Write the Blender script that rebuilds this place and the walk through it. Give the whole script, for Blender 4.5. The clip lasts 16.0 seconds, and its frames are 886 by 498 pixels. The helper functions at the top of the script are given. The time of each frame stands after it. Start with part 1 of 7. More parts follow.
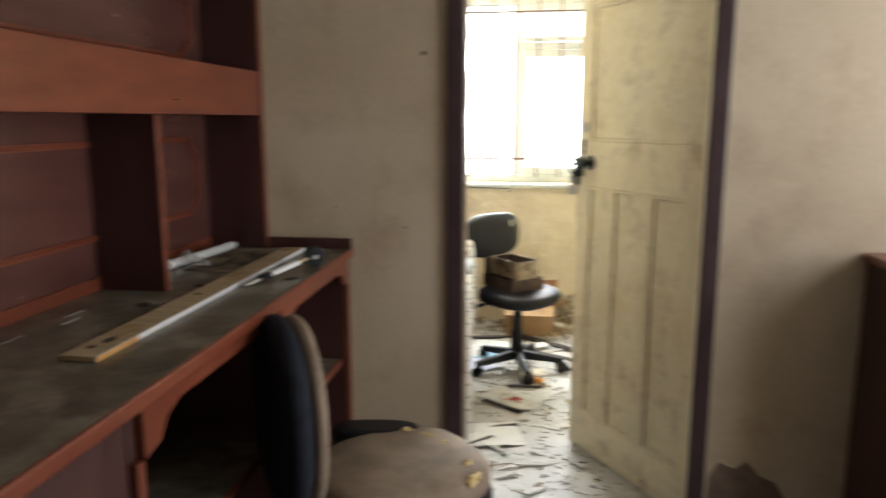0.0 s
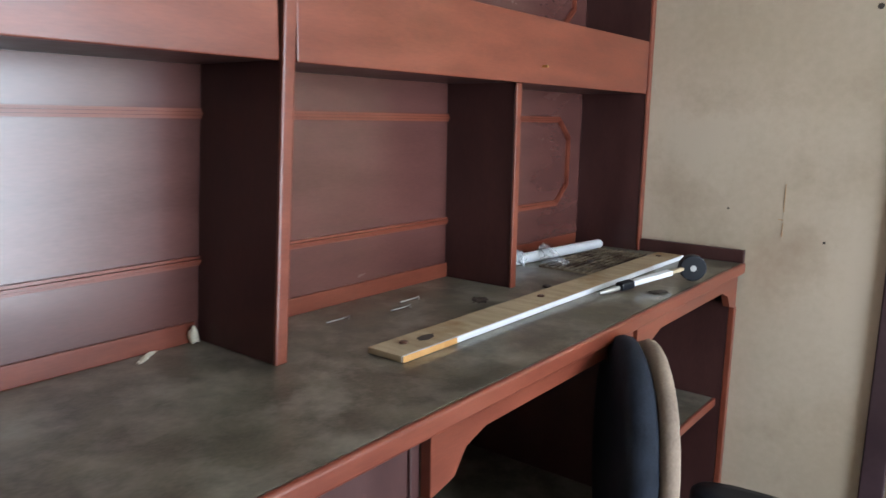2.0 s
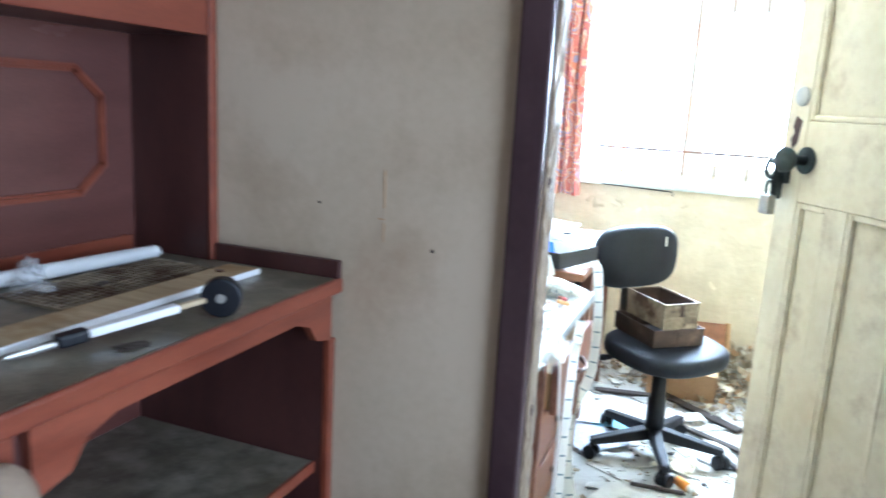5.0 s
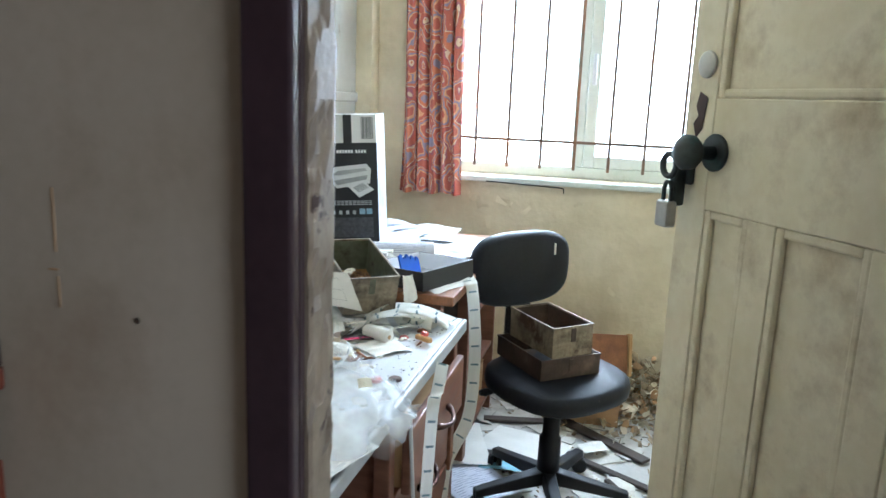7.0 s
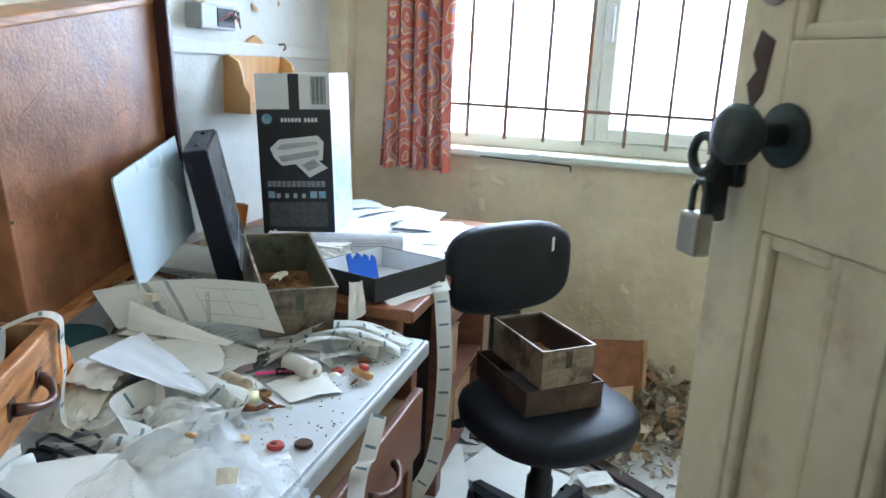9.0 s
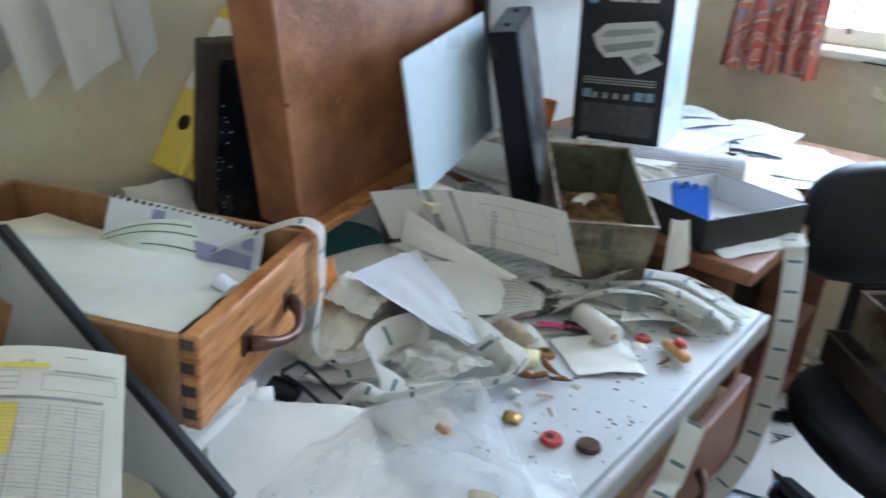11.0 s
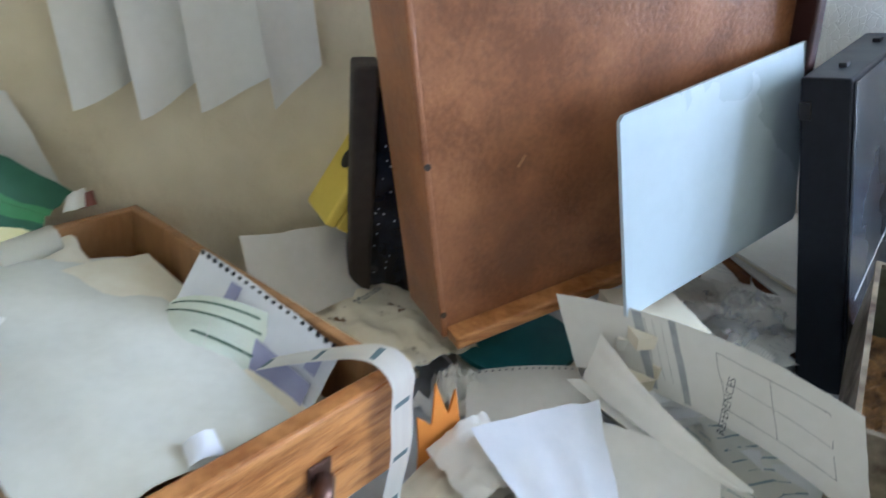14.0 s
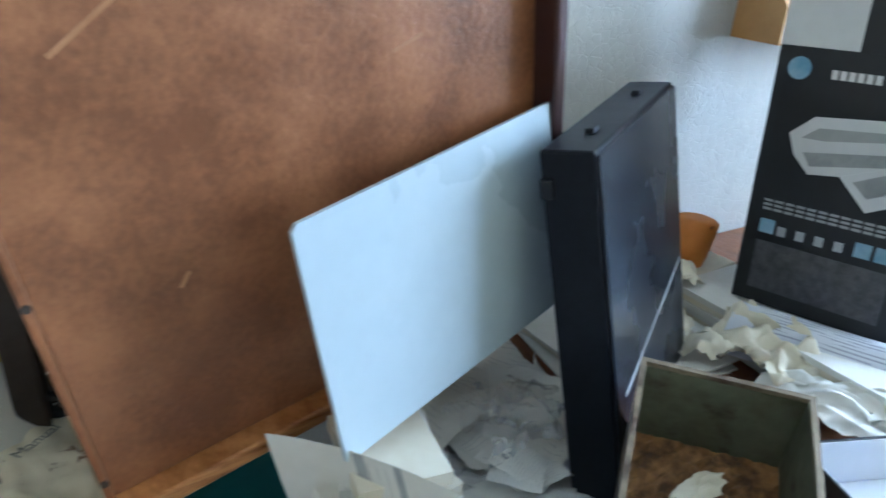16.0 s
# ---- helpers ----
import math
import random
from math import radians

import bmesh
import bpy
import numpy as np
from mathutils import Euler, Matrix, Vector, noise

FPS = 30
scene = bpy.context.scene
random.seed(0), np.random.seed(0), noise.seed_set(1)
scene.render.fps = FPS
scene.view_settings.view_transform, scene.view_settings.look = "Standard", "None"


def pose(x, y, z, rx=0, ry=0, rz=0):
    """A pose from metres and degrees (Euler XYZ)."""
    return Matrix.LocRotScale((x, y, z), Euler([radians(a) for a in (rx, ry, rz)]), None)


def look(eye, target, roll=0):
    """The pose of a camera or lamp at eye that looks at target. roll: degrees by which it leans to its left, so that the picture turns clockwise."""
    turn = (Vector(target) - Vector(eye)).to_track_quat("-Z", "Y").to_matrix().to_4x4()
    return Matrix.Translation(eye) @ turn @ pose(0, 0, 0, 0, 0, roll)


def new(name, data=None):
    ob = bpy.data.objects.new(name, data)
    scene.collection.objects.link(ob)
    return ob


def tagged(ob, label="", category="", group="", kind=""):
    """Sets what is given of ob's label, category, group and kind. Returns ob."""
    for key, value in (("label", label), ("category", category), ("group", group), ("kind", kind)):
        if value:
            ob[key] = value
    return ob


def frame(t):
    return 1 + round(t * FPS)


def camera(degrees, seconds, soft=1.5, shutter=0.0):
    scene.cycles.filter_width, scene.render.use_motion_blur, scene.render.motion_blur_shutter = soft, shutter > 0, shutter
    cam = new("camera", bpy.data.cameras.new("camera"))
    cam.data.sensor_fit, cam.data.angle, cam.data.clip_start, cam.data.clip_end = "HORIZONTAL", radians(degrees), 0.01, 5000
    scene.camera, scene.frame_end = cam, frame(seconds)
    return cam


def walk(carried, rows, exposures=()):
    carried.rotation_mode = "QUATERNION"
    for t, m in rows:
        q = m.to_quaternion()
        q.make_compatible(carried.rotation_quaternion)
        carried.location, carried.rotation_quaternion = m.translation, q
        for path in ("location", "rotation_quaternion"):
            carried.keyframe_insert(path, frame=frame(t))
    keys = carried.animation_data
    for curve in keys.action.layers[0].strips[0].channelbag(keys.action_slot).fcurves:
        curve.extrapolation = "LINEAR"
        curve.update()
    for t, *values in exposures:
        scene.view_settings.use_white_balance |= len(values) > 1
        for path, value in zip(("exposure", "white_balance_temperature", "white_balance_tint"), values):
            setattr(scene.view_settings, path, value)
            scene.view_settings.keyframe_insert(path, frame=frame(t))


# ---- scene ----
cam = camera(62.9, 16.0, shutter=0.5)
PATH = [
    (0, (0.248, 0.702, 1.345), (-0.01, 2.654, 0.992), 0.0),
    (0.5, (0.217, 0.734, 1.334), (-0.544, 2.545, 0.96), 0.4),
    (1, (0.194, 0.817, 1.309), (-0.894, 2.445, 0.902), 0.7),
    (1.5, (0.173, 0.936, 1.291), (-1.037, 2.48, 0.901), 0.7),
    (2, (0.164, 1.055, 1.282), (-1.049, 2.605, 0.928), 0.9),
    (2.5, (0.176, 1.168, 1.275), (-1.021, 2.733, 0.934), 0.5),
    (3, (0.21, 1.317, 1.269), (-0.962, 2.902, 0.931), 0.3),
    (3.5, (0.263, 1.463, 1.28), (-0.864, 3.079, 0.939), 0.3),
    (4, (0.285, 1.572, 1.285), (-0.74, 3.251, 0.924), 0.8),
    (4.5, (0.297, 1.688, 1.281), (-0.58, 3.446, 0.905), 1.9),
    (5, (0.293, 1.829, 1.259), (-0.413, 3.658, 0.862), 3.2),
    (5.2, (0.28, 1.886, 1.255), (-0.343, 3.742, 0.847), 3.9),
    (7.4, (0.34, 2.46, 1.242), (-0.138, 4.36, 0.841), 2.3),
    (8.1, (0.374, 2.635, 1.242), (-0.116, 4.53, 0.832), 2.5),
    (10.4, (0.198, 3.056, 1.189), (-0.633, 4.719, 0.453), 4.6),
    (11, (0.155, 3.108, 1.183), (-0.997, 4.528, 0.371), 3.7),
    (11.5, (0.123, 3.166, 1.171), (-1.27, 4.323, 0.322), 2.8),
    (12, (0.091, 3.256, 1.174), (-1.466, 4.128, 0.271), 2.8),
    (12.5, (0.066, 3.326, 1.168), (-1.568, 4.016, 0.243), 2.6),
    (13, (0.046, 3.367, 1.179), (-1.611, 3.994, 0.249), 2.3),
    (13.5, (0.021, 3.427, 1.187), (-1.644, 4.043, 0.268), 2.2),
    (14, (-0.024, 3.482, 1.181), (-1.684, 4.163, 0.298), 3.0),
    (14.5, (-0.074, 3.549, 1.191), (-1.719, 4.29, 0.327), 3.4),
    (15, (-0.106, 3.604, 1.193), (-1.737, 4.398, 0.351), 3.5),
    (15.5, (-0.122, 3.645, 1.195), (-1.715, 4.528, 0.369), 3.7),
    (16, (-0.125, 3.701, 1.206), (-1.638, 4.704, 0.366), 4.1),
]
walk(cam, [(t, look(eye, target, roll)) for t, eye, target, roll in PATH],
     exposures=((0, 0.35, 6500, 9), (0.6, 0.85, 6300, 9), (1.0, 1.5, 5750, 8), (1.5, 1.65, 5500, 7), (2.0, 1.55, 5400, 6), (3.5, 1.2, 4550, 8), (4.5, 1.4, 4700, 6), (5.0, 1.3, 4800, 5), (7.3, -0.25, 5150, 5), (8.0, -0.37, 5100, 5), (11.0, -0.7, 5000, 7), (13.0, -0.64, 5170, 11), (14.5, -0.38, 4980, 10), (15.5, -0.45, 5050, 8), (16, -0.5, 4750, 5)))

# ---- light ----
world = bpy.data.worlds.new("sky")
scene.world = world
world.use_nodes = True
wn = world.node_tree.nodes
sky = wn.new("ShaderNodeTexSky")
sky.sky_type = 'NISHITA'
sky.sun_disc = False
sky.sun_elevation = radians(42)
sky.sun_rotation = radians(200)
sky.air_density, sky.dust_density = 1.0, 4.0
wn["Background"].inputs[1].default_value = 0.15
world.node_tree.links.new(sky.outputs[0], wn["Background"].inputs[0])
sun = new("sun", bpy.data.lights.new("sun", 'SUN'))
sun.data.energy, sun.data.angle, sun.data.color = 1.0, radians(15), (1, 0.96, 0.9)
sun.matrix_world = look((4, -9, 9), (0, 0, 0))


def window_light(name, at, aim, w, h, power, colour):
    ob = new(name, bpy.data.lights.new(name, 'AREA'))
    ob.data.shape, ob.data.size, ob.data.size_y, ob.data.energy, ob.data.color = 'RECTANGLE', w, h, power, colour
    ob.matrix_world = look(at, aim)
    return ob


window_light("daylight_office", (0.1, 5.66, 1.5), (0.1, 3.0, 1.05), 1.2, 1.1, 108, (0.93, 0.97, 1.0))
window_light("daylight_front_room", (2.38, 2.0, 1.1), (0.0, 2.0, 1.05), 1.75, 2.0, 47, (1.0, 0.97, 0.95))


# ---- materials ----
def rgb(c):
    return (*c, 1.0)


def surf(name, c1, c2, scale=6.0, rough=0.6, bump=0.15, fine=90.0, metal=0.0, stretch=(1, 1, 1), stain=None, stain_scale=2.5, stain_lo=0.55, stain_hi=0.7, gloss_var=0.15, detail=6, lo=0.48, hi=0.86, spec=0.5, coat=0.0, coat_rough=0.17, per_piece=0.0, crackle=0.0):
    """A surface with broad and fine variation, relief, and stains of a shape of their own."""
    m = bpy.data.materials.new(name)
    m.use_nodes = True
    n, l = m.node_tree.nodes, m.node_tree.links
    b = n["Principled BSDF"]
    tc, mp = n.new("ShaderNodeTexCoord"), n.new("ShaderNodeMapping")
    mp.inputs["Scale"].default_value = stretch
    l.new(tc.outputs["Object"], mp.inputs[0])
    broad, grain = n.new("ShaderNodeTexNoise"), n.new("ShaderNodeTexNoise")
    broad.inputs["Scale"].default_value, broad.inputs["Detail"].default_value = scale, detail
    grain.inputs["Scale"].default_value, grain.inputs["Detail"].default_value = fine, 4
    l.new(mp.outputs[0], broad.inputs[0]), l.new(mp.outputs[0], grain.inputs[0])
    add = n.new("ShaderNodeMath")
    add.operation = 'MULTIPLY_ADD'
    add.inputs[1].default_value = 0.35
    l.new(grain.outputs[0], add.inputs[0]), l.new(broad.outputs[0], add.inputs[2])
    ramp = n.new("ShaderNodeValToRGB")
    ramp.color_ramp.elements[0].position, ramp.color_ramp.elements[1].position = lo, hi
    ramp.color_ramp.elements[0].color, ramp.color_ramp.elements[1].color = rgb(c1), rgb(c2)
    l.new(add.outputs[0], ramp.inputs[0])
    colour = ramp.outputs[0]
    if stain:
        st, sr, mix = n.new("ShaderNodeTexNoise"), n.new("ShaderNodeValToRGB"), n.new("ShaderNodeMix")
        st.inputs["Scale"].default_value, st.inputs["Detail"].default_value, st.inputs["Roughness"].default_value = stain_scale, 9, 0.65
        l.new(tc.outputs["Object"], st.inputs[0])
        sr.color_ramp.elements[0].position, sr.color_ramp.elements[1].position = stain_lo, stain_hi
        l.new(st.outputs[0], sr.inputs[0])
        mix.data_type = 'RGBA'
        l.new(sr.outputs[0], mix.inputs[0]), l.new(colour, mix.inputs[6])
        mix.inputs[7].default_value = rgb(stain)
        colour = mix.outputs[2]
    if per_piece:
        oi, hsv, mr = n.new("ShaderNodeObjectInfo"), n.new("ShaderNodeHueSaturation"), n.new("ShaderNodeMapRange")
        mr.inputs[3].default_value, mr.inputs[4].default_value = 1 - per_piece, 1 + per_piece
        l.new(oi.outputs["Random"], mr.inputs[0]), l.new(mr.outputs[0], hsv.inputs["Value"]), l.new(colour, hsv.inputs["Color"])
        colour = hsv.outputs[0]
    l.new(colour, b.inputs["Base Color"])
    rr = n.new("ShaderNodeMapRange")
    rr.inputs[3].default_value, rr.inputs[4].default_value = max(0.05, rough - gloss_var), min(1, rough + gloss_var)
    l.new(broad.outputs[0], rr.inputs[0]), l.new(rr.outputs[0], b.inputs["Roughness"])
    b.inputs["Metallic"].default_value, b.inputs["Specular IOR Level"].default_value = metal, spec
    if coat:
        b.inputs["Coat Weight"].default_value, b.inputs["Coat Roughness"].default_value = coat, coat_rough
    bp = n.new("ShaderNodeBump")
    bp.inputs["Strength"].default_value, bp.inputs["Distance"].default_value = min(bump, 1.0), 0.014 if bump > 1 else 0.004
    height = add.outputs[0]
    if crackle:
        vo, wob, edge = n.new("ShaderNodeTexVoronoi"), n.new("ShaderNodeVectorMath"), n.new("ShaderNodeMapRange")
        wob.operation = 'MULTIPLY_ADD'
        wob.inputs[1].default_value = (0.05, 0.05, 0.05)
        l.new(broad.outputs["Color"], wob.inputs[0]), l.new(tc.outputs["Object"], wob.inputs[2])
        vo.feature = 'DISTANCE_TO_EDGE'
        vo.inputs["Scale"].default_value = crackle
        l.new(wob.outputs[0], vo.inputs["Vector"]), l.new(vo.outputs["Distance"], edge.inputs[0])
        edge.inputs[1].default_value, edge.inputs[2].default_value, edge.inputs[4].default_value = 0.0, 0.05, 0.4
        sm = n.new("ShaderNodeMath")
        l.new(edge.outputs[0], sm.inputs[0]), l.new(add.outputs[0], sm.inputs[1])
        height = sm.outputs[0]
    l.new(height, bp.inputs["Height"]), l.new(bp.outputs[0], b.inputs["Normal"])
    return m


M_wall_cream = surf("cream_plaster", (0.62, 0.535, 0.36), (0.74, 0.655, 0.475), 5, 0.62, 1.1, 26, stain=(0.46, 0.34, 0.20), stain_scale=2.2, stain_lo=0.60, stain_hi=0.85)
M_wall_pink = surf("faded_pink_plaster", (0.43, 0.355, 0.255), (0.53, 0.45, 0.34), 2.5, 0.6, 0.25, 50, stain=(0.32, 0.235, 0.155), stain_scale=3.2, stain_lo=0.52, stain_hi=0.85)
M_white_plaster = surf("peeling_white_paint", (0.62, 0.62, 0.58), (0.72, 0.72, 0.68), 5, 0.5, 0.5, 30, stain=(0.55, 0.50, 0.40), stain_scale=3, stain_lo=0.66, stain_hi=0.8, crackle=62)
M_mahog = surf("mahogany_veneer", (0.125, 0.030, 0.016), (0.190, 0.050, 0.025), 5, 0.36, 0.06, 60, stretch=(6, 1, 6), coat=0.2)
# Near-black maroon: shade on the wall unit's inner sides is put into this colour
M_mahog_dark = surf("mahogany_dark_with_shade", (0.036, 0.013, 0.012), (0.060, 0.022, 0.019), 4, 0.42, 0.06, 60, stretch=(3, 3, 1))
M_desk_top = surf("dusty_green_grey_laminate", (0.072, 0.064, 0.045), (0.150, 0.136, 0.098), 17, 0.46, 0.35, 190, lo=0.52, hi=0.84, stain=(0.27, 0.25, 0.20), stain_scale=10, stain_lo=0.46, stain_hi=0.74, coat=0.35)
M_mahog_panel = surf("polished_mahogany_panel", (0.072, 0.027, 0.023), (0.118, 0.047, 0.038), 3, 0.26, 0.05, 60, stretch=(4, 1, 5), gloss_var=0.04, coat=0.55, coat_rough=0.25, lo=0.4, hi=0.95)
M_dark_paint = surf("dark_purple_brown_gloss_paint", (0.035, 0.02, 0.024), (0.06, 0.035, 0.04), 8, 0.35, 0.2, 60)
M_door = surf("grimy_cream_door_paint", (0.74, 0.66, 0.47), (0.90, 0.84, 0.67), 7, 0.5, 0.45, 45, stain=(0.44, 0.335, 0.20), stain_scale=7, stain_lo=0.50, stain_hi=0.74)
# Cream jamb paint darkened to brown, so its dim light sits in the colour
M_frame_paint = surf("flaking_cream_paint_shaded_brown", (0.15, 0.112, 0.075), (0.30, 0.235, 0.165), 14, 0.5, 1.0, 40, stain=(0.06, 0.032, 0.022), stain_scale=17, stain_lo=0.60, stain_hi=0.64)
M_floor = surf("dusty_floor", (0.40, 0.39, 0.36), (0.55, 0.54, 0.50), 4, 0.6, 0.4, 60, stain=(0.22, 0.17, 0.11), stain_scale=3, stain_lo=0.55, stain_hi=0.75)
M_floor_front = surf("dark_boards", (0.08, 0.06, 0.05), (0.14, 0.11, 0.09), 4, 0.7, 0.4, 60)
M_ceiling = surf("ceiling_paint", (0.66, 0.64, 0.58), (0.76, 0.74, 0.68), 3, 0.8, 0.2, 40)
M_upvc = surf("dirty_white_plastic_frame", (0.62, 0.66, 0.60), (0.74, 0.78, 0.72), 7, 0.35, 0.08, 70, stain=(0.40, 0.42, 0.30), stain_scale=6, stain_lo=0.6, stain_hi=0.8)
M_rust = surf("rusty_steel_bar", (0.14, 0.11, 0.09), (0.30, 0.20, 0.13), 20, 0.7, 0.6, 120, stain=(0.28, 0.11, 0.03), stain_scale=7, stain_lo=0.5, stain_hi=0.7)
M_black = surf("black_plastic", (0.006, 0.007, 0.010), (0.012, 0.013, 0.018), 12, 0.45, 0.1, 150, spec=0.3)
M_table = surf("pale_grey_laminate", (0.55, 0.57, 0.60), (0.66, 0.68, 0.71), 6, 0.35, 0.08, 120, stain=(0.40, 0.38, 0.34), stain_scale=5, stain_lo=0.6, stain_hi=0.85)
M_oak = surf("varnished_oak", (0.24, 0.085, 0.018), (0.50, 0.235, 0.075), 6, 0.33, 0.25, 45, stretch=(2.5, 2.5, 22), lo=0.52, hi=0.80)
M_paper = surf("paper", (0.70, 0.69, 0.64), (0.78, 0.77, 0.73), 8, 0.8, 0.1, 90, per_piece=0.06)
M_board = surf("brown_plywood", (0.160, 0.061, 0.024), (0.325, 0.137, 0.054), 14, 0.40, 0.5, 170, lo=0.50, hi=0.84, stain=(0.140, 0.053, 0.022), stain_scale=5.0, stain_lo=0.48, stain_hi=0.88)


def glass_material(name, tint=(1, 1, 1), rough=0.0):
    m = bpy.data.materials.new(name)
    m.use_nodes = True
    b = m.node_tree.nodes["Principled BSDF"]
    b.inputs["Base Color"].default_value = rgb(tint)
    b.inputs["Roughness"].default_value, b.inputs["Transmission Weight"].default_value, b.inputs["IOR"].default_value = rough, 1.0, 1.45
    return m


M_glass = glass_material("window_glass")


# ---- mesh helpers ----
def bm_box(bm, lo, hi, m=None):
    """Adds a box from corner lo to corner hi, turned by m."""
    vs = [bm.verts.new((x, y, z)) for x in (lo[0], hi[0]) for y in (lo[1], hi[1]) for z in (lo[2], hi[2])]
    for f in ((0, 1, 3, 2), (4, 6, 7, 5), (0, 4, 5, 1), (2, 3, 7, 6), (0, 2, 6, 4), (1, 5, 7, 3)):
        bm.faces.new([vs[i] for i in f])
    if m:
        bmesh.ops.transform(bm, matrix=m, verts=vs)
    return vs


def bevelled(bm, w=0.003, seg=2):
    bmesh.ops.bevel(bm, geom=list(bm.edges), offset=w, segments=seg, affect='EDGES', profile=0.5, clamp_overlap=True)
    return bm


def slab(lo, hi, w=0.003, m=None, seg=2):
    bm = bmesh.new()
    bm_box(bm, lo, hi)
    if w:
        bevelled(bm, w, seg)
    if m:
        bmesh.ops.transform(bm, matrix=m, verts=bm.verts)
    return bm


def make(name, bm, material, smooth=False):
    me = bpy.data.meshes.new(name)
    bmesh.ops.recalc_face_normals(bm, faces=bm.faces)
    bm.to_mesh(me)
    bm.free()
    if isinstance(material, (list, tuple)):
        for q in material:
            me.materials.append(q)
    else:
        me.materials.append(material)
    if smooth:
        for p in me.polygons:
            p.use_smooth = True
    return new(name, me)


def part(name, bm, material, parent, label="", smooth=False):
    ob = make(name, bm, material, smooth)
    ob.parent = parent
    if label:
        ob["label"] = label
    return ob


def thing(name, at=(0, 0, 0), rz=0.0, label="", category="", group="", kind=""):
    ob = new(name)
    ob.matrix_world = pose(*at, 0, 0, rz)
    return tagged(ob, label, category, group, kind)


def structure(name, bm, material, label, category):
    return tagged(make(name, bm, material), label, category, "", "structure")


def prism(outline, lo, hi, axis="x"):
    """Extrudes a flat outline of (a, b) pairs along an axis from lo to hi."""
    bm = bmesh.new()
    put = {"x": lambda a, b, c: (c, a, b), "y": lambda a, b, c: (a, c, b), "z": lambda a, b, c: (a, b, c)}[axis]
    v1 = [bm.verts.new(put(a, b, lo)) for a, b in outline]
    v2 = [bm.verts.new(put(a, b, hi)) for a, b in outline]
    bm.faces.new(v1), bm.faces.new(v2[::-1])
    for i in range(len(outline)):
        j = (i + 1) % len(outline)
        bm.faces.new((v1[i], v1[j], v2[j], v2[i]))
    return bm


def tube(points, r, sides=8, closed_ends=True, radii=None):
    """A round rod along a line of points."""
    bm = bmesh.new()
    pts = [Vector(p) for p in points]
    rings, up = [], None
    for i, p in enumerate(pts):
        d = (pts[min(i + 1, len(pts) - 1)] - pts[max(i - 1, 0)]).normalized()
        if up is None:
            up = Vector((0, 0, 1)) if abs(d.z) < 0.9 else Vector((1, 0, 0))
        a = d.cross(up).normalized()
        b = a.cross(d)
        up = b
        rr = radii[i] if radii else r
        rings.append([bm.verts.new(p + rr * (math.cos(k * math.tau / sides) * a + math.sin(k * math.tau / sides) * b)) for k in range(sides)])
    for r1, r2 in zip(rings, rings[1:]):
        for k in range(sides):
            bm.faces.new((r1[k], r1[(k + 1) % sides], r2[(k + 1) % sides], r2[k]))
    if closed_ends:
        bm.faces.new(rings[0][::-1]), bm.faces.new(rings[-1])
    return bm


def disc(at, r, h, axis="z", sides=20, bev=0.0):
    d = {"x": Vector((h, 0, 0)), "y": Vector((0, h, 0)), "z": Vector((0, 0, h))}[axis]
    bm = tube([Vector(at), Vector(at) + d], r, sides)
    if bev:
        bevelled(bm, bev, 2)
    return bm


# ---- plan ----
WX, WY, DY, DT, TOP = -0.87, 5.48, 3.0, 0.07, 2.45   # west wall, window wall, door wall, its thickness, ceiling
EX, SY, OX = 2.2, -1.4, 1.5                           # front room's east and south walls, office's east wall
DX0, DX1, DH = -0.007, 0.77, 2.02                        # doorway
WIN = (-0.50, 0.86, 0.93, 2.12)                       # office window opening


def wall_with_hole(name, axis, lo, hi, a0, a1, z1, hole, material, label):
    """A wall along an axis with one opening (a, b, bottom, top)."""
    bm = bmesh.new()
    put = (lambda a, b, z: (a, b, z)) if axis == "x" else (lambda a, b, z: (b, a, z))
    h0, h1, hb, ht = hole
    for p, q, u, v in ((a0, h0, 0, z1), (h1, a1, 0, z1), (h0, h1, ht, z1), (h0, h1, 0, hb)):
        if q - p > 1e-4 and v - u > 1e-4:
            bm_box(bm, tuple(min(s, t) for s, t in zip(put(p, lo, u), put(q, hi, v))), tuple(max(s, t) for s, t in zip(put(p, lo, u), put(q, hi, v))))
    return structure(name, bm, material, label, "wall")


wall_with_hole("wall_door_front", "x", DY, DY + DT / 2, WX, EX, TOP, (DX0 - 0.0, DX1, 0, DH), M_wall_pink, "stained pinkish beige plaster wall beside the doorway")
wall_with_hole("wall_door_office", "x", DY + DT / 2, DY + DT, WX, OX, TOP, (DX0, DX1, 0, DH), M_wall_cream, "cream plaster wall round the doorway")
wall_with_hole("wall_window", "x", WY, WY + 0.24, WX - 0.2, OX + 0.2, TOP, WIN, M_wall_cream, "cream plaster wall with flaking paint under the window")
structure("wall_west_office", slab((WX - 0.2, DY + DT, 0), (WX, 4.12, TOP), 0), M_wall_cream, "cream painted plaster wall behind the desk", "wall")
structure("wall_west_white", slab((WX - 0.2, 4.12, 0), (WX, WY, TOP), 0), M_white_plaster, "white painted plaster wall with crackled peeling paint", "wall")
structure("wall_west_front", slab((WX - 0.2, SY, 0), (WX, DY + DT, TOP), 0), M_wall_pink, "faded pinkish beige plaster wall", "wall")
structure("wall_east_office", slab((OX, DY + DT, 0), (OX + 0.2, WY, TOP), 0), M_wall_cream, "plain cream plaster wall", "wall")
wall_with_hole("wall_east_front", "y", EX, EX + 0.2, SY, DY + DT, TOP, (1.1, 2.9, 0.06, 2.12), M_wall_pink, "faded pinkish beige plaster wall")
structure("wall_south", slab((WX - 0.2, SY - 0.2, 0), (EX + 0.2, SY, TOP), 0), M_wall_pink, "faded pinkish beige plaster wall", "wall")
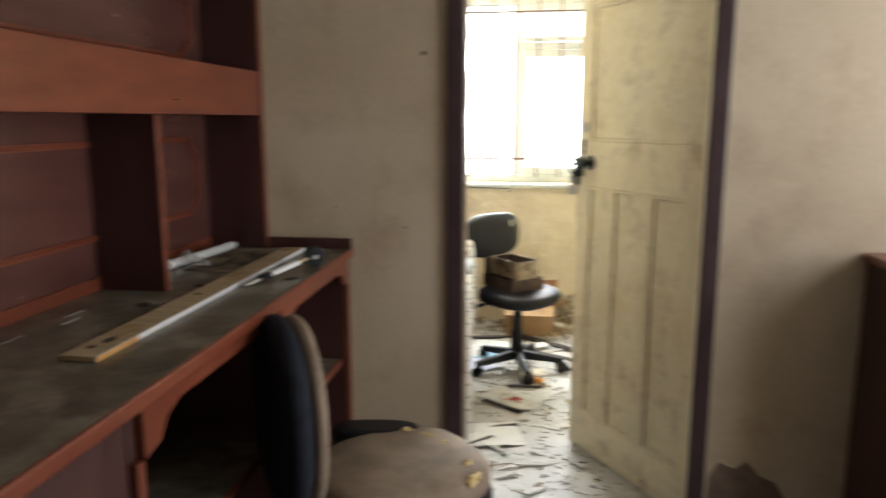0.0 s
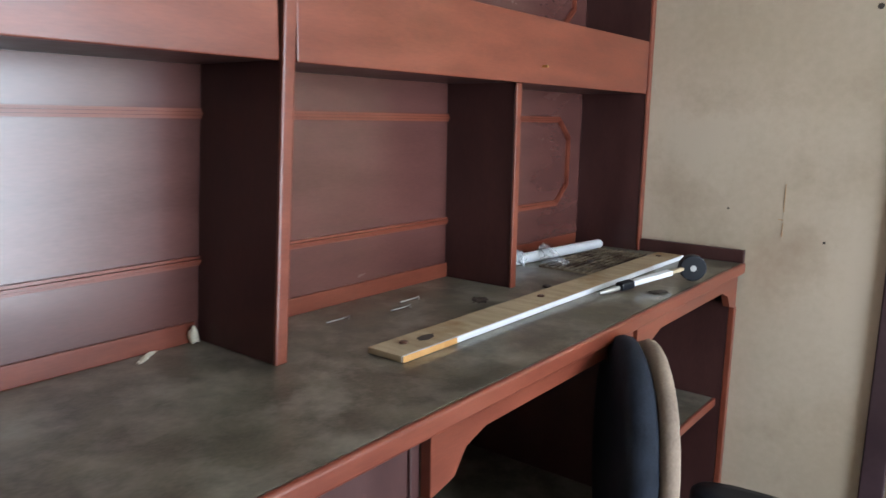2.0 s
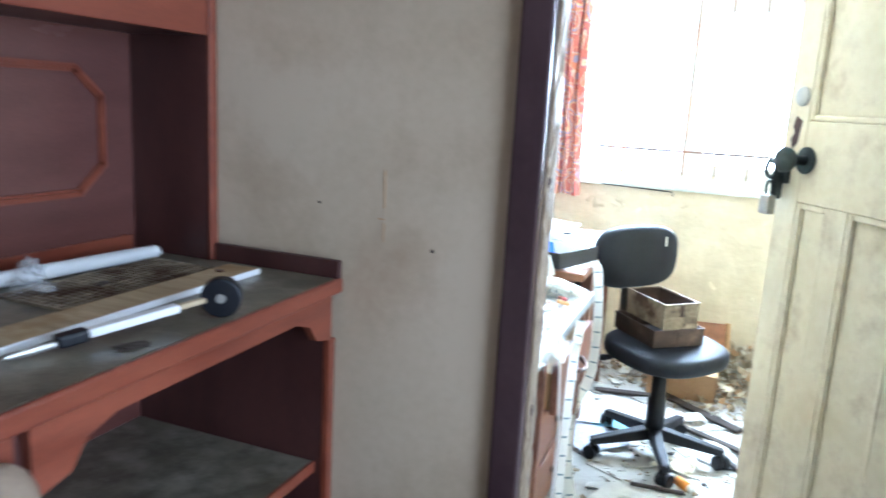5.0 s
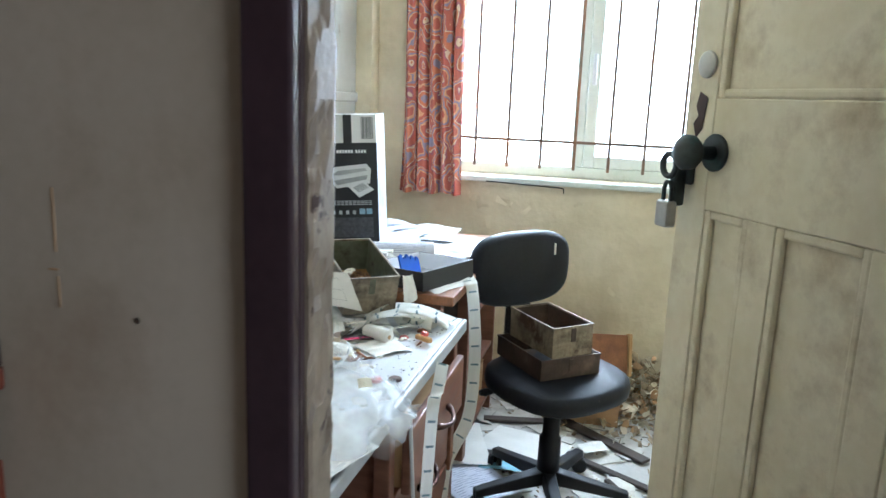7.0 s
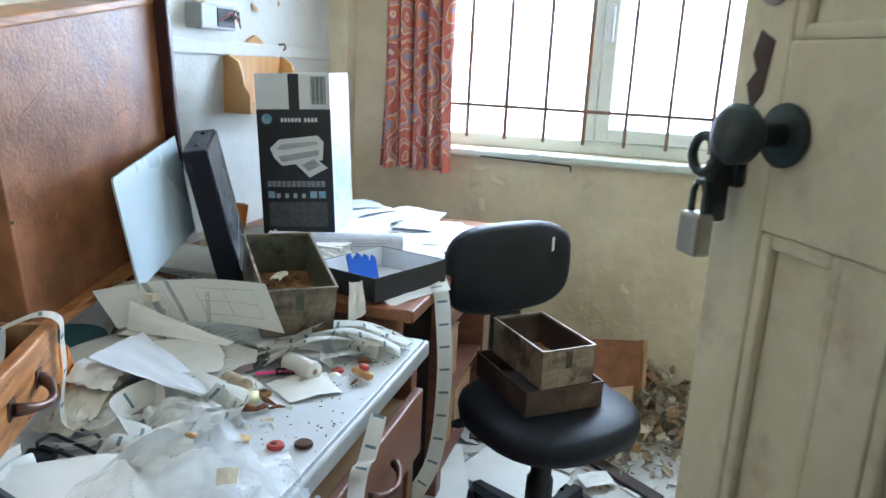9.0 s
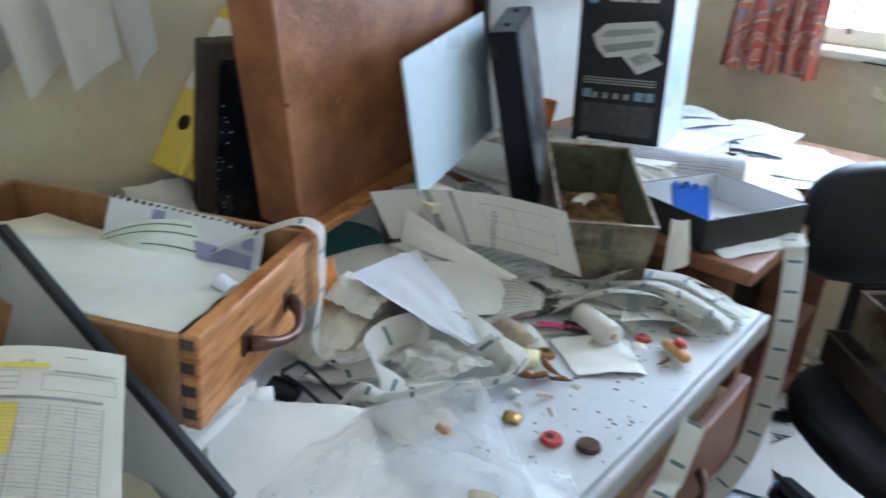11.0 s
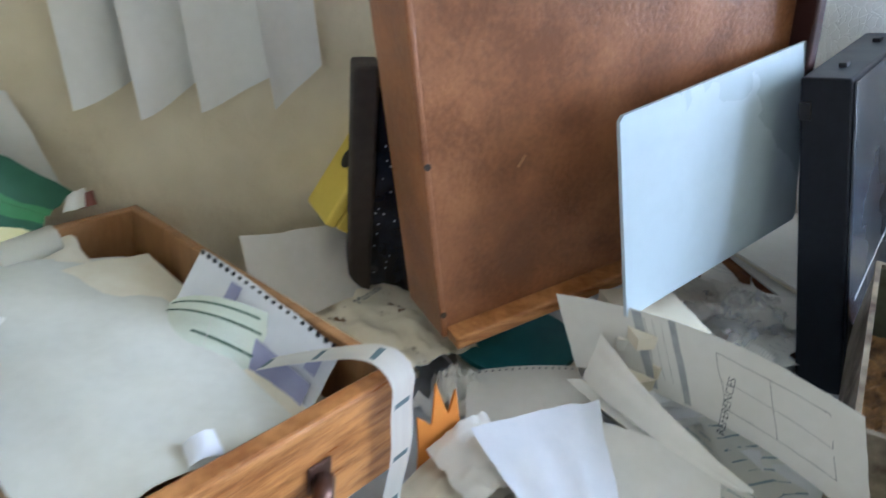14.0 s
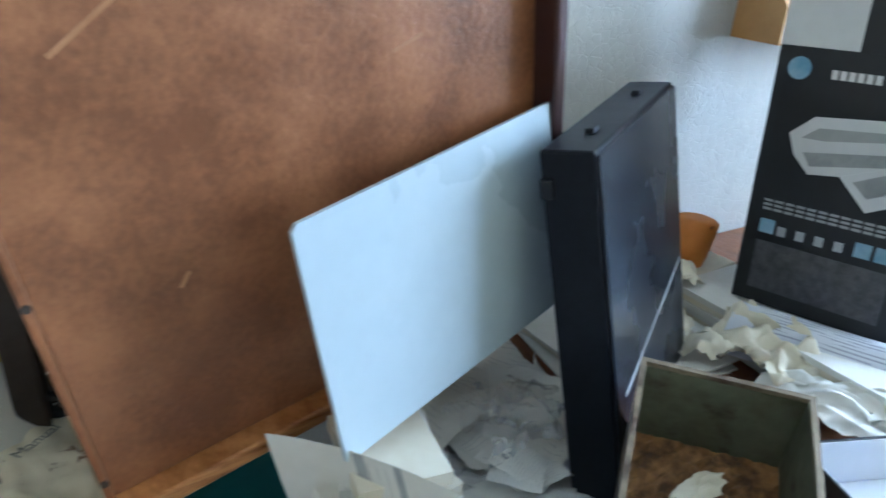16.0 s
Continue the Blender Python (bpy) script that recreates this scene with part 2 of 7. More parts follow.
structure("floor_office", slab((WX - 0.2, DY + 0.05, -0.2), (OX + 0.2, WY + 0.2, 0), 0), M_floor, "dirty grey floor strewn with debris", "floor")
structure("floor_front", slab((WX - 0.2, SY - 0.2, -0.2), (EX + 0.2, DY + 0.05, 0), 0), M_floor_front, "dark dusty floor", "floor")
structure("ceiling", slab((WX - 0.2, SY - 0.2, TOP), (EX + 0.2, WY + 0.24, TOP + 0.2), 0), M_ceiling, "off-white ceiling", "ceiling")
structure("ground", slab((-60, -60, -0.6), (60, 60, -0.5), 0), surf("rough_grass", (0.05, 0.07, 0.025), (0.09, 0.12, 0.04), 3, 0.9, 0.5, 40), "grass outside the building", "ground")
# Emissive sheet added far outside to whiten the sky in the panes
bd = bpy.data.materials.new("glowing_white_backdrop")
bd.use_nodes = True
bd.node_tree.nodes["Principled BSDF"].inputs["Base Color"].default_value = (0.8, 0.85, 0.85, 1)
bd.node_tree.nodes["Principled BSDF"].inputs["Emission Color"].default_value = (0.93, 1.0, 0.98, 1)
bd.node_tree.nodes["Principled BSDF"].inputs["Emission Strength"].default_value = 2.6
structure("backdrop", slab((-60, 58, -0.5), (60, 58.2, 60), 0), bd, "glowing backdrop added for overcast brightness beyond the window", "backdrop")

# ---- more materials ----
M_paper_cream = surf("yellowed_paper", (0.66, 0.60, 0.46), (0.76, 0.72, 0.60), 9, 0.85, 0.25, 70, stain=(0.36, 0.24, 0.12), stain_scale=9, stain_lo=0.66, stain_hi=0.74)
M_card = surf("cardboard", (0.36, 0.22, 0.11), (0.46, 0.30, 0.16), 7, 0.85, 0.2, 90, stain=(0.18, 0.10, 0.05), stain_scale=4)
M_tin_out = surf("rusted_tin", (0.15, 0.118, 0.078), (0.34, 0.285, 0.20), 16, 0.55, 0.6, 90, metal=0.2, stain=(0.055, 0.030, 0.017), stain_scale=10, stain_lo=0.47, stain_hi=0.62)
M_tin_dark = surf("dark_rusted_tin", (0.035, 0.022, 0.017), (0.085, 0.055, 0.042), 14, 0.6, 0.5, 90, metal=0.2, stain=(0.17, 0.115, 0.075), stain_scale=10, stain_lo=0.55, stain_hi=0.75)
M_tin_floor = surf("rust_crust", (0.10, 0.05, 0.022), (0.42, 0.22, 0.075), 45, 0.9, 1.0, 160, stain=(0.035, 0.022, 0.018), stain_scale=34)
M_fabric_dark = surf("dark_blue_black_fabric", (0.008, 0.010, 0.016), (0.018, 0.022, 0.032), 30, 0.85, 0.3, 260, spec=0.2)
M_vinyl = surf("black_vinyl", (0.006, 0.007, 0.011), (0.013, 0.015, 0.022), 9, 0.5, 0.12, 120, spec=0.25, stain=(0.15, 0.14, 0.13), stain_scale=26, stain_lo=0.70, stain_hi=0.76)
M_fabric_beige = surf("dusty_beige_fabric", (0.15, 0.11, 0.08), (0.29, 0.225, 0.165), 8, 0.9, 0.35, 220)
M_white_board = surf("white_melamine", (0.44, 0.52, 0.57), (0.50, 0.58, 0.63), 3, 0.28, 0.03, 60, gloss_var=0.05)
# Bluish blotches paint in reflected sheen along with the scuffs
M_black_gloss = surf("scuffed_black_plastic_blue_sheen", (0.006, 0.008, 0.013), (0.014, 0.017, 0.026), 7, 0.26, 0.08, 90, stain=(0.045, 0.055, 0.075), stain_scale=9, stain_lo=0.50, stain_hi=0.72)
M_blue = surf("bright_blue_plastic", (0.02, 0.10, 0.52), (0.03, 0.14, 0.62), 6, 0.35, 0.05, 80)
M_pine = surf("honey_pine", (0.50, 0.26, 0.075), (0.62, 0.36, 0.13), 5, 0.4, 0.1, 50, stretch=(1, 9, 1))
M_grey_conduit = surf("grey_plastic", (0.34, 0.35, 0.36), (0.44, 0.45, 0.46), 9, 0.45, 0.1, 70)
M_yellow = surf("yellow_card", (0.62, 0.47, 0.05), (0.70, 0.55, 0.09), 6, 0.55, 0.08, 60)
M_green_d = surf("dark_green_print", (0.015, 0.085, 0.04), (0.03, 0.12, 0.06), 6, 0.6, 0.1, 60)
M_green_l = surf("leaf_green_print", (0.05, 0.20, 0.06), (0.08, 0.26, 0.09), 6, 0.6, 0.1, 60)
M_lemon = surf("pale_lemon_print", (0.74, 0.68, 0.34), (0.80, 0.75, 0.45), 6, 0.6, 0.1, 60)
M_wrap = surf("stained_wrapping_paper", (0.74, 0.68, 0.53), (0.84, 0.79, 0.66), 7, 0.85, 0.35, 60, stain=(0.17, 0.09, 0.04), stain_scale=24, stain_lo=0.62, stain_hi=0.66)
M_green_paper = surf("pale_green_listing_paper", (0.62, 0.68, 0.60), (0.70, 0.75, 0.67), 12, 0.8, 0.05, 90)
M_grey_band = surf("grey_printed_band", (0.30, 0.31, 0.32), (0.40, 0.41, 0.42), 60, 0.8, 0.02, 200)
M_teal = surf("teal_plastic", (0.035, 0.19, 0.21), (0.065, 0.27, 0.29), 6, 0.4, 0.05, 60)
M_orange = surf("orange_torn_card", (0.62, 0.20, 0.02), (0.72, 0.28, 0.04), 9, 0.7, 0.1, 60)
M_red = surf("red_plastic", (0.45, 0.05, 0.05), (0.55, 0.10, 0.08), 9, 0.4, 0.1, 60)
M_pink = surf("hot_pink_print", (0.70, 0.03, 0.18), (0.76, 0.06, 0.24), 9, 0.5, 0.1, 60)
M_brass = surf("tarnished_brass", (0.30, 0.18, 0.06), (0.45, 0.30, 0.10), 15, 0.4, 0.2, 90, metal=0.8)
M_bronze = surf("dark_bronze", (0.07, 0.035, 0.025), (0.13, 0.07, 0.05), 14, 0.38, 0.2, 90, metal=0.6)
M_verdigris = surf("blackened_verdigris_metal", (0.03, 0.035, 0.04), (0.07, 0.09, 0.09), 18, 0.5, 0.3, 90, metal=0.5, stain=(0.04, 0.13, 0.12), stain_scale=14)
M_steel = surf("dull_steel", (0.38, 0.38, 0.37), (0.52, 0.52, 0.5), 14, 0.4, 0.15, 120, metal=0.8)
M_white_plastic = surf("white_plastic", (0.68, 0.70, 0.72), (0.76, 0.78, 0.80), 6, 0.35, 0.05, 60)
M_debris = surf("dry_debris", (0.20, 0.15, 0.09), (0.46, 0.38, 0.26), 30, 0.9, 0.6, 90)
M_flake = surf("pale_flakes", (0.46, 0.45, 0.41), (0.62, 0.61, 0.56), 12, 0.8, 0.3, 90, stain=(0.2, 0.15, 0.1), stain_scale=8)
M_darkwood = surf("blackened_wood", (0.028, 0.02, 0.016), (0.06, 0.045, 0.035), 9, 0.7, 0.4, 80)
M_redwood = surf("red_brown_desk_wood", (0.15, 0.06, 0.035), (0.24, 0.11, 0.065), 6, 0.45, 0.15, 60, stretch=(1, 1, 8))
M_bare_wood = surf("bare_drawer_wood", (0.40, 0.24, 0.10), (0.50, 0.32, 0.15), 6, 0.6, 0.2, 60, stretch=(8, 1, 1))
M_drawer_side = surf("aged_drawer_wood", (0.20, 0.095, 0.032), (0.36, 0.19, 0.075), 6, 0.5, 0.2, 60, stretch=(8, 1, 1))
M_ink = surf("grey_ink", (0.10, 0.11, 0.12), (0.15, 0.16, 0.17), 20, 0.8, 0.05, 60)
M_ink_green = surf("dark_green_ink", (0.03, 0.09, 0.06), (0.05, 0.13, 0.09), 20, 0.8, 0.05, 60)
M_ink_blue = surf("blue_ink", (0.05, 0.07, 0.24), (0.07, 0.10, 0.30), 20, 0.8, 0.05, 60)
M_highlight = surf("yellow_highlighter", (0.70, 0.58, 0.08), (0.74, 0.64, 0.14), 20, 0.8, 0.05, 60)
M_batten = surf("stained_bare_batten", (0.33, 0.25, 0.145), (0.48, 0.39, 0.25), 8, 0.6, 0.25, 60, stretch=(1, 8, 1), stain=(0.26, 0.15, 0.05), stain_scale=9, stain_lo=0.52, stain_hi=0.72)
M_film = bpy.data.materials.new("clear_polythene")
M_film.use_nodes = True
_n, _l = M_film.node_tree.nodes, M_film.node_tree.links
_t, _g, _m, _f = _n.new("ShaderNodeBsdfTransparent"), _n["Principled BSDF"], _n.new("ShaderNodeMixShader"), _n.new("ShaderNodeTexNoise")
_g.inputs["Base Color"].default_value, _g.inputs["Roughness"].default_value = (0.84, 0.87, 0.91, 1), 0.13
_f.inputs["Scale"].default_value, _f.inputs["Detail"].default_value = 9, 6
_r = _n.new("ShaderNodeMapRange")
_r.inputs[1].default_value, _r.inputs[2].default_value, _r.inputs[3].default_value, _r.inputs[4].default_value = 0.38, 0.70, 0.12, 0.52
_tc = _n.new("ShaderNodeTexCoord")
_l.new(_tc.outputs["Object"], _f.inputs[0]), _l.new(_f.outputs[0], _r.inputs[0]), _l.new(_r.outputs[0], _m.inputs[0])
_l.new(_t.outputs[0], _m.inputs[1]), _l.new(_g.outputs[0], _m.inputs[2]), _l.new(_m.outputs[0], _n["Material Output"].inputs[0])


def paisley():
    m = bpy.data.materials.new("paisley_print_cotton")
    m.use_nodes = True
    n, l = m.node_tree.nodes, m.node_tree.links
    b = n["Principled BSDF"]
    uv, no, vo, ri = n.new("ShaderNodeUVMap"), n.new("ShaderNodeTexNoise"), n.new("ShaderNodeTexVoronoi"), n.new("ShaderNodeMath")
    mx = n.new("ShaderNodeVectorMath")
    mx.operation = 'MULTIPLY_ADD'
    mx.inputs[1].default_value = (0.06, 0.06, 0.0)
    no.inputs["Scale"].default_value = 16
    l.new(uv.outputs[0], no.inputs[0]), l.new(no.outputs["Color"], mx.inputs[0]), l.new(uv.outputs[0], mx.inputs[2])
    vo.inputs["Scale"].default_value = 11
    l.new(mx.outputs[0], vo.inputs["Vector"])
    ri.operation = 'MULTIPLY_ADD'
    ri.inputs[1].default_value = 2.2
    l.new(vo.outputs["Distance"], ri.inputs[0])
    n2 = n.new("ShaderNodeTexNoise")
    n2.inputs["Scale"].default_value = 7
    l.new(uv.outputs[0], n2.inputs[0]), l.new(n2.outputs[0], ri.inputs[2])
    fr = n.new("ShaderNodeMath")
    fr.operation = 'FRACT'
    l.new(ri.outputs[0], fr.inputs[0])
    rp = n.new("ShaderNodeValToRGB")
    rp.color_ramp.interpolation = 'CONSTANT'
    e = rp.color_ramp.elements
    e[0].position, e[0].color = 0.0, (0.46, 0.13, 0.09, 1)
    e[1].position, e[1].color = 0.36, (0.66, 0.38, 0.22, 1)
    for p, c in ((0.5, (0.30, 0.26, 0.36, 1)), (0.66, (0.56, 0.20, 0.11, 1)), (0.84, (0.68, 0.55, 0.40, 1)), (0.92, (0.34, 0.12, 0.16, 1))):
        q = e.new(p)
        q.color = c
    l.new(fr.outputs[0], rp.inputs[0]), l.new(rp.outputs[0], b.inputs["Base Color"])
    b.inputs["Roughness"].default_value = 0.9
    return m


M_curtain = paisley()


def printed(name, ink, rows, cover, columns, paper=(0.74, 0.73, 0.69), gap_at=0.47, half=0.42):
    """Paper with printed lines in broken bars, along the sheet's own length and width."""
    m = bpy.data.materials.new(name)
    m.use_nodes = True
    n, l = m.node_tree.nodes, m.node_tree.links
    b = n["Principled BSDF"]
    uv, sep = n.new("ShaderNodeUVMap"), n.new("ShaderNodeSeparateXYZ")
    l.new(uv.outputs[0], sep.inputs[0])

    def math_node(op, a, val):
        q = n.new("ShaderNodeMath")
        q.operation = op
        l.new(a, q.inputs[0])
        if val is not None:
            q.inputs[1].default_value = val
        return q.outputs[0]
    line = math_node('LESS_THAN', math_node('FRACT', math_node('MULTIPLY', sep.outputs[1], rows), None), cover)
    mp, ns = n.new("ShaderNodeMapping"), n.new("ShaderNodeTexNoise")
    mp.inputs["Scale"].default_value = (columns, rows, 1)
    l.new(uv.outputs[0], mp.inputs[0]), l.new(mp.outputs[0], ns.inputs[0])
    ns.inputs["Scale"].default_value, ns.inputs["Detail"].default_value = 1.0, 3
    gap = math_node('GREATER_THAN', ns.outputs[0], gap_at)
    margin = math_node('LESS_THAN', math_node('ABSOLUTE', math_node('SUBTRACT', sep.outputs[0], 0.5), None), half)
    k = n.new("ShaderNodeMath")
    k.operation = 'MULTIPLY'
    l.new(line, k.inputs[0]), l.new(gap, k.inputs[1])
    k2 = n.new("ShaderNodeMath")
    k2.operation = 'MULTIPLY'
    l.new(k.outputs[0], k2.inputs[0]), l.new(margin, k2.inputs[1])
    mix = n.new("ShaderNodeMix")
    mix.data_type = 'RGBA'
    blot, br = n.new("ShaderNodeTexNoise"), n.new("ShaderNodeMapRange")
    blot.inputs["Scale"].default_value, blot.inputs["Detail"].default_value = 2.5, 6
    l.new(uv.outputs[0], blot.inputs[0]), l.new(blot.outputs[0], br.inputs[0])
    br.inputs[3].default_value, br.inputs[4].default_value = 0.86, 1.1
    hs = n.new("ShaderNodeHueSaturation")
    hs.inputs["Color"].default_value = rgb(paper)
    l.new(br.outputs[0], hs.inputs["Value"]), l.new(hs.outputs[0], mix.inputs[6])
    mix.inputs[7].default_value = rgb(ink)
    l.new(k2.outputs[0], mix.inputs[0]), l.new(mix.outputs[2], b.inputs["Base Color"])
    b.inputs["Roughness"].default_value = 0.8
    return m


M_print = printed("printed_paper", (0.30, 0.31, 0.33), 34, 0.42, 9)
M_wrap_thin = surf("thin_white_tissue", (0.72, 0.71, 0.66), (0.82, 0.81, 0.77), 9, 0.7, 0.35, 70)
M_envelope = surf("buff_envelope_paper", (0.55, 0.55, 0.49), (0.64, 0.64, 0.58), 7, 0.8, 0.15, 90)
M_letter = surf("pale_bluish_paper", (0.66, 0.69, 0.76), (0.74, 0.76, 0.82), 14, 0.75, 0.15, 80)
M_print_blue = printed("blue_white_printed_paper", (0.38, 0.40, 0.50), 24, 0.35, 6, (0.70, 0.72, 0.80))
M_receipt = printed("printed_till_roll", (0.26, 0.33, 0.34), 9, 0.16, 2.2, (0.74, 0.72, 0.63))
M_till = printed("till_roll_with_dark_bars", (0.17, 0.24, 0.26), 11, 0.10, 1, (0.80, 0.79, 0.73), 0.0, 0.33)
M_green_print = printed("green_ruled_listing", (0.03, 0.12, 0.07), 5, 0.10, 0.7, (0.64, 0.69, 0.62))
M_faint = printed("faint_form_print", (0.52, 0.52, 0.51), 16, 0.16, 3, (0.74, 0.73, 0.69))


def let_light_through(m, share):
    """Mixes a translucent share into a thin paper material."""
    n, l = m.node_tree.nodes, m.node_tree.links
    b, t, mix = n["Principled BSDF"], n.new("ShaderNodeBsdfTranslucent"), n.new("ShaderNodeMixShader")
    mix.inputs[0].default_value = share
    l.new(b.inputs["Base Color"].links[0].from_socket, t.inputs[0])
    l.new(b.outputs[0], mix.inputs[1]), l.new(t.outputs[0], mix.inputs[2])
    l.new(mix.outputs[0], n["Material Output"].inputs[0])


for m_ in (M_till, M_wrap_thin, M_receipt):
    let_light_through(m_, 0.45)


# ---- paper helpers ----
def patch_bm(p00, p10, p11, p01, bulge=(0, 0, 0), nu=14, nv=14, rough_amp=0.003, seed=0.0, fold=0.0, freq=9.0, curl=0.0, rng=(0, 0, 1, 1), lift=0.0):
    """A sheet between four corners, bowed by bulge, crumpled a little, its last edge curled up by curl."""
    bm = bmesh.new()
    uvl = bm.loops.layers.uv.new("UVMap")
    a, b, c, d, bl = Vector(p00), Vector(p10), Vector(p11), Vector(p01), Vector(bulge)
    grid = []
    for j in range(nv + 1):
        v = rng[1] + (rng[3] - rng[1]) * j / nv
        row = []
        for i in range(nu + 1):
            u = rng[0] + (rng[2] - rng[0]) * i / nu
            p = (a * (1 - u) + b * u) * (1 - v) + (d * (1 - u) + c * u) * v
            p = p + bl * (4 * u * (1 - u)) * (1 - fold) + bl * (4 * v * (1 - v)) * fold
            q = Vector((u * freq * 0.4 + seed, v * freq * 0.4 - seed, seed * 1.7))
            k = noise.noise(q) + 0.5 * noise.noise(q * 2.7)
            p = p + Vector((noise.noise(q + Vector((9, 1, 4))) * 0.6, noise.noise(q + Vector((3, 7, 2))) * 0.6, k)) * rough_amp
            p.z += lift + curl * max(0.0, v - 0.6) ** 2 * 6
            row.append(bm.verts.new(p))
        grid.append(row)
    for j in range(nv):
        for i in range(nu):
            f = bm.faces.new((grid[j][i], grid[j][i + 1], grid[j + 1][i + 1], grid[j + 1][i]))
            for lp, (s, t) in zip(f.loops, ((i, j), (i + 1, j), (i + 1, j + 1), (i, j + 1))):
                lp[uvl].uv = (s / nu, t / nv)
    return bm


def paper(label, p00, p10, p11, p01, bulge=(0, 0, 0), material=None, name="paper", category="paper", group="", **kw):
    kw.setdefault("seed", (p00[0] * 37 + p11[1] * 13) % 20)
    ob = make(name, patch_bm(p00, p10, p11, p01, bulge, **kw), material or M_paper, True)
    return tagged(ob, label, category, group)


def strip_bm(points, width, side=(0, 0, 1), twist=0.0):
    """A ribbon of paper along a smooth line of points."""
    pts = [Vector(p) for p in points]
    fine = []
    for i in range(len(pts) - 1):
        p0, p1, p2, p3 = pts[max(i - 1, 0)], pts[i], pts[i + 1], pts[min(i + 2, len(pts) - 1)]
        for k in range(8):
            t = k / 8
            fine.append(0.5 * ((2 * p1) + (p2 - p0) * t + (2 * p0 - 5 * p1 + 4 * p2 - p3) * t * t + (3 * p1 - p0 - 3 * p2 + p3) * t ** 3))
    fine.append(pts[-1])
    bm = bmesh.new()
    uvl = bm.loops.layers.uv.new("UVMap")
    s = Vector(side).normalized()
    rows, dist = [], [0.0]
    for i, p in enumerate(fine):
        d = (fine[min(i + 1, len(fine) - 1)] - fine[max(i - 1, 0)]).normalized()
        w = (s - d * s.dot(d)).normalized()
        w.rotate(Matrix.Rotation(twist * i / len(fine), 3, d))
        rows.append((bm.verts.new(p - w * width / 2), bm.verts.new(p), bm.verts.new(p + w * width / 2)))
        if i:
            dist.append(dist[-1] + (p - fine[i - 1]).length)
    for i in range(len(rows) - 1):
        for k in range(2):
            f = bm.faces.new((rows[i][k], rows[i][k + 1], rows[i + 1][k + 1], rows[i + 1][k]))
            for lp, (u, v) in zip(f.loops, ((k, i), (k + 1, i), (k + 1, i + 1), (k, i + 1))):
                lp[uvl].uv = (u / 2, dist[v] * 1.7)
    return bm


def strip(label, points, width, side=(0, 0, 1), material=None, twist=0.0, name="till_roll_strip", category="paper strip"):
    return tagged(make(name, strip_bm(points, width, side, twist), material or M_till, True), label, category)


def crumple_bm(size, seed, n=26, amp=0.45):
    """A thin sheet screwed up into a low heap of sharp folds."""
    bm = bmesh.new()
    uvl = bm.loops.layers.uv.new("UVMap")
    grid = []
    for j in range(n + 1):
        row = []
        for i in range(n + 1):
            u, v = 2 * i / n - 1, 2 * j / n - 1
            q = Vector((u * 1.1 + seed * 3.1, v * 1.1 - seed, seed))
            f1 = 1 - 2.4 * abs(noise.noise(q * 1.6))
            f2 = 1 - 2.6 * abs(noise.noise(q * 3.4 + Vector((4, 1, 7))))
            f3 = 1 - 2.6 * abs(noise.noise(q * 7.5))
            r = min(1.0, math.hypot(u, v) / 1.25)
            h = (1 - r ** 2) * 0.45 + amp * (0.75 * f1 + 0.5 * f2 + 0.22 * f3) * (1 - 0.5 * r)
            sx, sy = noise.noise(q * 1.7 + Vector((2, 8, 1))), noise.noise(q * 1.7 + Vector((7, 3, 5)))
            row.append(bm.verts.new((size[0] * (u + 0.42 * sx), size[1] * (v + 0.42 * sy), size[2] * max(0.02, h + 0.12))))
        grid.append(row)
    for j in range(n):
        for i in range(n):
            f = bm.faces.new((grid[j][i], grid[j][i + 1], grid[j + 1][i + 1], grid[j + 1][i]))
            for lp, (s, t) in zip(f.loops, ((i, j), (i + 1, j), (i + 1, j + 1), (i, j + 1))):
                lp[uvl].uv = (s / n * size[0] * 16, t / n * size[1] * 16)
    return bm


def tangle(label, at, size, count, width, seed, name="till_roll", category="till roll"):
    """Loose loops of till roll folded over one another."""
    o = thing(name, label=label, category=category)
    rn = random.Random(seed)
    for k in range(count):
        a0, pts = rn.uniform(0, math.tau), []
        for i in range(6):
            a = a0 + i * rn.uniform(0.75, 1.25)
            rad = rn.uniform(0.35, 1.0)
            pts.append(Vector((at[0] + math.cos(a) * rad * size[0], at[1] + math.sin(a) * rad * size[1], at[2] + 0.004 + size[2] * (0.15 + 0.85 * (1 - rad * 0.7)) * rn.uniform(0.4, 1.0))))
        part("loop", strip_bm(pts, width * rn.uniform(0.85, 1.1), (rn.uniform(-0.6, 0.6), rn.uniform(-0.6, 0.6), rn.uniform(0.3, 1)), rn.uniform(-1.5, 1.5)), M_till, o, "", True)
    return o


def wad(label, at, size, material, seed, name="crumpled_paper", squash=0.6, category="paper", sub=4, amp=0.45):
    """A crumpled scrap: a screwed-up sheet, or a small solid lump when it is only a crumb."""
    if max(size) > 0.02:
        bm = crumple_bm(size, seed, 34 if max(size) > 0.03 else 18, min(amp, 0.6))
    else:
        bm = bmesh.new()
        bmesh.ops.create_icosphere(bm, subdivisions=sub, radius=1)
        bm.loops.layers.uv.new("UVMap")
        for v in bm.verts:
            c = v.co.copy()
            k = 1 + amp * noise.noise(c * 1.6 + Vector((seed, 0, 0))) + amp * 0.6 * abs(noise.noise(c * 3.3 + Vector((0, seed, 0))))
            v.co = Vector((c.x * size[0], c.y * size[1], max(-0.62, c.z) * size[2])) * k
        low = min(v.co.z for v in bm.verts)
        for v in bm.verts:
            v.co.z -= low
    bmesh.ops.transform(bm, matrix=pose(at[0], at[1], at[2], 0, 0, seed * 57), verts=bm.verts)
    return tagged(make(name, bm, material, True), label, category)


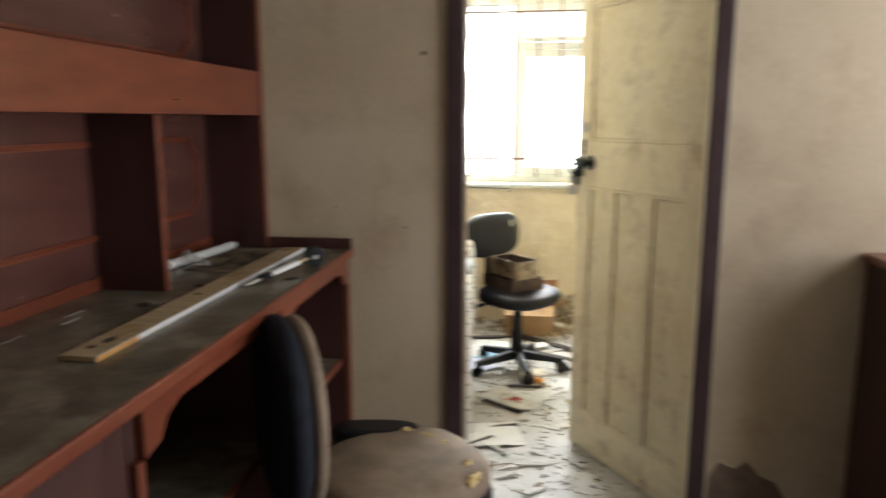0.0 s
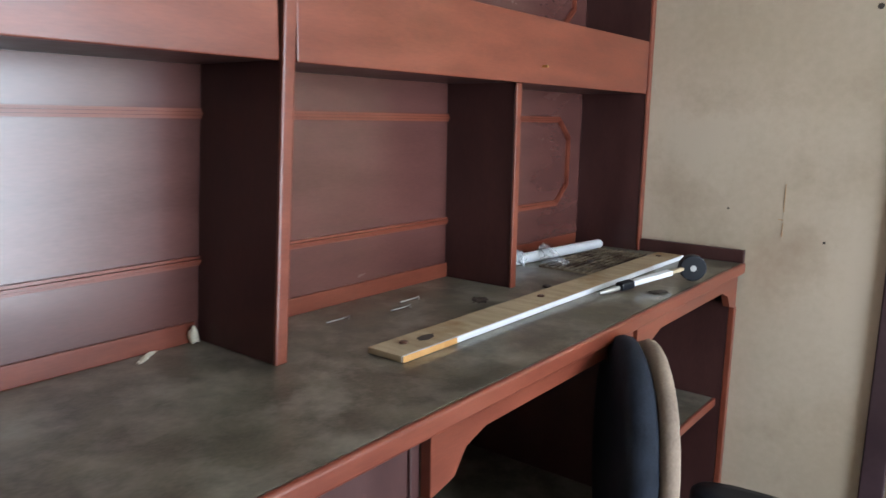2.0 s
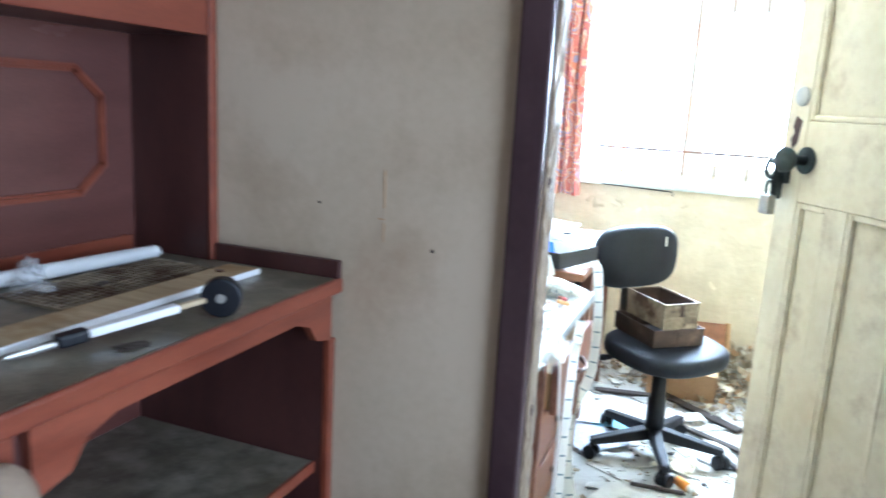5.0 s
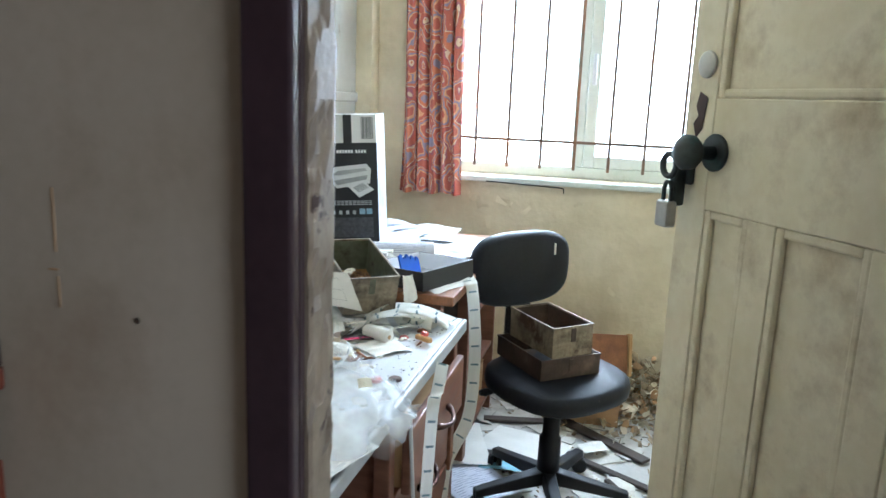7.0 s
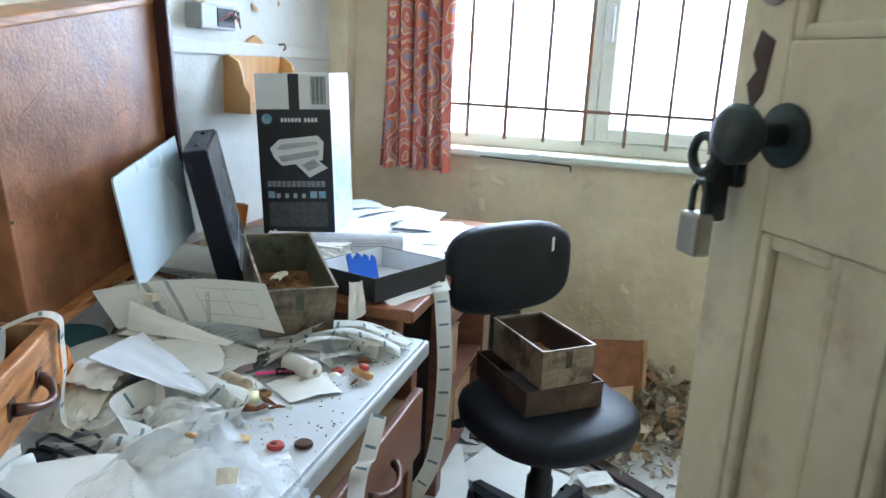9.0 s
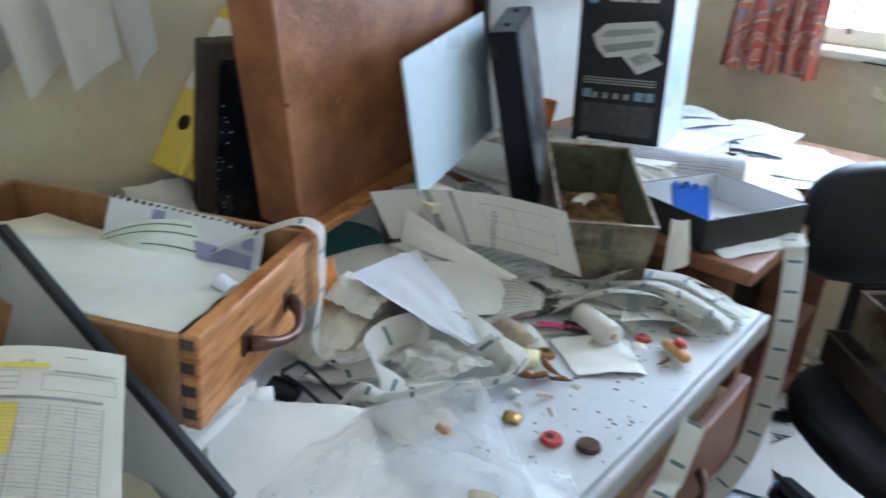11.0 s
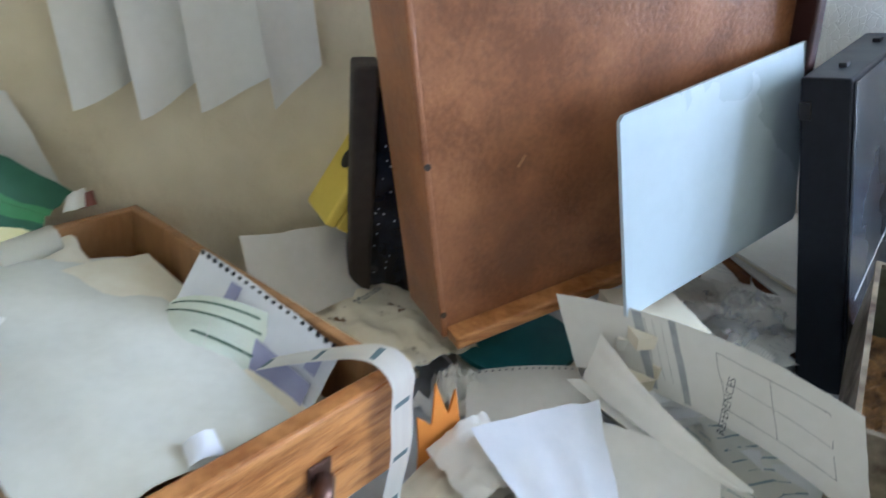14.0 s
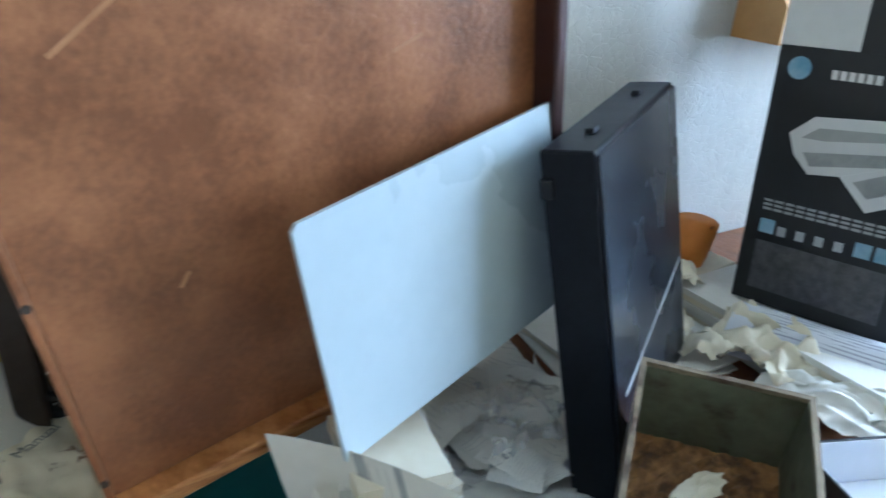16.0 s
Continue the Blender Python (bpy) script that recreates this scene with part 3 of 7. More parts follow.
def words(body, size, m, material, parent, name="lettering", label=""):
    cu = bpy.data.curves.new("letters", 'FONT')
    cu.body, cu.size, cu.extrude = body, size, 0.0
    tmp = bpy.data.objects.new("letters", cu)
    scene.collection.objects.link(tmp)
    me = bpy.data.meshes.new_from_object(tmp)
    bpy.data.objects.remove(tmp)
    me.materials.clear()
    me.materials.append(material)
    me.transform(m)
    ob = new(name, me)
    ob.parent = parent
    if label:
        ob["label"] = label
    return ob


def frame_of(o, u, v):
    """A pose at o whose x runs along u and whose y lies towards v."""
    x = Vector(u).normalized()
    z = x.cross(Vector(v)).normalized()
    y = z.cross(x)
    return Matrix(((x.x, y.x, z.x, o[0]), (x.y, y.y, z.y, o[1]), (x.z, y.z, z.z, o[2]), (0, 0, 0, 1)))


# ---- doorway ----
trim = thing("door_frame", label="dark purple-brown gloss door frame with flaking cream jambs", category="door frame", kind="structure")
part("architrave", slab((DX0 - 0.035, DY - 0.018, 0), (DX0 + 0.018, DY, DH + 0.05), 0.004), M_dark_paint, trim)
part("architrave", slab((DX1 - 0.018, DY - 0.018, 0), (DX1 + 0.035, DY, DH + 0.05), 0.004), M_dark_paint, trim)
part("architrave", slab((DX0 + 0.018, DY - 0.018, DH - 0.018), (DX1 - 0.018, DY, DH + 0.05), 0.004), M_dark_paint, trim)
part("jamb_edge", slab((DX0, DY, 0), (DX0 + 0.018, DY + 0.012, DH), 0.002), M_dark_paint, trim)


def flaky_jamb(x0, x1, face):
    bm = bmesh.new()
    ny, nz = 10, 150
    y0, y1 = DY + 0.012, DY + DT + 0.006
    rows = []
    for k in range(nz + 1):
        z = DH * k / nz
        row = []
        for i in range(ny + 1):
            y = y0 + (y1 - y0) * i / ny
            h = noise.noise(Vector((y * 26, z * 13, 3.0))) + 0.6 * noise.noise(Vector((y * 60, z * 34, 7.0)))
            d = 0.004 if h > -0.12 else 0.0
            if i in (0, ny):
                d *= 0.4 + 0.8 * abs(noise.noise(Vector((z * 22, i, 1.0))))
            row.append(bm.verts.new((face + (d if face == x1 else -d), y, z)))
        rows.append(row)
    back = x0 if face == x1 else x1
    bvs = [[bm.verts.new((back, y, DH * k / nz)) for y in (y0, y1)] for k in (0, nz)]
    for k in range(nz):
        for i in range(ny):
            bm.faces.new((rows[k][i], rows[k][i + 1], rows[k + 1][i + 1], rows[k + 1][i]))
    bm.faces.new([r[0] for r in rows] + [bvs[1][0], bvs[0][0]])
    bm.faces.new([r[-1] for r in rows] + [bvs[1][1], bvs[0][1]])
    return bm


part("jamb", flaky_jamb(DX0, DX0 + 0.020, DX0 + 0.020), M_frame_paint, trim, "flaking cream jamb darkened to a shaded brown, with dark patches")
part("jamb", slab((DX1 - 0.015, DY, 0), (DX1, DY + DT, DH), 0.002), M_door, trim)
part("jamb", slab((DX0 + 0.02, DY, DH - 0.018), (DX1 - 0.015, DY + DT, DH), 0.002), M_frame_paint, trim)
part("lock_keep", slab((DX0 - 0.03, DY + DT + 0.006, 1.00), (DX0 + 0.008, DY + DT + 0.03, 1.225), 0.004), M_darkwood, trim, "brown wooden lock keep on the jamb")

# the door leaf, hinged at the doorway's far side and standing open into the office
door = thing("door_1", (0.77, 3.025, 0), 122, "grimy cream panelled wooden door standing open", "door", kind="structure")
LW, LT = 0.70, 0.036
leaf = bmesh.new()
for x0, x1 in ((0, 0.095), (0.63, LW)):
    bm_box(leaf, (x0, -LT, 0.012), (x1, 0, 1.975))
for z0, z1 in ((0.012, 0.165), (1.09, 1.262), (1.76, 1.975)):
    bm_box(leaf, (0.095, -LT, z0), (0.63, 0, z1))
part("door_body", bevelled(leaf, 0.002, 1), M_door, door)
for x0, x1 in ((0.262, 0.318), (0.475, 0.53)):
    part("muntin", slab((x0, -LT, 0.165), (x1, 0, 1.09), 0.002), M_door, door)


def panel(x0, x1, z0, z1):
    part("panel", slab((x0, -LT + 0.012, z0), (x1, -0.012, z1), 0), M_door, door)
    for y0, y1 in ((-0.0125, -0.001), (-LT + 0.001, -LT + 0.0125)):
        bm = bmesh.new()
        w = 0.014
        for lo, hi in (((x0, y0, z0), (x0 + w, y1, z1)), ((x1 - w, y0, z0), (x1, y1, z1)), ((x0 + w, y0, z0), (x1 - w, y1, z0 + w)), ((x0 + w, y0, z1 - w), (x1 - w, y1, z1))):
            bm_box(bm, lo, hi)
        part("moulding", bevelled(bm, 0.004, 2), M_door, door)


for x0, x1 in ((0.095, 0.262), (0.318, 0.475), (0.53, 0.63)):
    panel(x0, x1, 0.165, 1.09)
panel(0.095, 0.63, 1.262, 1.76)
KX, KZ = 0.615, 1.18
rose = part("rose", disc((KX, 0, KZ), 0.029, 0.008, "y", 24, 0.003), M_verdigris, door, "tarnished round door rose", True)
bm = tube([(KX, 0.005, KZ), (KX, 0.03, KZ), (KX, 0.036, KZ), (KX, 0.046, KZ), (KX, 0.058, KZ), (KX, 0.066, KZ), (KX, 0.070, KZ)], 0.01, 20, True, [0.011, 0.010, 0.018, 0.026, 0.027, 0.020, 0.008])
part("knob", bm, M_verdigris, door, "round blackened metal door knob", True)
part("lock_cylinder", disc((0.655, 0, 1.313), 0.021, 0.006, "y", 24, 0.002), M_steel, door, "round steel lock cylinder", True)
bm = bmesh.new()
for lo, hi in (((0.660, 0.0, 1.125), (0.684, 0.012, 1.19)), ((0.668, 0.010, 1.09), (0.686, 0.03, 1.15))):
    bm_box(bm, lo, hi)
part("hasp", bevelled(bm, 0.004), M_verdigris, door, "blackened hasp and staple")
part("hasp_ring", tube([(0.682 + 0.018 * math.cos(a), 0.035, 1.155 + 0.018 * math.sin(a)) for a in np.linspace(0, math.tau, 17)], 0.005, 8), M_verdigris, door)
lockp = part("padlock", slab((0.664, 0.025, 1.055), (0.696, 0.045, 1.098), 0.004), M_steel, door, "small steel padlock")
part("shackle", tube([(0.670, 0.035, 1.098), (0.670, 0.035, 1.118), (0.675, 0.035, 1.128), (0.685, 0.035, 1.128), (0.690, 0.035, 1.118), (0.690, 0.035, 1.098)], 0.0035, 8), M_verdigris, lockp)
bm = prism([(0.648, 1.262), (0.668, 1.272), (0.675, 1.25), (0.667, 1.235), (0.678, 1.222), (0.668, 1.20), (0.655, 1.215), (0.652, 1.235)], 0.0006, 0.0016, "y")
part("bare_patch", bm, M_mahog_dark, door, "bare brown patch where paint has chipped off")

# ---- window ----
win = thing("window_1", label="dirty white plastic casement window with clear panes", category="window", kind="structure")
wx0, wx1, wz0, wz1 = WIN
FY0, FY1 = WY + 0.10, WY + 0.16


def frame_bm(x0, x1, z0, z1, w, y0, y1):
    bm = bmesh.new()
    for lo, hi in (((x0, y0, z0), (x0 + w, y1, z1)), ((x1 - w, y0, z0), (x1, y1, z1)), ((x0 + w, y0, z0), (x1 - w, y1, z0 + w)), ((x0 + w, y0, z1 - w), (x1 - w, y1, z1))):
        bm_box(bm, lo, hi)
    return bevelled(bm, 0.005, 2)


part("window_frame", frame_bm(wx0, wx1, wz0, wz1, 0.05, FY0, FY1), M_upvc, win)
part("mullion", slab((0.065, FY0, wz0 + 0.05), (0.115, FY1, wz1 - 0.05), 0.005), M_upvc, win)
part("transom", slab((0.115, FY0, 1.79), (wx1 - 0.05, FY1, 1.835), 0.005), M_upvc, win)
sash = part("sash", frame_bm(0.117, wx1 - 0.052, wz0 + 0.052, 1.788, 0.048, FY0 - 0.012, FY1 - 0.01), M_upvc, win)
part("sash", frame_bm(0.117, wx1 - 0.052, 1.837, wz1 - 0.052, 0.034, FY0 - 0.012, FY1 - 0.01), M_upvc, win)
part("handle", slab((0.132, FY0 - 0.035, 1.33), (0.15, FY0 - 0.012, 1.46), 0.005), M_white_plastic, sash, "white lever window handle")
for x0, x1, z0, z1 in ((wx0 + 0.05, 0.065, wz0 + 0.05, wz1 - 0.05), (0.165, wx1 - 0.10, wz0 + 0.10, 1.74), (0.15, wx1 - 0.086, 1.871, wz1 - 0.086)):
    pane = part("pane", slab((x0, FY0 + 0.02, z0), (x1, FY0 + 0.026, z1), 0), M_glass, win)
    pane.visible_shadow = False
sill = tagged(make("sill_1", slab((wx0 - 0.03, WY - 0.035, wz0 - 0.026), (wx1 + 0.03, FY0 - 0.002, wz0 - 0.001), 0.006), M_upvc), "flaking off-white painted window sill", "window sill", "", "structure")
bm = bmesh.new()
for k in range(90):
    x, y = random.uniform(wx0, wx1), WY - 0.03 + 0.11 * random.random() ** 1.5
    s = random.uniform(0.004, 0.016)
    bm_box(bm, (-s, -s * random.uniform(0.3, 0.9), 0), (s, s * 0.6, 0.002), pose(x, y, wz0 - 0.001, 0, random.uniform(-12, 12), random.uniform(0, 180)))
tagged(make("paint_flakes", bm, M_flake), "curled flakes of old paint lying on the window sill", "flakes", "", "stuff")
grille = thing("window_grille", label="rusty steel security bars across the window", category="window bars")
for k in range(-4, 6):
    x = 0.087 + 0.1415 * k
    part("bar", slab((x - 0.006, 5.449, 0.975), (x + 0.006, 5.461, wz1 + 0.06), 0.002), M_rust, grille)
part("crossbar", slab((wx0 - 0.04, 5.441, 1.086), (wx1 + 0.04, 5.449, 1.098), 0.002), M_rust, grille)
part("crossbar", slab((wx0 - 0.04, 5.441, 2.00), (wx1 + 0.04, 5.449, 2.012), 0.002), M_rust, grille)
for x in (wx0 - 0.035, wx1 + 0.025):
    for z in (1.092, 2.006):
        part("fixing", slab((x - 0.006, 5.449, z - 0.006), (x + 0.006, WY + 0.03, z + 0.006), 0), M_rust, grille)
hk = tube([(-0.28, WY - 0.036, 0.908), (0.04, WY - 0.038, 0.899), (0.053, WY - 0.038, 0.897), (0.056, WY - 0.038, 0.888), (0.056, WY - 0.038, 0.876)], 0.0028, 6)
tagged(make("curtain_wire", hk, M_black), "black sagging wire under the window sill", "wire")
# curtain
bm = bmesh.new()
uvl = bm.loops.layers.uv.new("UVMap")
nu, nv = 90, 40
grid = []
for j in range(nv + 1):
    v = j / nv
    z = 0.845 + 1.30 * v
    row = []
    for i in range(nu + 1):
        u = i / nu
        x = -0.665 + (0.278 - 0.02 * v) * u + 0.012 * v + 0.006 * math.sin(v * 5 + u * 3)
        ph = u * math.tau * 5.0 + 0.7 * math.sin(v * 3)
        y = WY - 0.075 + 0.022 * math.sin(ph) + 0.008 * math.sin(ph * 2.3 + v * 4)
        row.append(bm.verts.new((x + 0.006 * math.cos(ph), y, z - 0.006 * math.sin(ph * 0.5))))
    grid.append(row)
for j in range(nv):
    for i in range(nu):
        f = bm.faces.new((grid[j][i], grid[j][i + 1], grid[j + 1][i + 1], grid[j + 1][i]))
        for lp, (s, t) in zip(f.loops, ((i, j), (i + 1, j), (i + 1, j + 1), (i, j + 1))):
            lp[uvl].uv = (s / nu * 0.62, t / nv * 1.3)
cur = thing("curtain", label="red and orange paisley cotton curtain hanging in folds", category="curtain")
part("cloth", bm, M_curtain, cur, "", True)
part("rail", tube([(-0.70, WY - 0.075, 2.15), (1.0, WY - 0.075, 2.15)], 0.008, 8), M_white_plastic, cur)
for x in (-0.69, 0.15, 0.98):
    part("bracket", slab((x - 0.006, WY - 0.08, 2.145), (x + 0.006, WY, 2.157), 0), M_white_plastic, cur)

# ---- west wall fittings ----
structure("corner_casing", slab((WX, WY - 0.09, 0), (WX + 0.075, WY, TOP), 0.004), M_wall_cream, "cream boxed-in corner casing", "casing")
dr = structure("dado_rail", slab((WX, 4.2, 1.222), (WX + 0.014, WY - 0.09, 1.262), 0.005), M_white_plaster, "white painted picture rail with small hooks", "rail")
part("hook", tube([(WX + 0.012, 5.0, 1.262), (WX + 0.03, 5.0, 1.265), (WX + 0.036, 5.0, 1.254), (WX + 0.028, 5.0, 1.246)], 0.003, 6), M_bronze, dr)
sb = thing("junction_box", label="grey plastic wall box with torn-open front and bare wires", category="junction box")
part("box_body", slab((WX, 4.53, 1.288), (WX + 0.05, 4.69, 1.352), 0.004), M_grey_conduit, sb)
part("opening", slab((WX + 0.048, 4.60, 1.296), (WX + 0.0525, 4.682, 1.344), 0.001), M_black, sb)
for k in range(4):
    a = random.uniform(-0.015, 0.015)
    part("wire", tube([(WX + 0.05, 4.61 + 0.018 * k, 1.31), (WX + 0.068, 4.625 + 0.018 * k + a, 1.325), (WX + 0.062, 4.65 + 0.012 * k, 1.33 - a), (WX + 0.058, 4.70, 1.31 + a)], 0.0016, 5), (M_red, M_black, M_black, M_bronze)[k], sb)
for y in (4.568, 4.60):
    part("conduit", slab((WX, y - 0.011, 1.352), (WX + 0.018, y + 0.011, TOP), 0.004), M_wall_cream, sb)
rk = thing("letter_rack", label="honey pine letter rack with scrolled sides hung on the wall", category="letter rack")
ol = [(4.70, 1.062), (5.02, 1.062), (5.02, 1.225), (4.98, 1.245), (4.93, 1.248), (4.89, 1.272), (4.86, 1.284), (4.83, 1.272), (4.79, 1.248), (4.74, 1.245), (4.70, 1.225)]
part("back", prism(ol, WX, WX + 0.012), M_pine, rk)
for y in (4.70, 5.008):
    side = [(WX + 0.012, 1.062), (WX + 0.085, 1.062), (WX + 0.085, 1.115), (WX + 0.066, 1.14), (WX + 0.06, 1.175), (WX + 0.05, 1.205), (WX + 0.012, 1.228)]
    part("side", prism(side, y, y + 0.012, "y"), M_pine, rk)
part("front", slab((WX + 0.073, 4.712, 1.062), (WX + 0.085, 5.008, 1.095), 0.002), M_pine, rk)
part("base", slab((WX + 0.012, 4.712, 1.062), (WX + 0.073, 5.008, 1.074), 0.001), M_pine, rk)

# ---- front room wall unit ----
DKZ = 0.925
XB, XU, XF = -0.838, -0.648, -0.360
unit = thing("wall_unit", label="dark red mahogany wall unit with open shelves and panelled back", category="wall unit")
YS, YE = -0.84, DY - 0.004
part("back_panel", slab((WX + 0.002, YS, 0), (XB, YE, 2.1), 0.001), M_mahog_panel, unit, "panelled mahogany back with applied beading")
# Uprights, dividers and shelves take the darker tone that includes their shade
for y, lean in ((-0.84, 0.0), (0.44, 0.0), (1.718, 0.062), (YE, 0.0)):
    skew = Matrix(((1, 0, 0, 0), (0, 1, lean, -lean * DKZ), (0, 0, 1, 0), (0, 0, 0, 1)))
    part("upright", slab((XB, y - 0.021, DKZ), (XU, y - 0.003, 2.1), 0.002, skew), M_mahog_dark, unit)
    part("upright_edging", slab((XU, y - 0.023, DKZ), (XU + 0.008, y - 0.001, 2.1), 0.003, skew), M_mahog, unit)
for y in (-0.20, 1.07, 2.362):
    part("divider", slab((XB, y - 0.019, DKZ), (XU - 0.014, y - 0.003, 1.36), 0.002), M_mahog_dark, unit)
    part("divider_edging", slab((XU - 0.014, y - 0.021, DKZ), (XU - 0.008, y - 0.001, 1.357), 0.002), M_mahog, unit)
for y0, y1 in ((-0.84, 0.417), (0.44, 1.719), (1.750, YE - 0.023)):
    part("fascia", slab((XU - 0.008, y0 + 0.001, 1.357), (XU + 0.003, y1, 1.494), 0.002), M_mahog, unit, "reddish mahogany fascia board")
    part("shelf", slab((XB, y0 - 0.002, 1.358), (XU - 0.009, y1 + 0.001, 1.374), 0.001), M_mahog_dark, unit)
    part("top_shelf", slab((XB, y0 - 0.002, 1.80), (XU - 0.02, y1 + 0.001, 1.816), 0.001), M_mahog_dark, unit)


def bead(path, w=0.016, h=0.007):
    """Reeded moulding on the back panel along a line of (y, z)."""
    bm = bmesh.new()
    for (y0, z0), (y1, z1) in zip(path, path[1:]):
        d = Vector((0, y1 - y0, z1 - z0))
        m = frame_of((XB, y0, z0), d, (0, -d.z, d.y))
        for k in (-1, 0, 1):
            bm_box(bm, (-0.003, k * w / 3 - w / 7, -0.002), (d.length + 0.003, k * w / 3 + w / 7, h * (1.15 if k == 0 else 0.8)), m)
    return bm


for z0, z1 in ((1.055, 1.284), (1.53, 1.74)):
    part("beading", bead([(-0.82, z0), (2.84, z0), (2.897, z0 + 0.05), (2.897, z1 - 0.05), (2.84, z1), (-0.82, z1)]), M_mahog, unit)
for y0, y1 in ((1.79, 2.895), (0.52, 1.62), (-0.74, 0.36)):
    part("skirting_strip", slab((XB, y0 - 0.06, DKZ), (XB + 0.006, y1 + 0.07, 0.958), 0.002), M_mahog, unit)
for y, z in ((2.421, 1.394), (0.75, 1.42)):
    part("pin", tube([(XU + 0.003, y, z), (XU + 0.016, y, z)], 0.0028, 8), M_brass, unit, "small brass pin")
wt = part("worktop", slab((XB, YS, DKZ - 0.02), (XF - 0.006, YE, DKZ), 0.001), M_desk_top, unit, "dusty grey-green laminate worktop")
part("nosing", slab((XF - 0.006, YS, DKZ - 0.028), (XF + 0.006, YE, DKZ + 0.001), 0.005, None, 3), M_mahog, wt, "red mahogany nosing")
part("upstand", slab((XU + 0.008, YE - 0.014, DKZ), (XF + 0.002, YE, DKZ + 0.034), 0.002), M_mahog_dark, unit)


def apron(y0, y1):
    z1, z0, zb = DKZ - 0.028, DKZ - 0.058, DKZ - 0.118
    o = [(y0, z1), (y0, zb), (y0 + 0.05, zb + 0.012), (y0 + 0.075, zb + 0.045), (y0 + 0.12, z0), (y1 - 0.12, z0), (y1 - 0.075, zb + 0.045), (y1 - 0.05, zb + 0.012), (y1, zb), (y1, z1)]
    return prism(o, XF - 0.022, XF - 0.006)


LEGS = (-0.84, -0.2, 0.42, 1.06, 1.695, 2.322, YE - 0.02)
for y0, y1 in zip(LEGS[4:], LEGS[5:]):
    part("apron", apron(y0 + 0.019, y1 - 0.001), M_mahog, unit, "mahogany apron with shaped bracket ends")
for y in LEGS:
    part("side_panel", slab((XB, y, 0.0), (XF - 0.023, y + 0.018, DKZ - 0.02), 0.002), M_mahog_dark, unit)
    part("side_edging", slab((XF - 0.023, y - 0.001, 0.0), (XF - 0.008, y + 0.019, DKZ - 0.118), 0.002), M_mahog, unit)
for y0, y1 in zip(LEGS[:4], LEGS[1:5]):
    part("cupboard_door", slab((XF - 0.04, y0 + 0.02, 0.04), (XF - 0.024, y1 - 0.003, DKZ - 0.032), 0.003), M_mahog_dark, unit, "plain dark mahogany cupboard front")
for y0, y1 in ((1.713, 2.322), (2.34, YE - 0.02)):
    sh = part("lower_shelf", slab((XB, y0, 0.532), (-0.405, y1, 0.550), 0.001), M_desk_top, unit, "dusty grey shelf board")
    part("shelf_edging", slab((-0.405, y0, 0.528), (-0.395, y1, 0.551), 0.003), M_mahog, sh)

# ---- things on the front room worktop ----
bt = thing("wooden_batten", label="stained bare wooden batten lying along the dusty worktop", category="batten")
A, B = Vector((-0.548, 1.825, DKZ)), Vector((-0.535, 2.935, DKZ))
mb = frame_of(A, B - A, (-1, 0, 0))
part("plank", slab((0, -0.034, 0.001), (1.11, 0.034, 0.011), 0.001, mb), M_batten, bt)
part("painted_edge", slab((0, -0.0385, 0.001), (1.11, -0.0345, 0.0115), 0.001, mb), M_white_plastic, bt, "white painted edge")
for x in (0.05, 0.46, 1.05):
    part("screw_head", disc((x, 0.006, 0.011), 0.007, 0.003, "z", 12), M_bronze, bt)
part("dark_knot", prism([(0.075, -0.006), (0.088, -0.012), (0.108, -0.008), (0.118, 0.003), (0.102, 0.010), (0.082, 0.007)], 0.0111, 0.0117, "z"), M_darkwood, bt, "dark burnt knot with a rusty hole").data.transform(mb)
part("yellow_stain", slab((0.0, -0.0389, 0.0012), (0.13, -0.0384, 0.0113), 0, mb), M_pine, bt, "yellowed end of the painted edge")
for ob in bt.children:
    if ob.name.startswith("screw_head"):
        ob.data.transform(mb)
rod = thing("castor_rod", label="white metal rod with a black castor wheel at its end", category="rod")
p0, p1 = Vector((-0.47, 2.43, DKZ + 0.012)), Vector((-0.405, 2.655, DKZ + 0.028))
mr = frame_of(p0, p1 - p0, (-1, 0, 0))
part("sleeve", slab((0.07, -0.009, -0.006), (0.2, 0.009, 0.006), 0.003, mr), M_white_plastic, rod)
part("neck", slab((0.2, -0.005, -0.004), (0.245, 0.005, 0.004), 0.002, mr), M_batten, rod)
part("clamp", slab((0.03, -0.011, -0.009), (0.07, 0.011, 0.008), 0.004, mr), M_black, rod)
part("tip", tube([mr @ Vector((x, 0, -0.003)) for x in (-0.03, 0.0, 0.03)], 0.006, 8, True, [0.003, 0.006, 0.005]), M_steel, rod)
wc, wa = Vector((-0.388, 2.686, DKZ + 0.031)), Vector((0.52, -0.85, 0.0))
wheel = tube([wc - wa * 0.012, wc + wa * 0.012], 0.03, 24)
part("wheel", bevelled(wheel, 0.003, 2), M_black, rod, "black rubber castor wheel")
part("hub", tube([wc + wa * 0.0118, wc + wa * 0.0145], 0.007, 12), M_steel, rod)
tb = tube([(-0.798, 2.42, DKZ + 0.0145), (-0.79, 2.49, DKZ + 0.0145), (-0.74, 2.925, DKZ + 0.0145), (-0.739, 2.935, DKZ + 0.0145)], 0.0135, 16, True, [0.0135, 0.0135, 0.0135, 0.010])
tagged(make("white_tube", tb, M_white_plastic, True), "white plastic tube lying on the worktop", "tube")
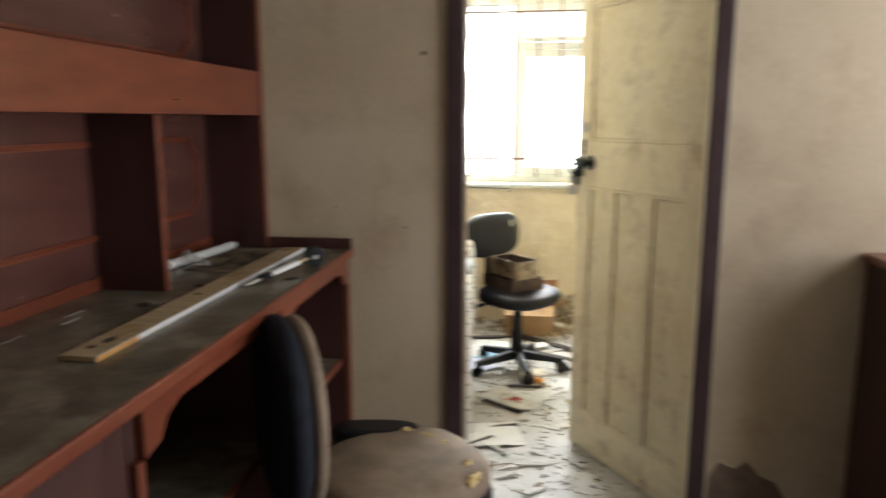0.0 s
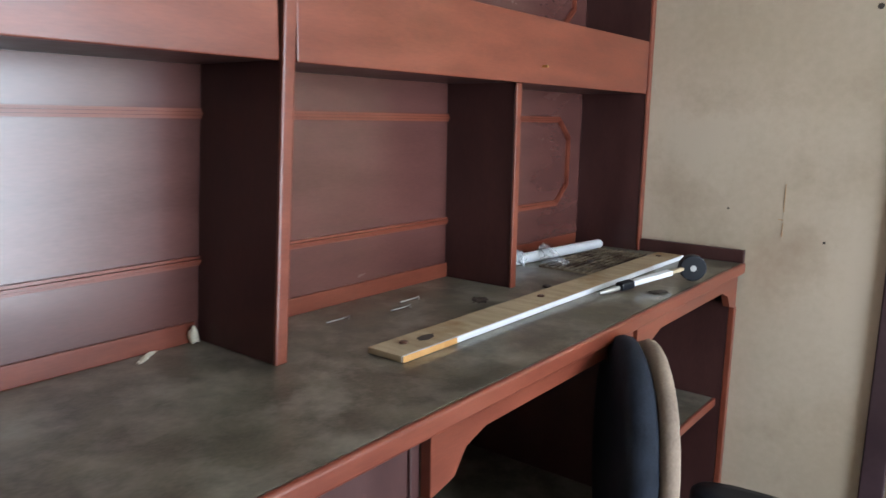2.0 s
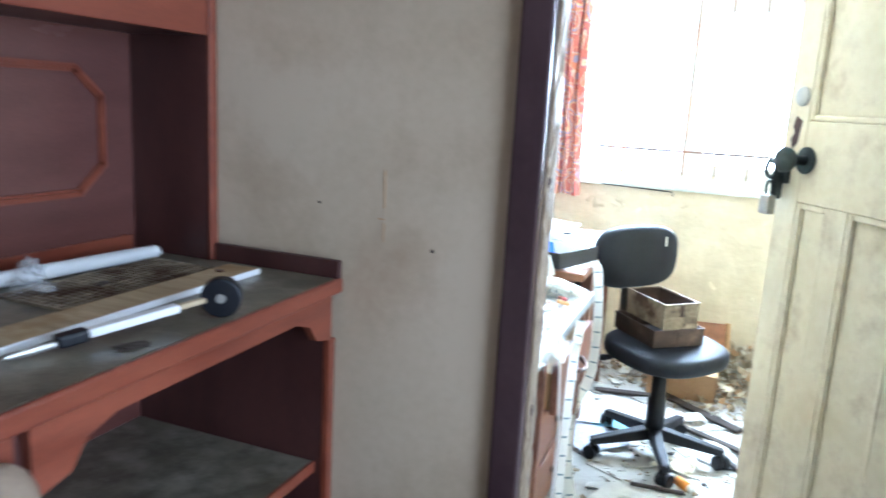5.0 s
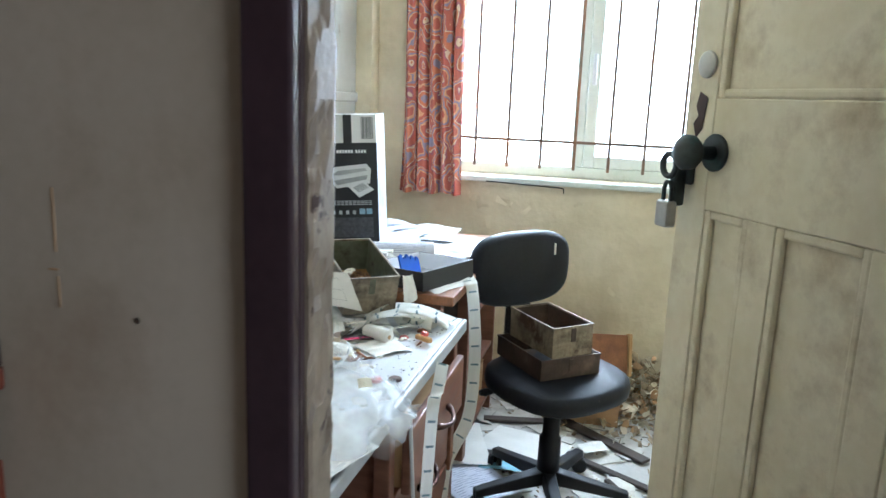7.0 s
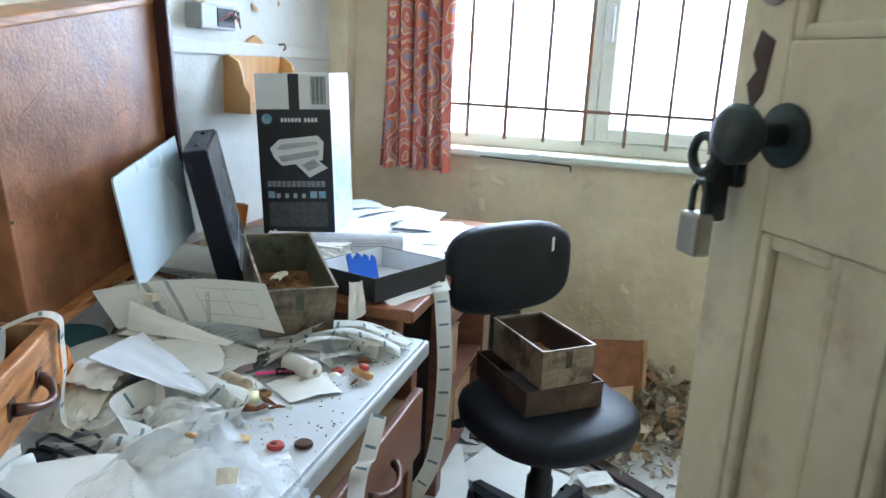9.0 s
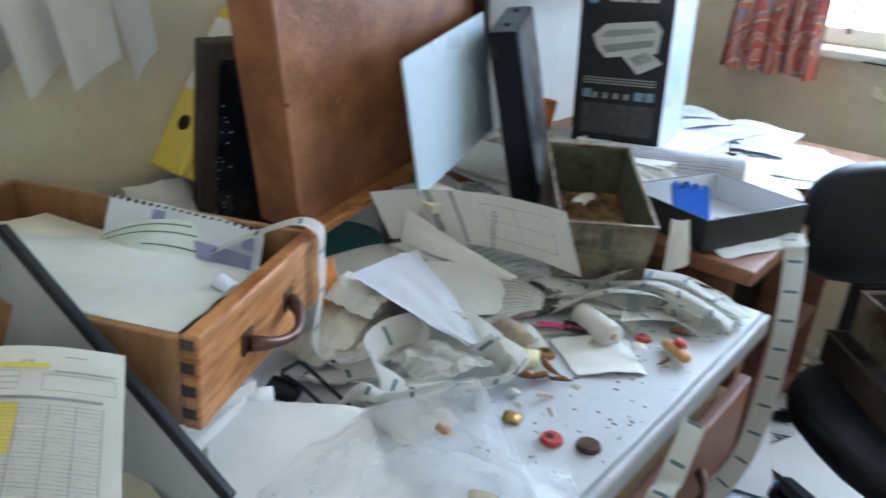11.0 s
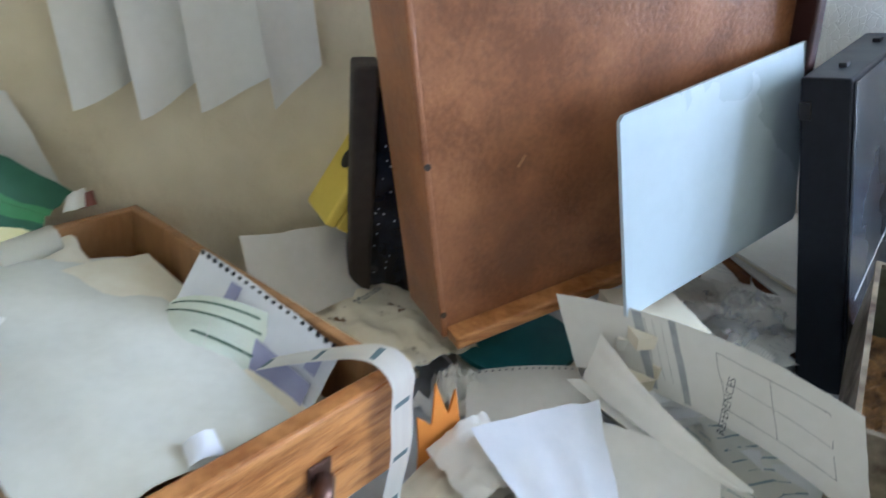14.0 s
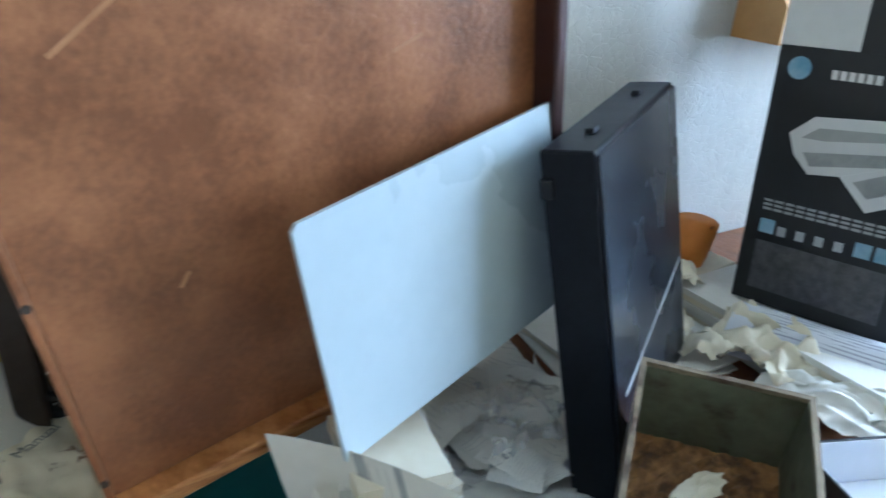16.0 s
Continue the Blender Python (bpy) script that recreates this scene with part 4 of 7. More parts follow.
for k, (x, y, sx, sy, sz) in enumerate(((-0.79, 2.52, 0.022, 0.045, 0.050), (-0.755, 2.66, 0.026, 0.050, 0.036), (-0.71, 2.63, 0.02, 0.03, 0.018))):
    wad("crumpled clear plastic wrapping draped over the white tube", (x, y, DKZ + 0.001), (sx, sy, sz), M_film, k * 1.9 + 2, "plastic_wrap", category="wrapping", amp=0.9)
gm = bmesh.new()
for k in range(26):
    y = 2.585 + 0.324 * k / 25
    bm_box(gm, (-0.73, y - 0.0016, DKZ), (-0.595, y + 0.0016, DKZ + 0.004))
for k in range(9):
    x = -0.73 + 0.135 * k / 8
    bm_box(gm, (x - 0.0016, 2.585, DKZ + 0.0015), (x + 0.0016, 2.92, DKZ + 0.0055))
tagged(make("mesh_mat", gm, M_tin_out), "grey wire mesh mat lying on the worktop", "mesh mat")
for x, y, s in ((-0.40, 2.52, 0.014), (-0.643, 2.21, 0.014), (-0.60, 2.40, 0.009), (-0.66, 2.72, 0.01)):
    wad("small dark scrap of dirt on the worktop", (x, y, DKZ), (s, s * 1.6, 0.004), M_darkwood, x * 9, "dirt_scrap", category="scrap", sub=2)
for x, y in ((-0.75, 2.12), (-0.75, 1.926), (-0.72, 2.06)):
    tagged(make("wire_clip", tube([(x, y - 0.03, DKZ + 0.002), (x + 0.01, y, DKZ + 0.006), (x - 0.004, y + 0.03, DKZ + 0.002), (x + 0.012, y + 0.012, DKZ + 0.002)], 0.0014, 5), M_steel), "bent steel wire lying on the worktop", "wire")
wad("crumpled bit of cream paper on the worktop", (-0.822, 1.68, DKZ), (0.007, 0.008, 0.016), M_paper_cream, 4, sub=2)
wad("crumpled bit of cream paper on the worktop", (-0.824, 1.605, DKZ), (0.006, 0.04, 0.003), M_paper_cream, 7, sub=2)


# ---- chairs ----
def cushion(w, d, h, r=0.06, n=28, dome=0.0, power=3.2):
    """A padded slab with a rounded outline and soft edges."""
    bm = bmesh.new()
    rings = []
    for s, z in ((0.90, 0.0), (0.985, h * 0.18), (1.0, h * 0.5), (0.985, h * 0.82), (0.90, h), (0.55, h + dome * 0.7), (0.2, h + dome)):
        ring = []
        for k in range(n):
            a = math.tau * k / n
            c, q = math.cos(a), math.sin(a)
            x = math.copysign(abs(c) ** (2 / power), c) * w / 2 * s
            y = math.copysign(abs(q) ** (2 / power), q) * d / 2 * s
            ring.append(bm.verts.new((x, y, z)))
        rings.append(ring)
    for r1, r2 in zip(rings, rings[1:]):
        for k in range(n):
            bm.faces.new((r1[k], r1[(k + 1) % n], r2[(k + 1) % n], r2[k]))
    bm.faces.new(rings[0][::-1]), bm.faces.new(rings[-1])
    return bm


def moved(bm, m):
    bmesh.ops.transform(bm, matrix=m, verts=bm.verts)
    return bm


def star_base(chair, r, angles, z_hub, mat):
    for a in angles:
        ca, sa = math.cos(radians(a)), math.sin(radians(a))
        side = Vector((-sa, ca, 0))
        bm = bmesh.new()
        i, o = Vector((ca * 0.02, sa * 0.02, z_hub)), Vector((ca * r, sa * r, z_hub - 0.025))
        vs = [bm.verts.new(p) for p in (i - side * 0.022 - Vector((0, 0, 0.025)), i + side * 0.022 - Vector((0, 0, 0.025)), i + side * 0.02 + Vector((0, 0, 0.022)), i - side * 0.02 + Vector((0, 0, 0.022)), o - side * 0.017 - Vector((0, 0, 0.012)), o + side * 0.017 - Vector((0, 0, 0.012)), o + side * 0.015 + Vector((0, 0, 0.012)), o - side * 0.015 + Vector((0, 0, 0.012)))]
        for f in ((0, 1, 2, 3), (7, 6, 5, 4), (0, 4, 5, 1), (1, 5, 6, 2), (2, 6, 7, 3), (3, 7, 4, 0)):
            bm.faces.new([vs[q] for q in f])
        leg = part("leg", bevelled(bm, 0.004, 2), mat, chair)
        c = Vector((ca * (r - 0.005), sa * (r - 0.005), 0.026))
        for s in (-1, 1):
            wv = Vector((math.cos(radians(a + 40)), math.sin(radians(a + 40)), 0))
            part("castor_wheel", bevelled(tube([c + wv * 0.006 * s, c + wv * 0.024 * s], 0.026, 16), 0.003, 2), mat, leg)
        part("castor_stem", tube([c, c + Vector((0, 0, 0.05))], 0.008, 8), mat, leg)


och = thing("office_chair", (0.15, 4.50, 0), 0, "black vinyl swivel office chair on a five-star castor base", "office chair")
star_base(och, 0.25, [-74 + 72 * k for k in range(5)], 0.092, M_black)
part("column", tube([(0, 0, 0.07), (0, 0, 0.22), (0.001, 0, 0.23), (0.001, 0, 0.385)], 0.03, 18, True, [0.036, 0.034, 0.027, 0.025]), M_black, och, "", True)
part("mechanism", slab((-0.10, -0.07, 0.37), (0.08, 0.07, 0.405), 0.01, pose(0, 0, 0, 0, 0, 139)), M_black, och)
part("lever", tube([(-0.05, 0.02, 0.385), (-0.16, -0.06, 0.378), (-0.20, -0.085, 0.374), (-0.215, -0.095, 0.374)], 0.008, 10, True, [0.005, 0.006, 0.013, 0.008]), M_black, och)
part("seat", moved(cushion(0.405, 0.40, 0.062, dome=0.006, power=2.6), pose(0.010, -0.055, 0.402, 1.5, -1.5, 49)), M_vinyl, och, "worn black vinyl seat with dusty marks", True)
bk = part("backrest", moved(cushion(0.412, 0.245, 0.055, dome=0.008, power=3.2), pose(-0.15, 0.184, 0.712, 90, 0, 49.6) @ pose(0, 0, -0.03, 0, 0, 0)), M_vinyl, och, "black padded backrest with rounded corners", True)
part("paint_mark", moved(slab((0.115, 0.040, 0.0), (0.123, 0.078, 0.003), 0.001), pose(-0.15, 0.184, 0.712, 90, 0, 49.6) @ pose(0, 0, 0.029, 0, 0, 0)), M_paper, och, "white scuff on the backrest")
pb = [Vector(p) for p in ((-0.02, 0.04, 0.385), (-0.12, 0.165, 0.385), (-0.165, 0.205, 0.43), (-0.172, 0.212, 0.70))]
bm = bmesh.new()
for k, (q0, q1) in enumerate(zip(pb, pb[1:])):
    bm_box(bm, (0, -0.03, -0.006), ((q1 - q0).length, 0.03, 0.006), frame_of(q0, q1 - q0, (0.65, 0.76, 0)))
part("back_bracket", bm, M_black, och)
bel = part("bellows", slab((-0.036, -0.012, 0.44), (0.036, 0.012, 0.605), 0, pose(-0.155, 0.195, 0, 0, 0, 49.6)), M_black, och, "ribbed black bellows sleeve")
for k in range(22):
    z = 0.44 + 0.0075 * k
    part("rib", slab((-0.042, -0.016, z), (0.042, 0.016, z + 0.0042), 0, pose(-0.155, 0.195, 0, 0, 0, 49.6)), M_black, bel)

fch = thing("desk_chair", (-0.09, 2.34, 0), 0, "dark padded chair with dusty beige upholstery beside the wall unit", "chair")
star_base(fch, 0.24, [10 + 72 * k for k in range(5)], 0.09, M_black)
part("column", tube([(0, 0, 0.07), (0, 0, 0.40)], 0.026, 14), M_black, fch, "", True)
part("seat", moved(cushion(0.43, 0.40, 0.07, dome=0.010, power=2.8), pose(0.005, 0.085, 0.410, 0, 0, 34)), M_fabric_beige, fch, "dusty brown-beige seat cushion", True)
part("seat_shell", moved(cushion(0.45, 0.42, 0.045, power=2.8), pose(0.0, 0.085, 0.375, 0, 0, 34)), M_black, fch, "", True)
M_foam = surf("torn_yellow_foam", (0.50, 0.36, 0.14), (0.66, 0.52, 0.26), 30, 0.95, 0.8, 120)
for k, (x, y, a, b) in enumerate(((-0.105, 2.592, 0.030, 0.016), (-0.045, 2.565, 0.038, 0.016), (0.015, 2.520, 0.030, 0.015), (0.085, 2.420, 0.018, 0.030), (0.105, 2.350, 0.014, 0.030))):
    part("foam_edge", moved(crumple_bm((a, b, 0.030), k * 1.3 + 0.7, 12, 0.4), pose(x + 0.09, y - 2.34, 0.462, 0, 0, -22)), M_foam, fch, "torn yellow foam edge", True)
part("bare_shell", moved(cushion(0.26, 0.10, 0.05, power=2.4), pose(-0.105, 0.270, 0.432, 0, 0, 5)), M_black, fch, "bare black shell behind the cushion", True)
bc = pose(-0.215, -0.145, 0.69, 90, 0, 124)
part("back_cushion", moved(cushion(0.36, 0.44, 0.034, dome=0.008, power=2.3), bc @ pose(0, 0, 0.012)), M_fabric_beige, fch, "beige upholstered backrest cushion", True)
part("back_shell", moved(cushion(0.38, 0.45, 0.052, power=2.3), bc @ pose(0, 0, -0.040)), M_fabric_dark, fch, "dark blue-black backrest shell", True)
part("back_bracket", slab((-0.03, -0.008, 0), (0.03, 0.008, 0.22), 0.004, pose(-0.20, -0.135, 0.36, 0, 0, 124)), M_black, fch)
# dark cupboard seen at the edge beyond the doorway
cb = thing("dark_cabinet", label="dark brown wooden cabinet standing against the plaster wall", category="cabinet")
part("cabinet_body", slab((1.235, 2.62, 0.0), (1.9, 2.995, 0.925), 0.004), M_mahog_dark, cb)
part("cabinet_top", slab((1.222, 2.60, 0.925), (1.92, 2.997, 0.95), 0.005), M_mahog, cb)
for x in (1.25, 1.58):
    part("cabinet_door", slab((x, 2.605, 0.06), (x + 0.31, 2.62, 0.90), 0.003), M_mahog_dark, cb)


# ---- tins ----
def tin(label, m, w, d, h, outer, inner, bed=None):
    o = new("deed_tin")
    o.matrix_world = m
    tagged(o, label, "tin box")
    t = 0.002
    for nm, lo, hi in (("side", (0, 0, 0), (t, d, h)), ("side", (w - t, 0, 0), (w, d, h)), ("front", (t, 0, 0), (w - t, t, h)), ("back", (t, d - t, 0), (w - t, d, h))):
        part(nm, slab(lo, hi, 0), outer, o)
    part("bottom", slab((t, t, 0), (w - t, d - t, t), 0), inner, o)
    e = 0.0008
    for lo, hi in (((t + 0.0002, t + e, t), (t + e, d - t - e, h - 0.004)), ((w - t - e, t + e, t), (w - t - 0.0002, d - t - e, h - 0.004)), ((t + 0.0002, t + 0.0002, t), (w - t - 0.0002, t + e, h - 0.004)), ((t + 0.0002, d - t - e, t), (w - t - 0.0002, d - t - 0.0002, h - 0.004))):
        part("lining", slab(lo, hi, 0), inner, o)
    bm = bmesh.new()
    for lo, hi in (((-0.002, -0.002, h - 0.003), (w + 0.002, 0.003, h + 0.002)), ((-0.002, d - 0.003, h - 0.003), (w + 0.002, d + 0.002, h + 0.002)), ((-0.002, 0.003, h - 0.003), (0.003, d - 0.003, h + 0.002)), ((w - 0.003, 0.003, h - 0.003), (w + 0.002, d - 0.003, h + 0.002))):
        bm_box(bm, lo, hi)
    part("rolled_rim", bm, outer, o)
    part("hasp", slab((w / 2 - 0.008, -0.003, h - 0.045), (w / 2 + 0.008, 0.0005, h - 0.004), 0.001), inner, o)
    if bed:
        b2 = bmesh.new()
        bmesh.ops.create_grid(b2, x_segments=26, y_segments=36, size=0.5)
        for v in b2.verts:
            x, y = (v.co.x + 0.5) * (w - 2 * t) + t, (v.co.y + 0.5) * (d - 2 * t) + t
            v.co = Vector((x, y, 0.006 + 0.008 * abs(noise.noise(Vector((x * 60, y * 60, 2)))) + 0.006 * abs(noise.noise(Vector((x * 160, y * 160, 5))))))
        part("rust_crust", b2, bed, o)
    return o


tin("empty rusty grey tin stacked on another on the chair", pose(0.151, 4.345, 0.530, 0, -1, 40), 0.138, 0.235, 0.09, M_tin_out, M_tin_dark, M_tin_floor)
tin("dark brown rusty tin box standing on the chair seat", pose(0.125, 4.318, 0.469, 0, 0, 40), 0.205, 0.250, 0.06, M_tin_dark, M_tin_dark)
tinT = tin("rusty open tin with mottled green inside, tilted on the desk papers", frame_of((-0.352, 4.003, 0.700), (0.107, 0.09, -0.002), (-0.145, 0.18, 0.054)), 0.142, 0.238, 0.102, M_tin_out, surf("mottled_green_tin", (0.07, 0.075, 0.045), (0.15, 0.16, 0.11), 20, 0.6, 0.4, 90, stain=(0.03, 0.02, 0.015), stain_scale=18), M_tin_floor)
wad("torn piece of cream paper lying in the rusty tin", (-0.395, 4.16, 0.775), (0.012, 0.030, 0.008), M_paper_cream, 3.3, "torn_paper", sub=2)

# ---- desks ----
TZ = 0.665
desk = thing("office_desk", label="wooden pedestal desk with a worn pale grey laminate top", category="desk")
TX, TY0, TY1 = -0.072, 3.135, 4.205
top = part("desktop", slab((WX + 0.003, TY0, TZ - 0.03), (TX - 0.014, TY1, TZ), 0.002), M_table, desk, "worn pale grey laminate top")
part("edging", slab((TX - 0.014, TY0, TZ - 0.034), (TX, TY1, TZ + 0.001), 0.006, None, 3), M_grey_conduit, top, "rounded grey plastic edge strip")
part("leg", slab((TX - 0.055, TY1 - 0.05, 0), (TX - 0.02, TY1 - 0.015, TZ - 0.03), 0.003), M_redwood, desk)
part("leg", slab((TX - 0.055, TY0 + 0.02, 0), (TX - 0.02, TY0 + 0.055, TZ - 0.03), 0.003), M_redwood, desk)
part("leg", slab((TX - 0.055, 3.62, 0), (TX - 0.02, 3.655, TZ - 0.03), 0.003), M_redwood, desk)
part("side_panel", slab((WX + 0.01, TY1 - 0.035, 0.08), (TX - 0.055, TY1 - 0.02, TZ - 0.03), 0.002), M_redwood, desk)
part("side_panel", slab((WX + 0.01, TY0 + 0.02, 0.08), (TX - 0.055, TY0 + 0.035, TZ - 0.03), 0.002), M_redwood, desk)
part("back_panel", slab((-0.56, TY0 + 0.035, 0.08), (-0.545, TY1 - 0.035, TZ - 0.03), 0.002), M_redwood, desk)
part("partition", slab((-0.545, 3.64, 0.08), (TX - 0.055, 3.655, TZ - 0.03), 0.002), M_redwood, desk)
part("rail", slab((TX - 0.05, 3.655, TZ - 0.075), (TX - 0.03, TY1 - 0.05, TZ - 0.03), 0.002), M_redwood, desk)


def pull(at, axis, length, mat, parent):
    """A curved cup pull: arched bow with two flat ends."""
    a, d = Vector(at), Vector(axis).normalized()
    out = Vector((d.y, -d.x, 0)).normalized()
    pts = [a + d * (length * (u - 0.5)) + out * (0.004 + 0.026 * math.sin(math.pi * u) ** 0.7) - Vector((0, 0, 0.010 * math.sin(math.pi * u))) for u in np.linspace(0, 1, 11)]
    part("pull", tube(pts, 0.006, 8, True, [0.009, 0.008, 0.0062, 0.0055, 0.0055, 0.006, 0.0055, 0.0055, 0.0062, 0.008, 0.009]), mat, parent, "dark bronze bow handle", True)


for z0, z1, ox in ((0.44, 0.585, 0.035), (0.28, 0.425, 0.0), (0.11, 0.265, 0.0)):
    dwr = part("drawer_front", slab((TX - 0.045 + ox, 3.665, z0), (TX - 0.026 + ox, TY1 - 0.06, z1), 0.004), M_redwood, desk, "red-brown wooden drawer front")
    part("drawer_box", slab((-0.45 + ox, 3.675, z0 + 0.01), (TX - 0.046 + ox, TY1 - 0.07, z1 - 0.03), 0.002), M_bare_wood, dwr)
    pull((TX - 0.026 + ox, 3.91, (z0 + z1) / 2), (0, 1, 0), 0.12, M_bronze, dwr)

SZ = 0.715
desk2 = thing("side_desk", label="dark brown wooden desk heaped with papers under the window", category="desk")
part("desktop", slab((WX + 0.003, 4.225, SZ - 0.028), (-0.118, 5.20, SZ), 0.004), M_board, desk2, "brown wooden desktop")
part("pedestal", slab((WX + 0.01, 4.25, 0.05), (-0.16, 4.27, SZ - 0.028), 0.002), M_redwood, desk2)
part("pedestal", slab((-0.55, 4.62, 0.05), (-0.16, 4.64, SZ - 0.028), 0.002), M_darkwood, desk2)
part("pedestal", slab((WX + 0.01, 5.14, 0.0), (-0.16, 5.16, SZ - 0.028), 0.002), M_redwood, desk2)
part("back_panel", slab((-0.60, 4.27, 0.05), (-0.585, 5.14, SZ - 0.028), 0.002), M_darkwood, desk2)
for z in (0.06, 0.28, 0.50):
    part("shelf", slab((-0.585, 4.64, z), (-0.165, 5.14, z + 0.014), 0.001), M_redwood, desk2)
part("leg", slab((-0.19, 4.24, 0), (-0.155, 4.275, SZ - 0.028), 0.003), M_redwood, desk2)
part("leg", slab((-0.19, 4.60, 0), (-0.15, 4.645, SZ - 0.028), 0.003), M_redwood, desk2)
for y, z, h in ((4.68, 0.074, 0.18), (4.90, 0.074, 0.15), (4.70, 0.294, 0.16), (4.70, 0.514, 0.13)):
    bx = thing("cardboard_box", label="small brown cardboard box on a desk shelf", category="cardboard box", group="boxes on the desk shelves")
    part("carton", slab((-0.42, y, z), (-0.185, y + 0.19, z + h), 0.002), M_card, bx)
    part("flap", slab((-0.42, y + 0.19, z + h - 0.002), (-0.185, y + 0.205, z + h), 0), M_card, bx)

# ---- leaning tray, white panel, black case ----
u, v = Vector((-0.09, 0.978, 0.170)).normalized(), Vector((0.06, -0.15, 0.985))
mt = frame_of((-0.616, 3.730, 0.760), u, v)
TWd, THt, TD = 0.465, 0.50, 0.085
M_scratch = surf("scratched_plywood", (0.30, 0.135, 0.055), (0.40, 0.20, 0.09), 40, 0.5, 0.1, 120)
tray = thing("wooden_tray", label="large brown plywood tray tipped on edge against the wall", category="tray")
part("tray_bottom", slab((0.007, 0.010, -TD), (TWd - 0.014, THt - 0.016, -0.003), 0.001, mt), M_board, tray, "scratched brown plywood sheet")
part("rim", slab((0, 0, -TD), (0.007, THt, 0.0), 0.002, mt), M_board, tray)
# Right rim in the dark tone to stand for the shadow along its inside
part("rim", slab((TWd - 0.014, 0, -TD), (TWd, THt, 0.024), 0.003, mt), M_mahog_dark, tray, "side rim coloured dark for the shade inside it")
part("rim", slab((0.007, -0.006, -TD), (TWd - 0.014, 0.010, 0.020), 0.003, mt), M_oak, tray, "bare wooden lower rim")
part("rim", slab((0.007, THt - 0.016, -TD), (TWd - 0.014, THt, 0.0), 0.003, mt), M_oak, tray)
for y in (0.03, 0.20, 0.40, 0.47):
    part("nail", tube([mt @ Vector((0.0035, y, 0.0)), mt @ Vector((0.0035, y, 0.0012))], 0.0035, 8), M_darkwood, tray)
for x, y, a, ln in ((0.065, 0.350, 30, 0.075), (0.10, 0.17, 50, 0.014), (0.30, 0.30, 15, 0.03)):
    part("scratch", slab((0, -0.0016, -0.0029), (ln, 0.0016, -0.0024), 0, mt @ pose(x, y, 0, 0, 0, a)), M_scratch, tray)
# dark picture frame and yellow file behind it
df = thing("picture_frame", label="old dark wooden picture frame leaning on the wall", category="picture frame")
mf = frame_of((-0.815, 3.676, 0.668), (0.10, 0.99, 0.0), (0.19, -0.02, 0.98))
for lo, hi in (((0, 0, -0.02), (0.028, 0.36, 0.006)), ((0.232, 0, -0.02), (0.26, 0.36, 0.006)), ((0.028, 0, -0.02), (0.232, 0.028, 0.006)), ((0.028, 0.332, -0.02), (0.232, 0.36, 0.006))):
    part("frame_side", slab(lo, hi, 0.004, mf), M_darkwood, df)
part("backing", slab((0.028, 0.028, -0.016), (0.232, 0.332, -0.006), 0.001, mf), M_black_gloss, df, "black glossy glass with white spots")
rnd = random.Random(4)
for k in range(18):
    part("paint_spot", slab((-0.0012, -0.0006, 0), (0.0018 * rnd.random(), 0.001, 0.0006), 0, mf @ pose(rnd.uniform(0.03, 0.06), rnd.uniform(0.03, 0.26), -0.0058, 0, 0, rnd.uniform(0, 180))), M_white_plastic, df)
yf = thing("yellow_file", label="yellow lever arch file with a finger hole leaning on the wall", category="file")
my = frame_of((-0.867, 3.638, 0.826), (0.99, 0.10, -0.04), (0.0, 0.55, 0.83))
part("spine", slab((0, 0, -0.016), (0.074, 0.27, 0.0), 0.005, my, 3), M_yellow, yf)
part("board", slab((0.064, 0.002, -0.075), (0.074, 0.265, -0.0165), 0.002, my), M_yellow, yf)
part("board", slab((0.0, 0.002, -0.075), (0.006, 0.265, -0.0165), 0.002, my), M_yellow, yf)
part("label", slab((0.006, 0.13, 0.0002), (0.068, 0.25, 0.0008), 0, my), M_paper, yf, "white paper spine label")
part("hole", moved(disc((0.037, 0.078, -0.001), 0.0125, 0.002, "z", 20), my), M_black, yf, "round black finger hole")
part("page_block", slab((0.007, 0.01, -0.07), (0.063, 0.26, -0.0165), 0.001, my), M_paper, yf)
# white panel
o = Vector((-0.536, 3.897, 0.802))
wu, wv = Vector((-0.078, 0.284, 0.047)), Vector((-0.016, -0.026, 0.21))
mw = frame_of(o, wu, wv)
ol = [(0.0, 0.003), (0.003, 0.0), (0.292, 0.0), (0.296, 0.004), (0.298, 0.208), (0.294, 0.212), (0.005, 0.212), (0.0, 0.207)]
tagged(make("melamine_board", moved(prism(ol, -0.004, 0.0, "z"), mw), M_white_board), "thin white melamine panel leaning against the tray", "board")


def skew_box(o, a, b, c, bev):
    bm = bmesh.new()
    o, a, b, c = Vector(o), Vector(a), Vector(b), Vector(c)
    vs = [bm.verts.new(o + a * i + b * j + c * k) for i in (0, 1) for j in (0, 1) for k in (0, 1)]
    for f in ((0, 1, 3, 2), (4, 6, 7, 5), (0, 4, 5, 1), (2, 3, 7, 6), (0, 2, 6, 4), (1, 5, 7, 3)):
        bm.faces.new([vs[i] for i in f])
    return bevelled(bm, bev, 2)


case = thing("black_case", label="scuffed black plastic case standing on end among papers", category="case")
ca, cbv, cc = Vector((0.038, 0.034, 0.006)), Vector((-0.130, 0.232, 0.018)), Vector((-0.072, -0.038, 0.345))
co = Vector((-0.508, 4.130, 0.684))
M_case = surf("matt_blue_black_plastic", (0.004, 0.005, 0.009), (0.008, 0.010, 0.016), 10, 0.4, 0.08, 140, spec=0.18)
part("case_body", skew_box(co, ca * 0.93, cbv, cc, 0.003), M_case, case)
